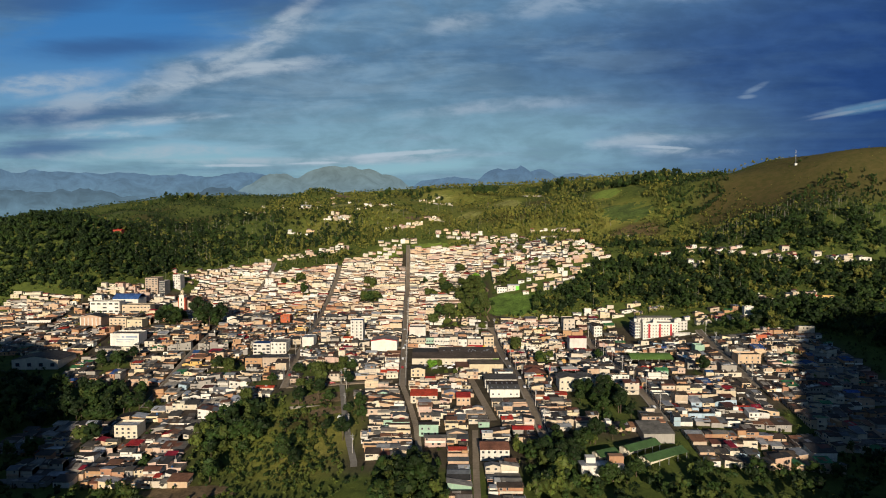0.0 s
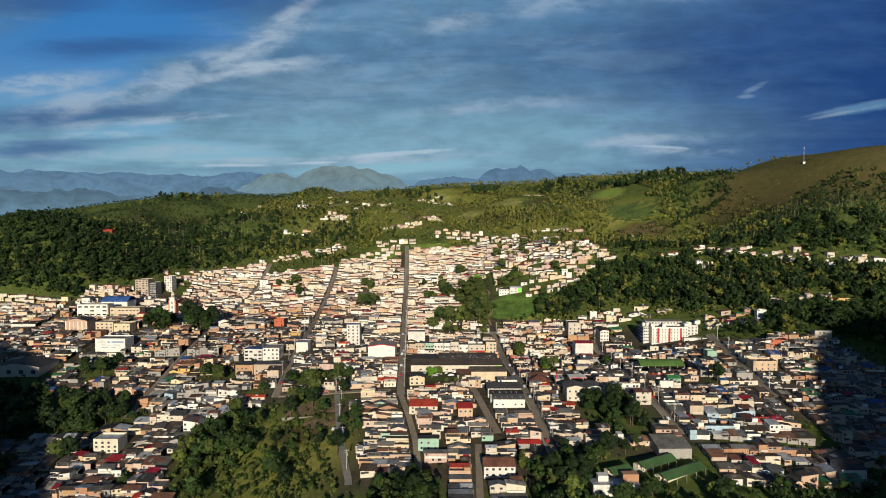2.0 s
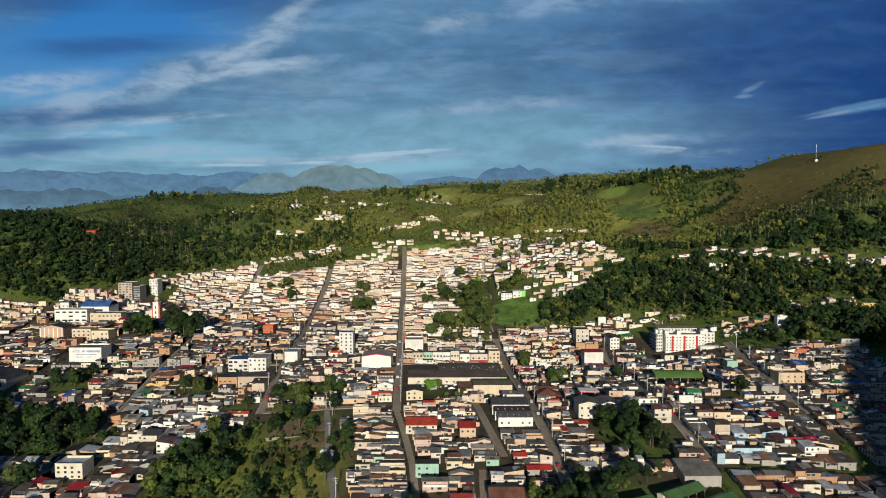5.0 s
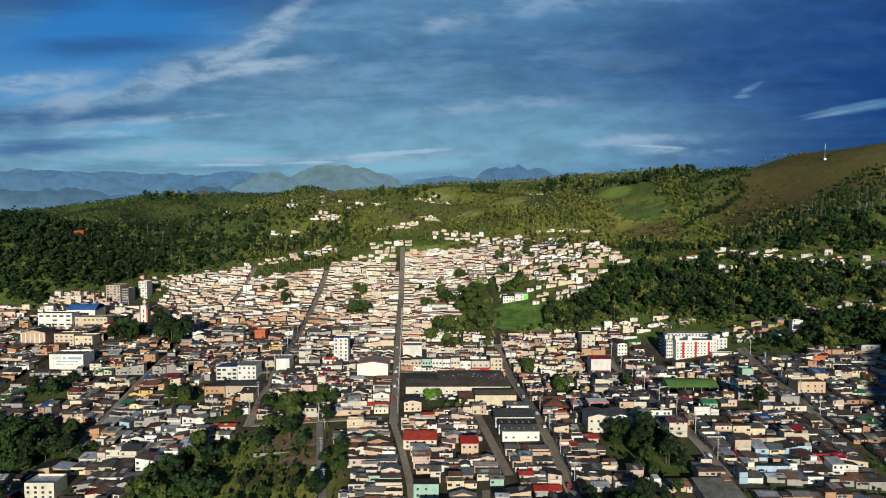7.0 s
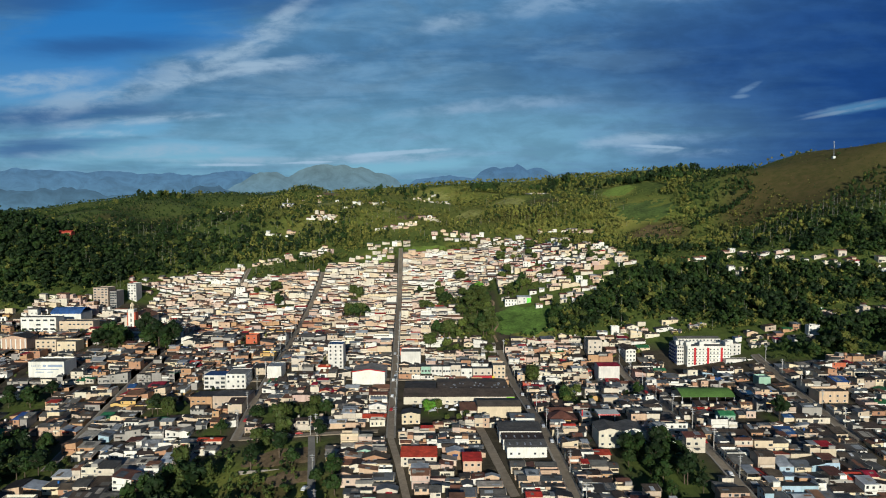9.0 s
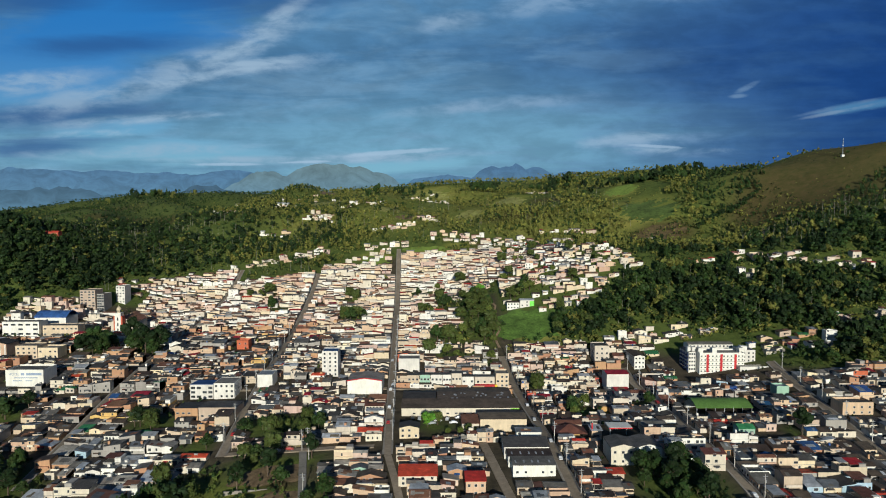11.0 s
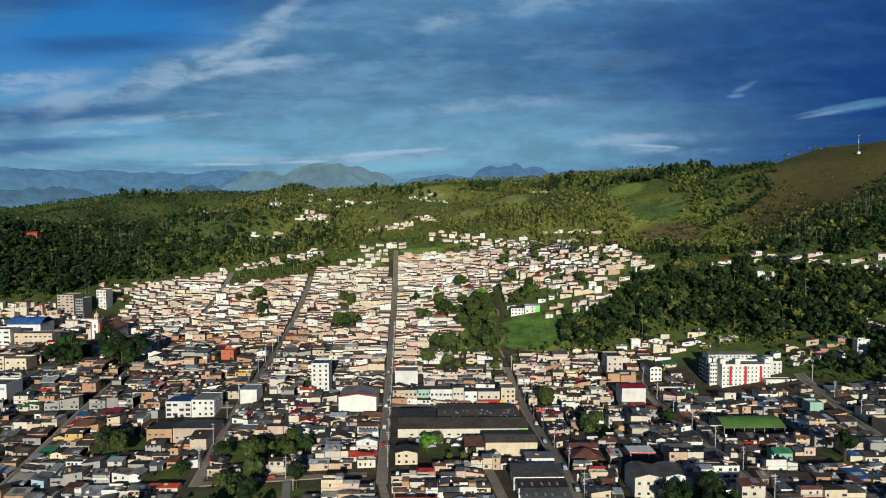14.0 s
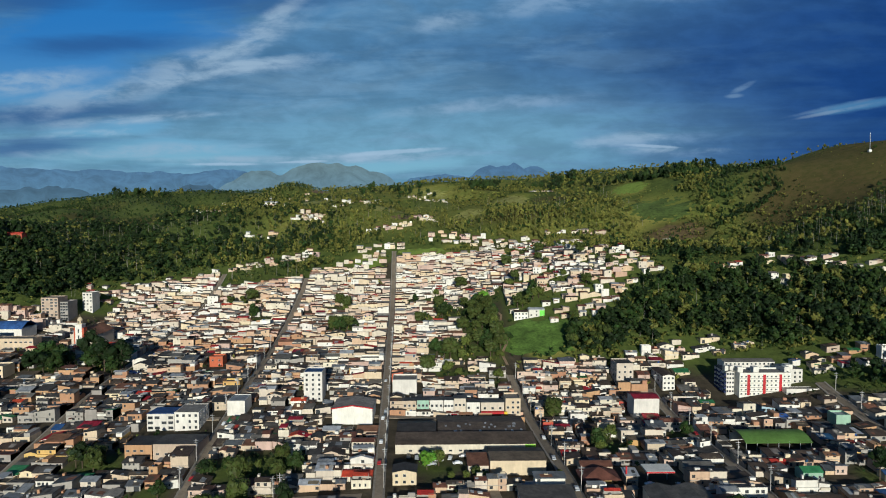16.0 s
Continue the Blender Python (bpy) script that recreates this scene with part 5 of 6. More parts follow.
building("apartment_house", -131.2, -119.4, 477, 491, 8.8, 3, "white", "concrete slab", "flat", "white three-storey house with a window grid", "building", 4, (1.3, 1.4), sides=(1,))
building("town_house", -110.5, -101.5, 492, 504, 7.6, 3, "white", "zinc", "flat", "blank white slab-sided building", "building", 0)
building("apartment_house", -75, -65, 509.5, 520, 15.6, 6, "white", "blue", "flat", "slim white six-storey apartment house", "building", 3, (1.2, 1.4))
building("town_house", -28, -14.5, 522, 535, 7.5, 2, "white", "concrete slab", "flat", "bare white block beside the street", "building", 0)
bw = building("warehouse", -55, -35.2, 479, 497, 7.6, 2, "white", "bleached sheet", "gable_y", "large white gabled warehouse with red eaves", "warehouse", 0, pitch=0.10)
for s in (-1, 1):
    e = Solid()
    e.slab([(0 if s > 0 else -10.3, -9.5, 9.75 if s > 0 else 8.25), (10.3 if s > 0 else 0, -9.5, 8.25 if s > 0 else 9.75), (10.3 if s > 0 else 0, -9.1, 8.25 if s > 0 else 9.75), (0 if s > 0 else -10.3, -9.1, 9.75 if s > 0 else 8.25)], 0.5)
    part("eaves_board", e, STRIPE, bw, "red painted eaves board")

# market compound: long sheds, yard, parked cars
mk = building("warehouse", -22, 40, 446, 456, 4.6, 1, "off-white", "aged brown", "shed_y", "long off-white shed under an aged brown sheet roof", "warehouse", 14, (1.6, 0.8), pitch=0.26)
add_box(mk, "side_panel", material("lime paint", (0.30, 0.62, 0.06), 0.8, 0.1), 26.5, 31.05, -5.06, -4.9, -1, 4.4, "bright green painted bay")
rs = building("warehouse", -3, 38, 458, 483, 5.2, 1, "grey render", "aged brown", "gable_x", "wide warehouse under a patched brown sheet roof", "warehouse", 0, pitch=0.07)
g2 = random.Random(4)
for i in range(22):
    sx, sy = g2.uniform(-19, 18), g2.uniform(-11.5, -1.5)
    zz = 5.2 + 0.105 * (12.5 + sy) + 0.16
    s = Solid()
    s.slab([(sx, sy, zz), (sx + g2.uniform(0.7, 1.4), sy, zz), (sx + 1.0, sy + 1.8, zz + 0.19), (sx, sy + 1.8, zz + 0.19)], 0.03)
    part("roof_patch", s, roof_mat("zinc"), rs)
building("shed", -22, -4, 459, 474, 5.0, 1, "off-white", "dark grey", "gable_x", "dark-roofed shed with white end walls", "shed", 0, pitch=0.12)
building("store_hall", 18, 41, 425, 439, 6.2, 1, "cream", "aged brown", "gable_x", "cream storage hall with a shallow brown roof", "warehouse", 0, pitch=0.10)
building("shed", 9, 17.5, 426, 437, 3.6, 1, "off-white", "rust", "shed_y", "small low shed beside the storage hall", "shed", 2)
building("town_house", -21.5, -12, 418, 426, 5.2, 2, "cream", "dark grey", "gable_y", "small cream gabled house with two floors", "house", 3)
for i, (sx, wd, wc, hh) in enumerate([(-21, 7, "beige", 6), (-13.5, 6, "mint green", 6.6), (-7, 7, "white", 7), (0.3, 5, "white", 7.4), (5.6, 6, "off-white", 8.6), (12, 7, "white", 7.0), (19.5, 12, "off-white", 7.6)]):
    t = building("shop_house", sx, sx + wd, 494, 503, hh, 2, wc, "weathered grey", "shed_y", wc + " two-storey shop house with an upper window row", "house", 3, (1.3, 1.3), flip=True)
    if i == 6:
        add_box(t, "awning", STRIPE, -6, 6, -6.2, -4.4, 3.0, 4.2, "red shop awning")
co8 = building("apartment_house", 32.2, 40, 494, 505, 10.5, 4, "cream", "concrete slab", "flat", "cream four-storey corner house", "building", 3, (1.4, 1.3))
add_box(co8, "awning", material("yellow paint", (0.75, 0.55, 0.03), 0.7, 0.1), -4.6, -3.0, -6.4, -5.4, 2.6, 4.6, "yellow corner sign")
for (wx0, wx1, wy0, wy1, wh, wr) in ((26.5, 46.5, 394, 405, 5.2, "weathered grey"), (27.5, 46.5, 386.5, 393.8, 4.6, "brown fibre-cement"), (28.5, 46.5, 378, 386.3, 4.9, "weathered grey")):
    wh_ob = building("warehouse", wx0, wx1, wy0, wy1, wh, 1, "white", wr, "shed_y", "white-walled warehouse under a patched " + wr + " roof", "warehouse", 5, (1.1, 1.0), sides=(-1,), pitch=0.10)
    for i in range(5):
        q = Solid()
        u = -8.5 + i * 3.6 + rng.uniform(-0.8, 0.8)
        q.slab([(u, -2.0, wh + 0.41), (u + 0.7, -2.0, wh + 0.41), (u + 0.7, 0.4, wh + 0.60), (u, 0.4, wh + 0.60)], 0.05)
        part("roof_patch", q, roof_mat("zinc"), wh_ob)
building("town_house", -19.5, -3.5, 375, 384, 4.2, 2, "off-white", "red", "shed_y", "low house under a bright red sheet roof", "house", 4, pitch=0.20)
building("town_house", 8, 16, 365, 373, 6.4, 2, "peach", "red", "shed_y", "two-storey peach house with a red roof", "house", 3)
ww = building("town_house", 101, 114.5, 500, 511, 10.5, 3, "white", "red", "gable_x", "building with a tall blank white end wall and red roof", "building", 0, pitch=0.1)
building("apartment_house", 104, 114, 542, 555, 12.5, 4, "off-white", "dark grey", "flat", "four-storey cream apartment house with side windows", "building", 3, (1.3, 1.4), sides=(-1,))
building("school", 128, 135, 532, 551, 8.5, 3, "white", "brown fibre-cement", "gable_y", "long white three-storey building with a dark roof", "building", 3, (1.2, 1.2), sides=(-1,))

# open hall with a green roof on posts
gh = root("market_canopy", 149.5, 455.5, gz(149.5, 448) - 0.4)
b = Solid()
arched_roof(b, 15.2, [(-8.6 + 17.2 * i / 10, 4.0 + 2.6 * math.sin(math.pi * i / 10)) for i in range(11)], 0.2)
GREENROOF = material("green sheet roof", (0.120, 0.215, 0.045), 0.6, 0.1, 0.5, 0.25, corrugate=0.9)
part("roof", b, GREENROOF, gh, "green corrugated metal roof")
for i in range(7):
    for y in (-8.0, 8.0):
        add_box(gh, "post", STEEL, -14.7 + i * 4.9 - 0.12, -14.7 + i * 4.9 + 0.12, y - 0.12, y + 0.12, -1, 4.3)
add_box(gh, "back_wall", WHITE, -14.6, 14.6, 7.0, 7.3, -1, 3.4)
tagged(gh, "open-sided sports canopy with a green metal roof", "canopy")


def pyramid_roof(b, x0, x1, y0, y1, z0, z1):
    mx, my = (x0 + x1) / 2, (y0 + y1) / 2
    b.add([(x0, y0, z0), (x1, y0, z0), (x1, y1, z0), (x0, y1, z0), (mx, my, z1)], [(0, 1, 4), (1, 2, 4), (2, 3, 4), (3, 0, 4), (3, 2, 1, 0)])


kb = root("kiosk", 60.5, 418.5, gz(60.5, 418.5))
b = Solid()
pyramid_roof(b, -8, 8, -6, 5.2, 3.0, 6.4)
part("roof", b, roof_mat("rust"), kb, "rusty brown pyramid roof")
for sx in (-4.4, 4.4):
    for sy in (-3.4, 3.4):
        add_box(kb, "post", STEEL, sx - .1, sx + .1, sy - .1, sy + .1, -0.5, 3.3)
add_box(kb, "counter", wall_mat("ochre"), -4.6, 4.6, -3.6, 1.5, -0.5, 2.3)
tagged(kb, "yellow-fronted kiosk under a rusty pyramid roof", "kiosk")
building("restaurant", 55, 68, 424, 431, 4.0, 1, "beige", "rust", "gable_x", "low building under a rusty brown roof", "house", 3, pitch=0.2)
fs = root("fuel_canopy", 85, 420, gz(85, 420))
add_box(fs, "canopy", WHITE, -5.6, 5.6, -4, 4, 4.3, 5.0, "white flat canopy")
add_box(fs, "fascia", STRIPE, -5.65, 5.65, -4.08, -3.95, 4.35, 4.9, "red fascia")
for sx in (-4, 4):
    add_box(fs, "post", STEEL, sx - .25, sx + .25, -.25, .25, -0.5, 4.3)
tagged(fs, "white filling station canopy with red fascia", "canopy")
sp = root("sign_pillar", 71, 415.5, gz(71, 415.5))
add_box(sp, "pillar", STRIPE, -0.3, 0.3, -0.2, 0.2, -0.5, 7.5)
tagged(sp, "tall red sign pillar by the filling station", "sign")
building("shop_house", 98, 110, 424, 431, 3.6, 1, "cream", "weathered grey", "gable_x", "pale yellow single-storey shop with a low roof", "house", 4)
building("town_house", 142, 150, 416, 422, 3.8, 1, "mint green", "green", "gable_x", "house with a lime green roof", "house", 3, pitch=0.3)
building("town_house", 188, 195, 467, 474, 4.6, 2, "mint green", "zinc", "flat", "mint green two-storey house", "house", 0)
building("town_house", 206, 222, 437, 447, 5.6, 2, "peach", "weathered grey", "flat", "tall peach brick house without front windows", "house", 4)
building("storage_hall", -315, -281, 457, 480, 7.0, 1, "off-white", "dark grey", "gable_y", "broad hall with a curved grey roof and pale front", "hall", 4, (3.5, 3.0), pitch=0.10)
building("town_house", -185, -172, 350, 360, 6.6, 3, "off-white", "zinc", "flat", "pale three-storey house among low roofs", "house", 4, (1.4, 1.2))
building("town_house", -13, -2.5, 335, 342, 5.4, 2, "mint green", "brown fibre-cement", "shed_y", "mint green two-storey house among peach neighbours", "house", 3, flip=True)
building("town_house", 54, 64, 628, 636, 5.6, 2, "white", "brown fibre-cement", "gable_x", "white house above the green slope", "house", 4)
lw = building("town_house", 64.5, 76, 628, 636, 5.4, 2, "white", "zinc", "gable_x", "white and lime green house above the slope", "house", 3)
add_box(lw, "painted_wall", material("lime wall", (0.25, 0.75, 0.10), 0.8, 0.1), 2.2, 5.76, -4.06, -3.9, -2, 4.8, "lime green painted bay")
building("town_house", -149.5, -141, 578, 586, 5.6, 2, "brick red", "weathered grey", "flat", "bright red block-like house", "house", 2)
building("town_house", -142, -130, 449, 463, 6.4, 2, "raw brick", "dark grey", "shed_y", "brick workshop with a dark sheet roof", "workshop", 4, (1.5, 0.9), flip=True, pitch=0.08)
building("workshop", -129.5, -110, 449, 464, 5.8, 1, "beige", "weathered grey", "shed_y", "beige workshop with ribbon windows", "workshop", 5, (1.6, 1.0), flip=True, pitch=0.08)
building("town_house", 72, 82.5, 386, 399, 8.0, 2, "off-white", "weathered grey", "gable_y", "pale gabled hall with a grey sheet roof", "house", 3, pitch=0.16)
building("town_house", 83, 94.5, 387, 400, 7.4, 2, "white", "weathered grey", "gable_y", "white gabled hall with side windows", "house", 3, pitch=0.16)
building("farmhouse", -416, -398, 783, 790, 3.6, 1, "brick red", "red", "gable_x", "long red farmhouse on the wooded hill", "farmhouse", 4, pitch=0.25)
building("town_house", 18.5, 33, 308, 320, 5.4, 2, "white", "terracotta tile", "gable_x", "white two-storey house with a red hipped tile roof", "house", 5, (1.3, 1.2), pitch=0.2)
# compound with green roofs beside the wood
t = building("villa", 65, 85, 291, 299, 4.6, 1, "white", "zinc", "shed_y", "white villa with a pale terrace roof", "villa", 3, flip=True, pitch=0.1)
add_box(t, "roof_room", wall_mat("raw brick"), 4, 11, 0, 4, 4.6, 8.2, "brick rooftop room")
add_box(t, "roof_room", WHITE, -7, -2.5, 0, 4, 4.6, 7.6, "white rooftop room")
for cx, cy, ln, tn in ((108, 305, 27, 30), (99, 313, 22, 30), (80, 306, 12, 25)):
    st = root("stable", cx, cy, gz(cx, cy), tn)
    b, r = Solid(), Solid()
    r.slab([(-ln / 2, -4.2, 3.6), (ln / 2, -4.2, 3.6), (ln / 2, 0, 5.6), (-ln / 2, 0, 5.6)], 0.15)
    r.slab([(-ln / 2, 0, 5.6), (ln / 2, 0, 5.6), (ln / 2, 4.2, 3.6), (-ln / 2, 4.2, 3.6)], 0.15)
    # Same green sheet as the canopy, darkened to stand in for shade.
    part("roof", r, material("green sheet roof shade tone", (0.070, 0.135, 0.045), 0.6, 0.1, 0.5, 0.3, corrugate=0.9), st, "green sheet-metal roof")
    b.box(-ln / 2 + .5, ln / 2 - .5, 0.5, 3.4, -3, 3.8)
    part("wall", b, wall_mat("off-white"), st)
    for i in range(5):
        add_box(st, "post", STEEL, -ln / 2 + 0.6 + i * (ln - 1.2) / 4 - .12, -ln / 2 + 0.6 + i * (ln - 1.2) / 4 + .12, -3.8, -3.56, -3, 3.7)
    tagged(st, "long open stable under a green metal roof", "shed")
building("barn", 104, 120, 322, 336, 5.0, 1, "grey render", "weathered grey", "shed_y", "large shed with a tilted grey sheet roof", "barn", 0, pitch=0.2)

# chapel on the middle hill, and a long farm building
cp = building("chapel", -232, -214, 1026, 1036, 4.6, 1, "white", "zinc", "gable_x", "white hilltop chapel with a cross above its roof", "chapel", 4, (1.4, 1.6), pitch=0.2)
b = Solid()
b.box(-0.25, 0.25, -0.2, 0.2, 4.0, 13.0)
b.box(-1.8, 1.8, -0.2, 0.2, 10.0, 10.5, bottom=True)
part("cross", b, WHITE, cp, "tall white cross")
building("farm_hall", -18, 14, 1180, 1190, 5.0, 1, "off-white", "zinc", "gable_x", "long off-white farm hall on the hill", "hall", 6)

# mast on the hilltop
ms = root("radio_mast", 492, 888, gz(492, 888))
b = Solid()
for dx, dy in ((0.5, -0.4), (-0.5, -0.4), (0, 0.6)):
    b.beam((dx, dy, -1), (dx * 0.5, dy * 0.5, 21), 0.11)
for i in range(10):
    z0, k = i * 2.1, 1 - i * 0.05
    pts3 = [(0.5 * k, -0.4 * k), (-0.5 * k, -0.4 * k), (0, 0.6 * k)]
    for j in range(3):
        p, q = pts3[j], pts3[(j + 1) % 3]
        b.beam((*p, z0), (*q, z0 + 2.1), 0.05)
part("lattice", b, STEEL, ms)
b = Solid()
for zz in (13.0, 17.0, 20.0):
    b.tube(0, 0, zz, zz + 1.6, 0.42, 0.42, 8)
part("antenna", b, STEEL, ms, "grey aerial drums")
b = Solid()
b.box(-1.6, 1.6, -1.4, 1.4, -0.5, 2.6)
part("equipment_hut", b, WHITE, ms, "white equipment hut")
tagged(ms, "slim steel radio mast with a white hut on the hilltop", "mast")

# low pale wall across the meadow
rw = root("retaining_wall", -84, 379, gz(-84, 379), 8)
for i in range(6):
    add_box(rw, "wall_section", CONCRETE, -9 + i * 3.0, -6.06 + i * 3.0, -0.25, 0.25, -1.2, 0.9 + 0.05 * (i % 2))
tagged(rw, "low pale concrete retaining wall on the meadow", "wall")
fe = root("garden_fence", -84.5, 414.2, gz(-84.5, 414.2))
for i in range(13):
    add_box(fe, "post", CONCRETE, -16.6 + i * 2.75, -16.4 + i * 2.75, -0.1, 0.1, -0.6, 1.7)
for q in (0.5, 1.1, 1.6):
    add_box(fe, "rail", material("faded yellow paint", (0.50, 0.42, 0.20), 0.8, 0.1), -16.5, 16.5, -0.05, 0.05, q, q + 0.12, "faded yellow rail")
tagged(fe, "long low garden fence with concrete posts and yellow rails", "fence")

# ---- street furniture and vehicles ----
def make_pole():
    p = root("utility_pole", -62, 402, gz(-62, 402))
    b = Solid()
    b.tube(0, 0, -0.8, 10.5, 0.20, 0.13, 8)
    part("post", b, POLE, p)
    b = Solid()
    b.box(-1.1, 1.1, -0.07, 0.07, 9.6, 9.8, bottom=True)
    b.box(-0.8, 0.8, -0.07, 0.07, 8.6, 8.78, bottom=True)
    part("crossarm", b, STEEL, p)
    b = Solid()
    b.tube(0.35, 0, 7.2, 8.2, 0.28, 0.28, 8)
    part("transformer", b, STEEL, p)
    return tagged(p, "concrete utility pole with steel crossarms", "utility pole", "poles along the streets")


pole = make_pole()
spots = [(-64.6, 412), (-66.8, 410), (-58.5, 372), (-52.5, 345), (-47, 322)]
for k, s in (("a", 1), ("b", 1), ("c", 1), ("f", 1), ("d", -1)):
    y = STREETS[k][2] + 14
    while y < min(STREETS[k][3], 640):
        spots.append((street_x(k, y) + s * (STREETS[k][4] + 0.4), y))
        y += (15 if k == "a" else 24) + rng.uniform(-2, 2)
for x, y in spots:
    copy_thing(pole, pose(x, y, gz(x, y), 0, 0, rng.uniform(-8, 8)))


def make_car(colour, rgb):
    c = root("car", 0, 0, 0)
    b = Solid()
    sec = [(-2.1, 0.45), (-2.1, 0.85), (-1.3, 0.95), (-0.75, 1.42), (0.75, 1.45), (1.35, 1.0), (2.05, 0.9), (2.1, 0.45)]
    n = len(sec)
    vs = [(sx, s * 0.82 * (0.86 if z > 1.2 else 1.0), z) for s in (-1, 1) for sx, z in sec]
    b.add(vs, [(i, n + i, n + (i + 1) % n, (i + 1) % n) for i in range(n)] + [tuple(range(n)), tuple(range(2 * n - 1, n - 1, -1))])
    part("body", b, material("car " + colour, rgb, 0.3, 0.1, gloss=0.5), c)
    b = Solid()
    b.add([(-1.22, -0.72, 1.0), (-1.22, 0.72, 1.0), (-0.80, 0.66, 1.36), (-0.80, -0.66, 1.36)], [(0, 1, 2, 3)])
    part("rear_window", b, GLASS, c)
    for wx in (-1.3, 1.3):
        for s in (-1, 1):
            b = Solid()
            b.tube(0, 0, -0.1, 0.1, 0.33, 0.33, 10)
            w = part("wheel", b, material("tyre", (0.02, 0.02, 0.02), 0.9), c)
            w.matrix_basis = pose(wx, s * 0.78, 0.33, 90, 0, 0)
            b = Solid()
            b.tube(0, 0, -0.12, 0.12, 0.19, 0.19, 10)
            part("rim", b, STEEL, w)
    return tagged(c, colour + " parked passenger car", "car", "parked cars")


CARS = [make_car("white", (0.75, 0.75, 0.74)), make_car("dark grey", (0.06, 0.065, 0.07)), make_car("red", (0.4, 0.03, 0.03)), make_car("silver", (0.45, 0.46, 0.47))]
places = [(82, 407, 1, 4), (86, 410, 0, 92), (89.5, 409.5, 3, 88), (93, 410, 2, 90), (78, 411, 1, 85), (-14, 431, 1, 4), (-9, 441, 0, 86), (-12.5, 440.5, 3, 92), (-16, 441, 1, 90), (8, 442, 0, 2), (-90, 410.6, 0, 2), (-79, 410.2, 3, 4), (-73, 411.4, 2, 0), (-60, 362, 0, 80), (-3, 438, 0, 10), (2, 440, 0, 80), (5, 435, 0, 5), (-6, 434, 3, 20), (80, 414, 0, 0), (91, 413, 3, 85), (100, 416, 1, 30)]
for k in "abcd":
    for i in range(6):
        y = STREETS[k][2] + rng.uniform(8, 160)
        places.append((street_x(k, y) + rng.choice((-1, 1)) * (STREETS[k][4] - 1.0), y, rng.choice((0, 0, 1, 1, 3, 3, 2)), 90))
used = set()
for x, y, i, tn in places:
    m = pose(x, y, gz(x, y) + 0.32, 0, 0, tn)
    if i in used:
        copy_thing(CARS[i], m)
    else:
        used.add(i)
        CARS[i].matrix_basis = m

# ---- trees ----
def unit_lump():
    """The twelve corners and twenty faces of a regular solid that the leaf clumps are shaped from."""
    p = (1 + 5 ** 0.5) / 2
    v = np.array([(-1, p, 0), (1, p, 0), (-1, -p, 0), (1, -p, 0), (0, -1, p), (0, 1, p), (0, -1, -p), (0, 1, -p), (p, 0, -1), (p, 0, 1), (-p, 0, -1), (-p, 0, 1)], float)
    f = [(i, j, k) for i in range(12) for j in range(i + 1, 12) for k in range(j + 1, 12)
         if max(np.linalg.norm(v[i] - v[j]), np.linalg.norm(v[j] - v[k]), np.linalg.norm(v[i] - v[k])) < 2.1]
    v /= np.linalg.norm(v[0])
    f = [q if np.dot(np.cross(v[q[1]] - v[q[0]], v[q[2]] - v[q[0]]), v[q[0]]) > 0 else (q[0], q[2], q[1]) for q in f]
    return v, np.array(f)


LUMP_V, LUMP_F = unit_lump()


def crown(n, rx, rz, leaf, lumps, seed, dense=0.62):
    """Ragged leaf clumps with loose leaves over them: corner points of all the faces, (n, 3, 3), with the crown's foot at 0."""
    g = np.random.default_rng(seed)
    u = g.normal(size=(lumps, 3))
    u /= np.linalg.norm(u, axis=1)[:, None]
    c = u * (g.random((lumps, 1)) ** 0.4) * np.array([rx * 0.70, rx * 0.70, rz * 0.68])
    lr = rx * g.uniform(0.26, 0.48, lumps)
    out = []
    for i in range(lumps):
        q, _ = np.linalg.qr(g.normal(size=(3, 3)))
        v = LUMP_V @ q * g.uniform(0.62, 1.30, (12, 1)) * lr[i] * np.array([1, 1, 0.85]) * dense / 0.62 * 0.9 + c[i]
        t = v[LUMP_F]
        up = np.cross(t[:, 1] - t[:, 0], t[:, 2] - t[:, 0])
        up = up if np.linalg.det(q) > 0 else -up
        keepers = up[:, 2] / np.linalg.norm(up, axis=1) > -0.8
        out.append(t[keepers] if np.linalg.det(q) > 0 else t[keepers][:, ::-1])
    k = g.choice(lumps, n, p=lr ** 2 / (lr ** 2).sum())
    d = g.normal(size=(n, 3))
    d[:, 2] += 0.4
    d /= np.linalg.norm(d, axis=1)[:, None]
    p = c[k] + d * lr[k][:, None] * g.uniform(0.85, 1.22, (n, 1))
    nm = d + g.normal(size=(n, 3)) * 0.35
    nm /= np.linalg.norm(nm, axis=1)[:, None]
    t = np.cross(nm, g.normal(size=(n, 3)))
    t /= np.linalg.norm(t, axis=1)[:, None]
    bt = np.cross(nm, t)
    w = leaf * g.uniform(0.55, 1.35, (n, 1))
    out.append(np.stack([p - t * w, p + t * w * 0.5 - bt * w * 0.7, p + t * w * 0.5 + bt * w * 0.7], 1))
    q = np.concatenate(out)
    q[:, :, 2] += rz
    return q


def leaf_mesh(name, tris, mats, index=None):
    n = len(tris)
    me = bpy.data.meshes.new(name)
    me.vertices.add(3 * n)
    me.vertices.foreach_set("co", tris.reshape(-1).astype(np.float32))
    me.loops.add(3 * n)
    me.loops.foreach_set("vertex_index", np.arange(3 * n, dtype=np.int32))
    me.polygons.add(n)
    me.polygons.foreach_set("loop_start", np.arange(0, 3 * n, 3, dtype=np.int32))
    for m in mats:
        me.materials.append(m)
    if index is not None:
        me.polygons.foreach_set("material_index", index.astype(np.int32))
    me.update()
    return me


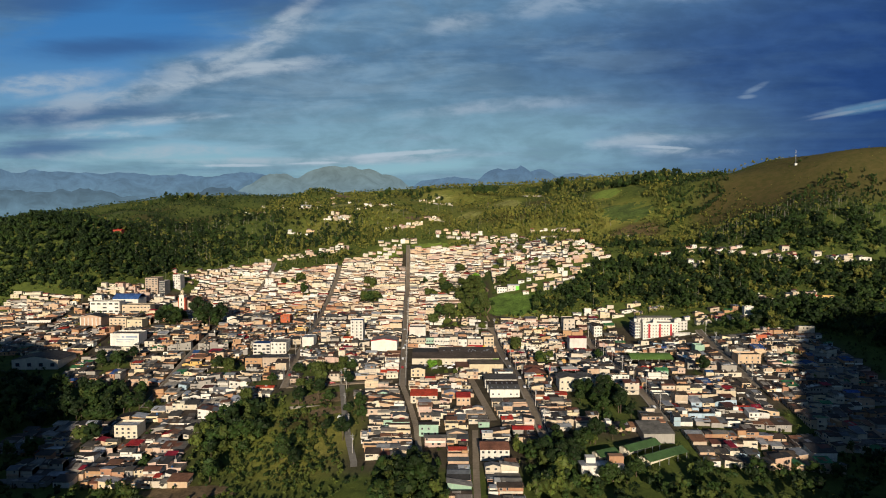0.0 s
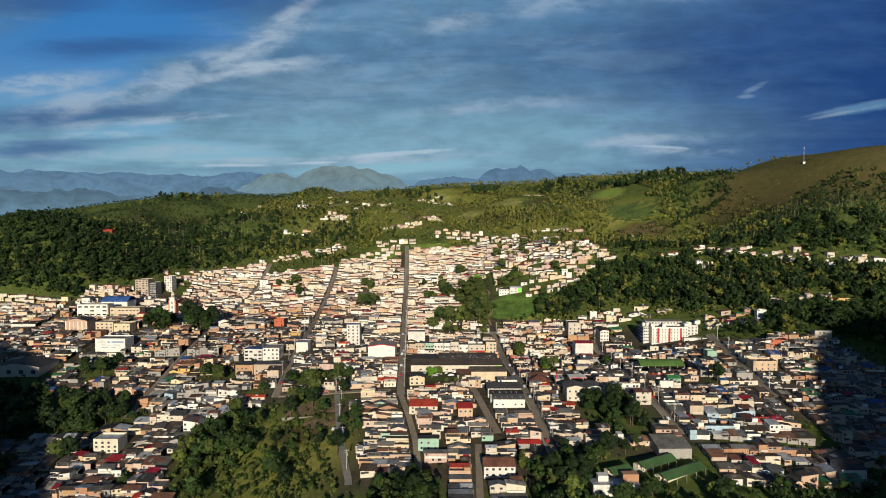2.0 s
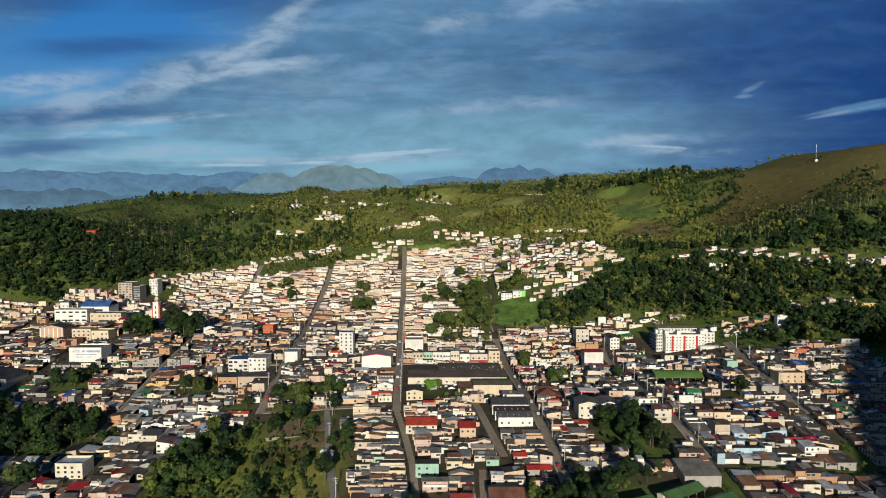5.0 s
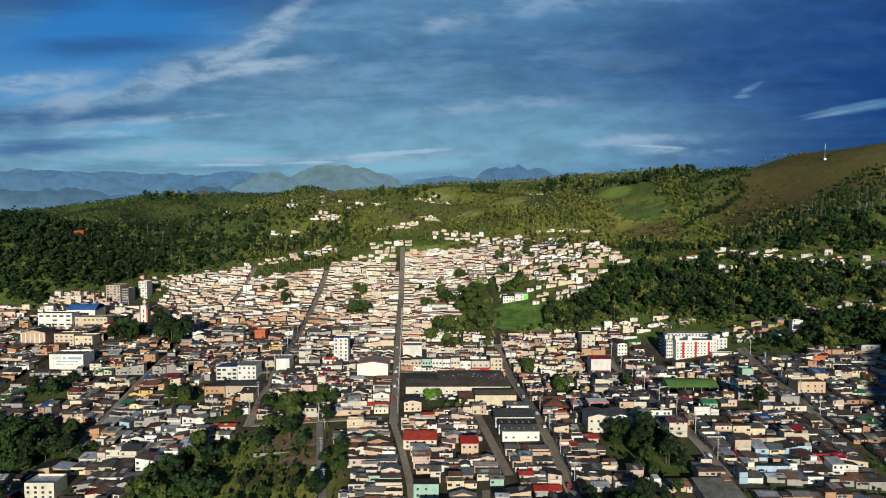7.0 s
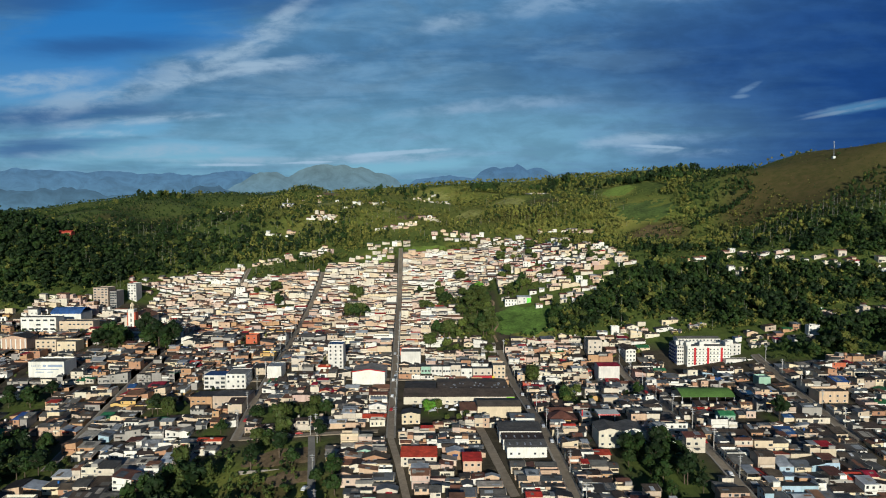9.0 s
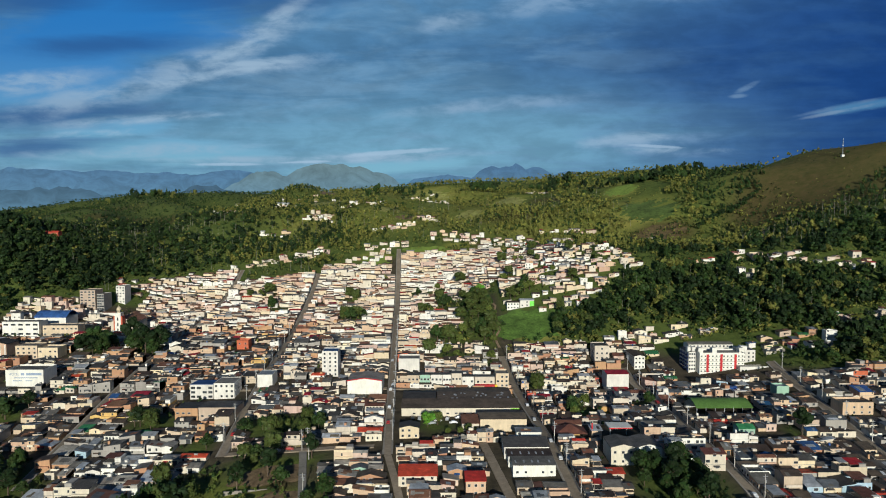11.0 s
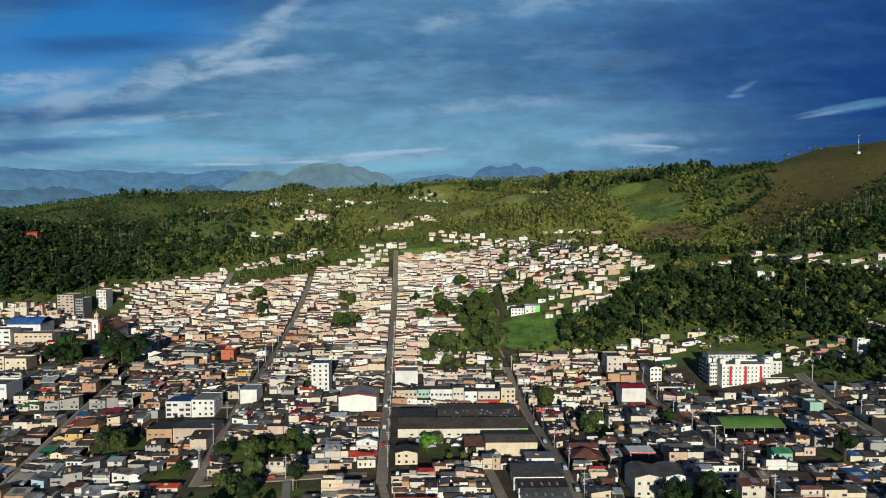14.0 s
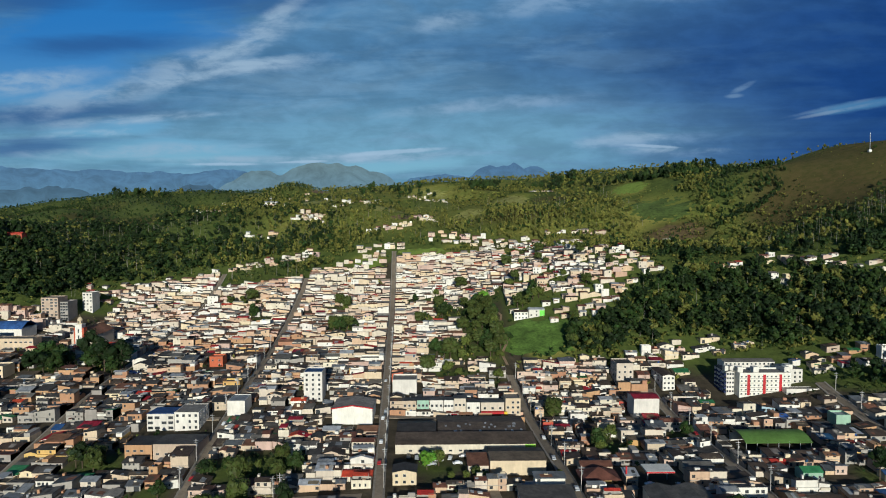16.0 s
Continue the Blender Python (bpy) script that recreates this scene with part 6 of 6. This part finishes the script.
def trunk_solid(h, r, seed):
    g = random.Random(seed)
    b = Solid()
    b.tube(0, 0, -0.6, h * 0.55, r, r * 0.7, 7)
    for i in range(5):
        a = i * 1.26 + g.uniform(-0.3, 0.3)
        b.beam((0, 0, h * g.uniform(0.38, 0.52)), (math.cos(a) * h * 0.26, math.sin(a) * h * 0.26, h * g.uniform(0.66, 0.85)), r * 0.33)
    return b


LIME = leaf_material("leaves lime green", (0.200, 0.400, 0.040))
TREE_KINDS = []
for i, (hh, rx, rz, mat, lb) in enumerate([(9, 4.6, 3.6, 0, "broad dark green tree"), (11, 5.2, 4.4, 1, "spreading olive green tree"), (7, 3.4, 2.9, 2, "small yellow-green tree"), (13, 4.4, 5.0, 3, "tall dark green tree"), (8, 4.4, 3.4, 4, "rounded bright lime-green tree")]):
    t = root("tree", 0, -300 - 20 * i, gz(0, -300 - 20 * i))
    part("trunk", trunk_solid(hh, 0.28, i), BARK, t)
    q = crown(560, rx, rz, 0.42, 24, 40 + i)
    q[:, :, 2] += hh - 2 * rz + 0.6
    co = new("crown", leaf_mesh("crown", q, [(NEAR_LEAVES + [LIME])[mat]]))
    co.parent = t
    tagged(t, lb + " among the houses", "tree", "trees of the town")
    TREE_KINDS.append(t)
first_use = set()


def plant(x, y, kind=None, size=1.0):
    k = rng.choices(range(4), (4, 4, 2, 3))[0] if kind is None else kind
    m = pose(x, y, gz(x, y), 0, 0, rng.uniform(0, 360))
    if k not in first_use:
        first_use.add(k)
        TREE_KINDS[k].matrix_basis = m
        return TREE_KINDS[k]
    t = copy_thing(TREE_KINDS[k], m)
    t.scale = (size, size, size * rng.uniform(0.9, 1.15))
    return t


for a, b, c, d in GREEN:
    count = int(c * d * 3.14 / (60 if c > 18 and b < 380 else 85))
    if (a, b) == (-92, 345):
        count = int(count * 0.16)
    for _ in range(count):
        r, t = math.sqrt(rng.random()), rng.uniform(0, 6.283)
        x, y = a + c * r * math.cos(t), b + d * r * math.sin(t)
        if not is_kept(x - 2, x + 2, y - 2, y + 2):
            plant(x, y, rng.choice((0, 3)) if y < 380 or a < -200 else rng.choice((0, 1, 1, 2)) if y > 480 else None, rng.uniform(0.6, 1.1) * (1.75 if a < -200 and b > 500 else 1.2 if b > 500 else 1.0))


def forest_density(x, y):
    top = np.interp(x, [-440, -360, -320, -230, -130, -40, 20, 60], [646, 690, 750, 832, 808, 870, 870, 875])
    left = (x < -125) & (y > top + 6) & (y < np.interp(x, [-600, -420, -300, -125], [810, 830, 900, 900]))
    low = np.interp(x, [110, 167, 201, 242, 286, 330, 460, 600], [592, 572, 520, 500, 500, 440, 400, 380])
    high = np.interp(x, [110, 164, 250, 318, 389, 460, 600], [640, 655, 668, 636, 605, 600, 590])
    gully = (x > 112) & (y > low) & (y < high)
    return left, gully, low, high, top


def scatter(n, x0, x1, y0, y1, seed, keepf):
    g = np.random.default_rng(seed)
    x, y = g.uniform(x0, x1, n), g.uniform(y0, y1, n)
    p = keepf(x, y)
    ok = g.random(n) < p
    return x[ok], y[ok]


def patchy(x, y, s, lo, hi):
    v = np.array([noise.fractal(Vector((a / s, b / s, 3.7)), 1.0, 2.0, 4) for a, b in zip(x, y)])
    return np.clip((v - lo) / (hi - lo), 0, 1)


BUILT = OCC.copy()
FRONT = OCC.copy()
for k in range(1, 9):
    FRONT[:, :-k] |= OCC[:, k:]
for dx in (-2, -1, 0, 1, 2):
    for dy in (-2, -1, 0, 1, 2):
        BUILT |= np.roll(np.roll(OCC, dx, 0), dy, 1)
NEXT_TO = OCC | np.roll(OCC, 1, 0) | np.roll(OCC, -1, 0) | np.roll(OCC, 1, 1) | np.roll(OCC, -1, 1)


def cell(a, x, y):
    i, j = ((x + 700) / 2).astype(int), ((y - 240) / 2).astype(int)
    ok = (i >= 0) & (j >= 0) & (i < a.shape[0]) & (j < a.shape[1])
    return np.where(ok, a[np.clip(i, 0, a.shape[0] - 1), np.clip(j, 0, a.shape[1] - 1)], False)


def kept_out(x, y, grow):
    out = np.zeros(x.shape, bool)
    for a, b, c, d in KEEP:
        out |= (x > a - grow) & (x < b + grow) & (y > c - grow) & (y < d + grow)
    return out | (np.hypot((x - 66) / 26, (y - 602) / 21) < 1)


def copse(x, y):
    """Dark wood on the right-hand hill: a belt below the ridge, and the slope to its right."""
    belt = np.minimum(1, ell(x, y, 372, 930, 42, 34) + ell(x, y, 395, 985, 40, 46) + ell(x, y, 338, 884, 20, 12) + ell(x, y, 400, 1080, 46, 60) + ell(x, y, 330, 1120, 60, 50))
    slope = ell(x, y, 440, 742, 110, 46) + ell(x, y, 490, 785, 60, 36) + ell(x, y, 350, 745, 60, 24)
    return np.where(belt > 0.3, 0.9, np.where(slope > 0.3, 0.55, 0.0))


def clearing(x, y):
    """Meadows on the middle hill."""
    return ell(x, y, -22, 1250, 52, 66) + ell(x, y, 110, 1095, 30, 48) + ell(x, y, -203, 1296, 16, 34) + 0.6 * ell(x, y, -318, 1285, 34, 40) + ell(x, y, -60, 1010, 26, 18) + ell(x, y, 40, 1010, 24, 30) + ell(x, y, -170, 1110, 34, 36) + ell(x, y, -41, 965, 17, 11) + ell(x, y, -245, 1340, 60, 40) + ell(x, y, -20, 862, 36, 9) + ell(x, y, 152, 850, 30, 12) + ell(x, y, -96, 845, 14, 9) + ell(x, y, -73, 833, 17, 13)


def woods_keep(x, y):
    left, gully, low, high, top = forest_density(x, y)
    p = np.zeros(x.shape)
    up = (y > np.where(x < 60, top + 6, np.where(x < 112, 720, high + 10)))
    mixed = patchy(x, y, 70, -0.12, 0.28)
    p = np.where(up, 0.30 + 0.70 * mixed, p)
    pasture = np.clip(ell(x, y, 262, 852, 52, 60) + ell(x, y, 480, 880, 150, 105) + ell(x, y, 400, 850, 60, 46) + ell(x, y, 275, 955, 46, 60) + ell(x, y, 272, 1065, 24, 30) + ell(x, y, 70, 845, 30, 14) + ell(x, y, 30, 868, 22, 8) + ell(x, y, -75, 842, 16, 10), 0, 1)
    p = np.where(up, p * (1 - 0.96 * pasture), p)
    p = np.where(clearing(x, y) > 0.3, p * 0.06, p)
    p = np.where(left | gully, 1.0, p)
    fore = ((x > 62) & (y < np.interp(x, [62, 110, 130, 210, 300, 500], [330, 330, 300, 330, 375, 380]))) | ((x < -200) & (y < np.interp(x, [-500, -300, -200], [550, 440, 415]))) | ((y < 298) & (x < -100)) | ((x > -34) & (x < 0) & (y < 322)) | ((x > 38) & (y < 326))
    p = np.where(fore, 0.9, p)
    p = np.where((x > -140) & (x < -48) & (y < 392), np.where((x > -98) & (y > 325), 0.5, 0.85), p)
    p = np.maximum(p, 0.8 * ((x > 80) & (x < 200) & (y > 556) & (y < 640)))
    p = np.maximum(p, 0.75 * ((x > 330) & (y > 630) & (y < np.interp(x, [330, 420, 600], [740, 790, 800]))))
    p = np.maximum(p, 0.95 * ((x < -330) & (y > 560) & (y < 740)))
    p = np.where((x > 395) & (y > 800), p * 0.15, p)
    p = np.where(cell(FRONT, x, y) & (y > 440), p * np.where((x > 100) & (y > 490), 0.6, 0.16), p)
    p = np.maximum(p, 0.7 * ((x > 205) & (x < 330) & (y > 492) & (y < 514)))
    return np.where(kept_out(x, y, 3) | cell(BUILT, x, y), 0, p)


def forest(name, x, y, hmin, hmax, lumps, n_leaf, leaf, seed, label, weights, slim=1.0, mats=LEAVES):
    g = np.random.default_rng(seed)
    kinds = [crown(n_leaf, 1.0, 0.85, leaf, lumps, seed * 10 + i) for i in range(7)] + [crown(n_leaf, 0.62, 1.25, leaf, lumps, seed * 10 + 9 + i) for i in range(2)]
    z = ground_z(x, y)
    qs, ms = [], []
    for xi, yi, zi in zip(x, y, z):
        k = g.integers(len(kinds))
        h = g.uniform(hmin, hmax)
        r = h * g.uniform(0.34, 0.52) * slim
        a = g.uniform(0, 6.28)
        rot = np.array([[math.cos(a), -math.sin(a), 0], [math.sin(a), math.cos(a), 0], [0, 0, 1]])
        q = kinds[k] @ rot.T * np.array([r, r, h * 0.46])
        qs.append(q + np.array([xi, yi, zi + h * 0.12]))
        ms.append(np.full(len(q), g.choice(4, p=weights)))
    ob = new(name, leaf_mesh(name, np.concatenate(qs), mats, np.concatenate(ms)))
    return tagged(ob, label, "woods", kind="stuff")


def zone(test, thin=1.0):
    return lambda x, y: np.where(test(x, y), woods_keep(x, y) * thin, 0.0)


# Leaf mix weighted dark: the gully's dimmer light is put into its colours.
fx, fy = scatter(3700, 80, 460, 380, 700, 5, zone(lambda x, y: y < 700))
forest("gully_woods", fx, fy, 6, 15, 7, 64, 0.2, 3, "dense bamboo and broadleaf woodland in the gully, leaves darkened for dim light", [0.44, 0.09, 0.0, 0.47])
fx, fy = scatter(4600, -420, 420, 240, 470, 8, zone(lambda x, y: ((x < 105) | (x > 460) | (y < 380)) & ~((x > -140) & (x < -48)), 0.9))
forest("valley_woods", fx, fy, 4.5, 11, 8, 50, 0.2, 5, "leafy garden trees and bushes on the valley floor", [0.46, 0.20, 0.04, 0.30], mats=NEAR_LEAVES)
fx, fy = scatter(1700, -140, -48, 262, 396, 14, lambda x, y: np.where(cell(NEXT_TO, x, y) | (ell(x, y, -80, 386, 20, 13) + ell(x, y, -122, 292, 26, 8) > 0.4), 0.0, 0.50 + 0.65 * patchy(x, y, 16, -0.1, 0.15)))
forest("meadow_bushes", fx, fy, 1.2, 4.6, 4, 30, 0.26, 15, "lush bushes and banana plants on the meadow", [0.20, 0.44, 0.34, 0.02], mats=NEAR_LEAVES)
# Mostly dark leaves, in place of weaker light on the left slope.
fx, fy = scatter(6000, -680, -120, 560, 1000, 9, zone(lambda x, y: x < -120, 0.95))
forest("slope_woods", fx, fy, 6, 14, 5, 26, 0.22, 6, "dense mixed subtropical woodland on the valley slope, dim light put into its leaves", [0.34, 0.04, 0.0, 0.62])
# Shrubs weighted to bright leaves, their sunlit look put into the mix.
fx, fy = scatter(1300, 95, 340, 536, 640, 71, lambda x, y: np.where(cell(NEXT_TO, x, y) | kept_out(x, y, 1), 0.0, 0.9))
forest("edge_shrubs", fx, fy, 2.5, 6.5, 2, 14, 0.40, 72, "banana plants and shrubs along the edge of the wood", [0.20, 0.48, 0.26, 0.06])
# Dark leaf mix again, painting the dim western edge into the trees.
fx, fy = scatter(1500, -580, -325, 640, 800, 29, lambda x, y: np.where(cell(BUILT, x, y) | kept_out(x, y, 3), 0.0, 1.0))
forest("west_slope_woods", fx, fy, 6, 13, 5, 26, 0.22, 28, "dense woodland above the western edge of the town, leaves darkened for dim light", [0.36, 0.04, 0.0, 0.60])
# Bright leaf weights here paint the hill's sun glow into its trees.
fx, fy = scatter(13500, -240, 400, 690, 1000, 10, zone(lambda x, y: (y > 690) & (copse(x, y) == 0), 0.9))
forest("hill_woods", fx, fy, 3.5, 11, 3, 18, 0.28, 7, "orchard trees and palms on the middle hill, sun glow put into their leaves", [0.16, 0.58, 0.24, 0.02], 0.8)
# The bushes carry the same painted glow.
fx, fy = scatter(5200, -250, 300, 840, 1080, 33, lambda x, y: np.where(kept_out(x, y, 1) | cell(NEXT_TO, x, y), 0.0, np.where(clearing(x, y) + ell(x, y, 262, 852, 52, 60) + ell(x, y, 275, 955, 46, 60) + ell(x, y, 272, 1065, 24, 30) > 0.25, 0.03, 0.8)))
forest("hill_bushes", fx, fy, 1.4, 4.2, 1, 10, 0.5, 18, "coffee bushes and shrubs on the middle hill, sun glow put into their leaves", [0.10, 0.64, 0.26, 0.0])
fx, fy = scatter(5200, 300, 620, 700, 1190, 41, lambda x, y: np.where(cell(BUILT, x, y), 0, copse(x, y)))
forest("hill_copse", fx, fy, 5, 11, 5, 30, 0.24, 43, "dark wood covering the flank of the bare hill", [0.66, 0.06, 0.0, 0.28], 0.62)
g8 = np.random.default_rng(31)
fx, fy = g8.uniform(230, 620, 1100), g8.uniform(760, 1000, 1100)
ok = (ell(fx, fy, 264, 876, 44, 30) < 0.2) & (ell(fx, fy, 275, 955, 40, 50) < 0.6)
fx, fy = fx[ok], fy[ok]
forest("hill_scrub", fx, fy, 1.0, 2.6, 1, 10, 0.5, 16, "low scrub dotted over the hillside pasture", [0.46, 0.34, 0.06, 0.14])
g9 = np.random.default_rng(35)
fx, fy = np.concatenate([g9.uniform(-345, -195, 420), g9.uniform(-30, 8, 46), g9.uniform(22, 60, 60), g9.uniform(-135, -100, 40)]), np.concatenate([g9.uniform(318, 470, 420), g9.uniform(268, 303, 46), g9.uniform(272, 318, 60), g9.uniform(325, 380, 40)])
ok = ~(cell(NEXT_TO, fx, fy) | kept_out(fx, fy, 2)) & ((fx > -180) | (fy < np.interp(fx, [-345, -200], [455, 400])))
forest("foreground_trees", fx[ok], fy[ok], 7, 14, 14, 130, 0.15, 36, "large bamboo clumps and broadleaf trees in the foreground", [0.46, 0.30, 0.06, 0.18], mats=NEAR_LEAVES)
def slender_trees(name, x, y, seed, label):
    """Bare pale stems with a small crown, standing out of the wood."""
    g = np.random.default_rng(seed)
    kinds = [crown(14, 1.0, 0.7, 0.35, 3, seed + i) for i in range(4)]
    qs, ms = [], []
    for xi, yi, zi in zip(x, y, ground_z(x, y)):
        h, r = g.uniform(9, 16), g.uniform(1.3, 2.4)
        lean = g.normal(0, 0.4, 2)
        foot, tip = [np.array([xi + 0.22 * math.cos(a), yi + 0.22 * math.sin(a), zi - 0.5]) for a in (0.5, 2.6, 4.7)], np.array([xi + lean[0], yi + lean[1], zi + h])
        qs.append(np.array([[foot[0], foot[1], tip], [foot[1], foot[2], tip], [foot[2], foot[0], tip]]))
        ms.append(np.full(3, 4))
        q = kinds[g.integers(4)] * r + tip - np.array([0, 0, r * 0.6])
        qs.append(q)
        ms.append(np.full(len(q), g.choice(3, p=[0.5, 0.35, 0.15])))
    ob = new(name, leaf_mesh(name, np.concatenate(qs), LEAVES + [material("pale bark", (0.42, 0.38, 0.30), 0.9, 0.2)], np.concatenate(ms)))
    return tagged(ob, label, "trees", kind="stuff")


g7 = np.random.default_rng(83)
fx, fy = np.concatenate([g7.uniform(-430, -125, 300), g7.uniform(300, 480, 150), g7.uniform(130, 330, 70), g7.uniform(-200, 260, 200)]), np.concatenate([g7.uniform(740, 960, 300), g7.uniform(680, 765, 150), g7.uniform(560, 640, 70), g7.uniform(890, 1150, 200)])
ok = ~cell(BUILT, fx, fy) & (ell(fx, fy, 264, 872, 48, 38) < 0.3) & (clearing(fx, fy) < 0.3)
slender_trees("slender_trees", fx[ok], fy[ok], 84, "slender pale-stemmed trees rising out of the woods")
# gardens and yards: low greenery between and before the houses
fx, fy = scatter(13000, -450, 410, 290, 560, 51, lambda x, y: np.where(kept_out(x, y, 1) | cell(NEXT_TO, x, y), 0.0, np.where(x > 195, 0.9, 0.5)))
forest("yard_bushes", fx, fy, 1.6, 4.8, 2, 12, 0.42, 53, "bushes and small trees in yards between the houses", [0.50, 0.24, 0.08, 0.18], mats=NEAR_LEAVES)
fx, fy = scatter(13500, -450, 410, 560, 890, 54, lambda x, y: np.where(kept_out(x, y, 1) | cell(NEXT_TO, x, y) | (clearing(x, y) > 0.3), 0.0, 0.9))
forest("garden_bushes", fx, fy, 2.0, 5.6, 2, 8, 0.42, 55, "bushes, banana plants and fruit trees round the hillside houses", [0.44, 0.34, 0.12, 0.10])
# Plateau woods weighted bright, so the hazy glow is in the leaf colours.
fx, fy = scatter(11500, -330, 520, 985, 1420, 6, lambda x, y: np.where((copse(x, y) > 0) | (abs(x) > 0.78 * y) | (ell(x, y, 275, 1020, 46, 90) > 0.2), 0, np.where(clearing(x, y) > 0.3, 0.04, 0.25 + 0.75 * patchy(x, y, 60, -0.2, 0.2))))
forest("far_woods", fx, fy, 3.5, 10, 1, 6, 0.5, 4, "distant orchards, coffee groves and copses on the plateau, glow put into their leaves", [0.16, 0.58, 0.24, 0.02])
fx, fy = scatter(4200, -1150, 900, 1420, 2050, 66, lambda x, y: 0.12 + 0.88 * patchy(x, y, 80, 0.0, 0.25))
forest("horizon_woods", fx, fy, 4.5, 11, 1, 6, 0.5, 64, "scattered trees along the far skyline", [0.5, 0.42, 0.06, 0.02])
fx, fy = scatter(6500, -800, -240, 930, 1420, 67, lambda x, y: 0.4 + 0.6 * patchy(x, y, 50, -0.3, 0.1))
forest("west_hill_scrub", fx, fy, 2.5, 7, 1, 6, 0.5, 68, "dark shrubs and coffee rows on the rounded hill", [0.62, 0.12, 0.0, 0.26])
# Row of dark trees added to draw the shadow line of the pasture gully.
hx = np.concatenate([np.linspace(305, 396, 90), np.linspace(205, 262, 40)])
hy = np.interp(hx, [205, 262, 305, 335, 375, 396], [846, 852, 866, 875, 883, 893]) + np.random.default_rng(91).normal(0, 2.2, hx.shape)
forest("hedgerow", hx, hy, 5, 10, 5, 30, 0.24, 92, "dark trees set along the pasture gully in place of its shadow", [0.45, 0.05, 0.0, 0.50], 0.7)
gt = np.random.default_rng(77)
fx, fy = np.concatenate([gt.normal(354, 30, 190), gt.normal(88, 14, 60), gt.normal(190, 24, 30), gt.normal(225, 16, 40), gt.normal(-520, 40, 30), gt.normal(-60, 30, 24), gt.normal(250, 16, 20)]), np.concatenate([gt.normal(1100, 16, 190), gt.normal(1270, 14, 60), gt.normal(1180, 20, 30), gt.normal(1262, 14, 40), gt.normal(1300, 20, 30), gt.normal(1270, 20, 24), gt.normal(1110, 16, 20)])
forest("ridge_trees", fx, fy, 8, 21, 8, 60, 0.17, 12, "tall dark trees standing along the ridge", [0.45, 0.15, 0.0, 0.40], 0.78)
fx, fy = gt.uniform(-306, -216, 230), gt.normal(1300, 22, 230)
forest("knoll_trees", fx, fy, 5, 10, 3, 24, 0.26, 13, "plantation of slim trees on the round knoll", [0.60, 0.25, 0.0, 0.15], 0.6)
for x, y, k, sz in ((31, 672, 4, 1.6), (35, 676, 4, 1.2), (-8, 431, 4, 1.0), (-3, 434, 2, 0.9), (8, 421, 2, 0.5), (12, 422, 1, 0.5), (16, 421, 2, 0.45), (2, 421, 2, 0.5), (46, 422, 2, 0.5), (499, 890, 0, 0.55), (484, 889, 2, 0.4), (88, 600, 2, 0.8), (94, 612, 1, 0.9), (47, 600, 0, 0.7)):
    plant(x, y, k, sz)

# distant houses, joined
ob = new("far_houses", FAR_W.mesh("far_houses", [wall_mat(c, True) for c in W_NAMES] + [GLASS]))
tagged(ob, "crowded distant houses with pale rendered walls", "houses", kind="stuff")
ob = new("far_roofs", FAR_R.mesh("far_roofs", [roof_mat(c, True) for c in R_NAMES]))
tagged(ob, "crowded distant roofs of corrugated sheet and tile", "roofs", kind="stuff")
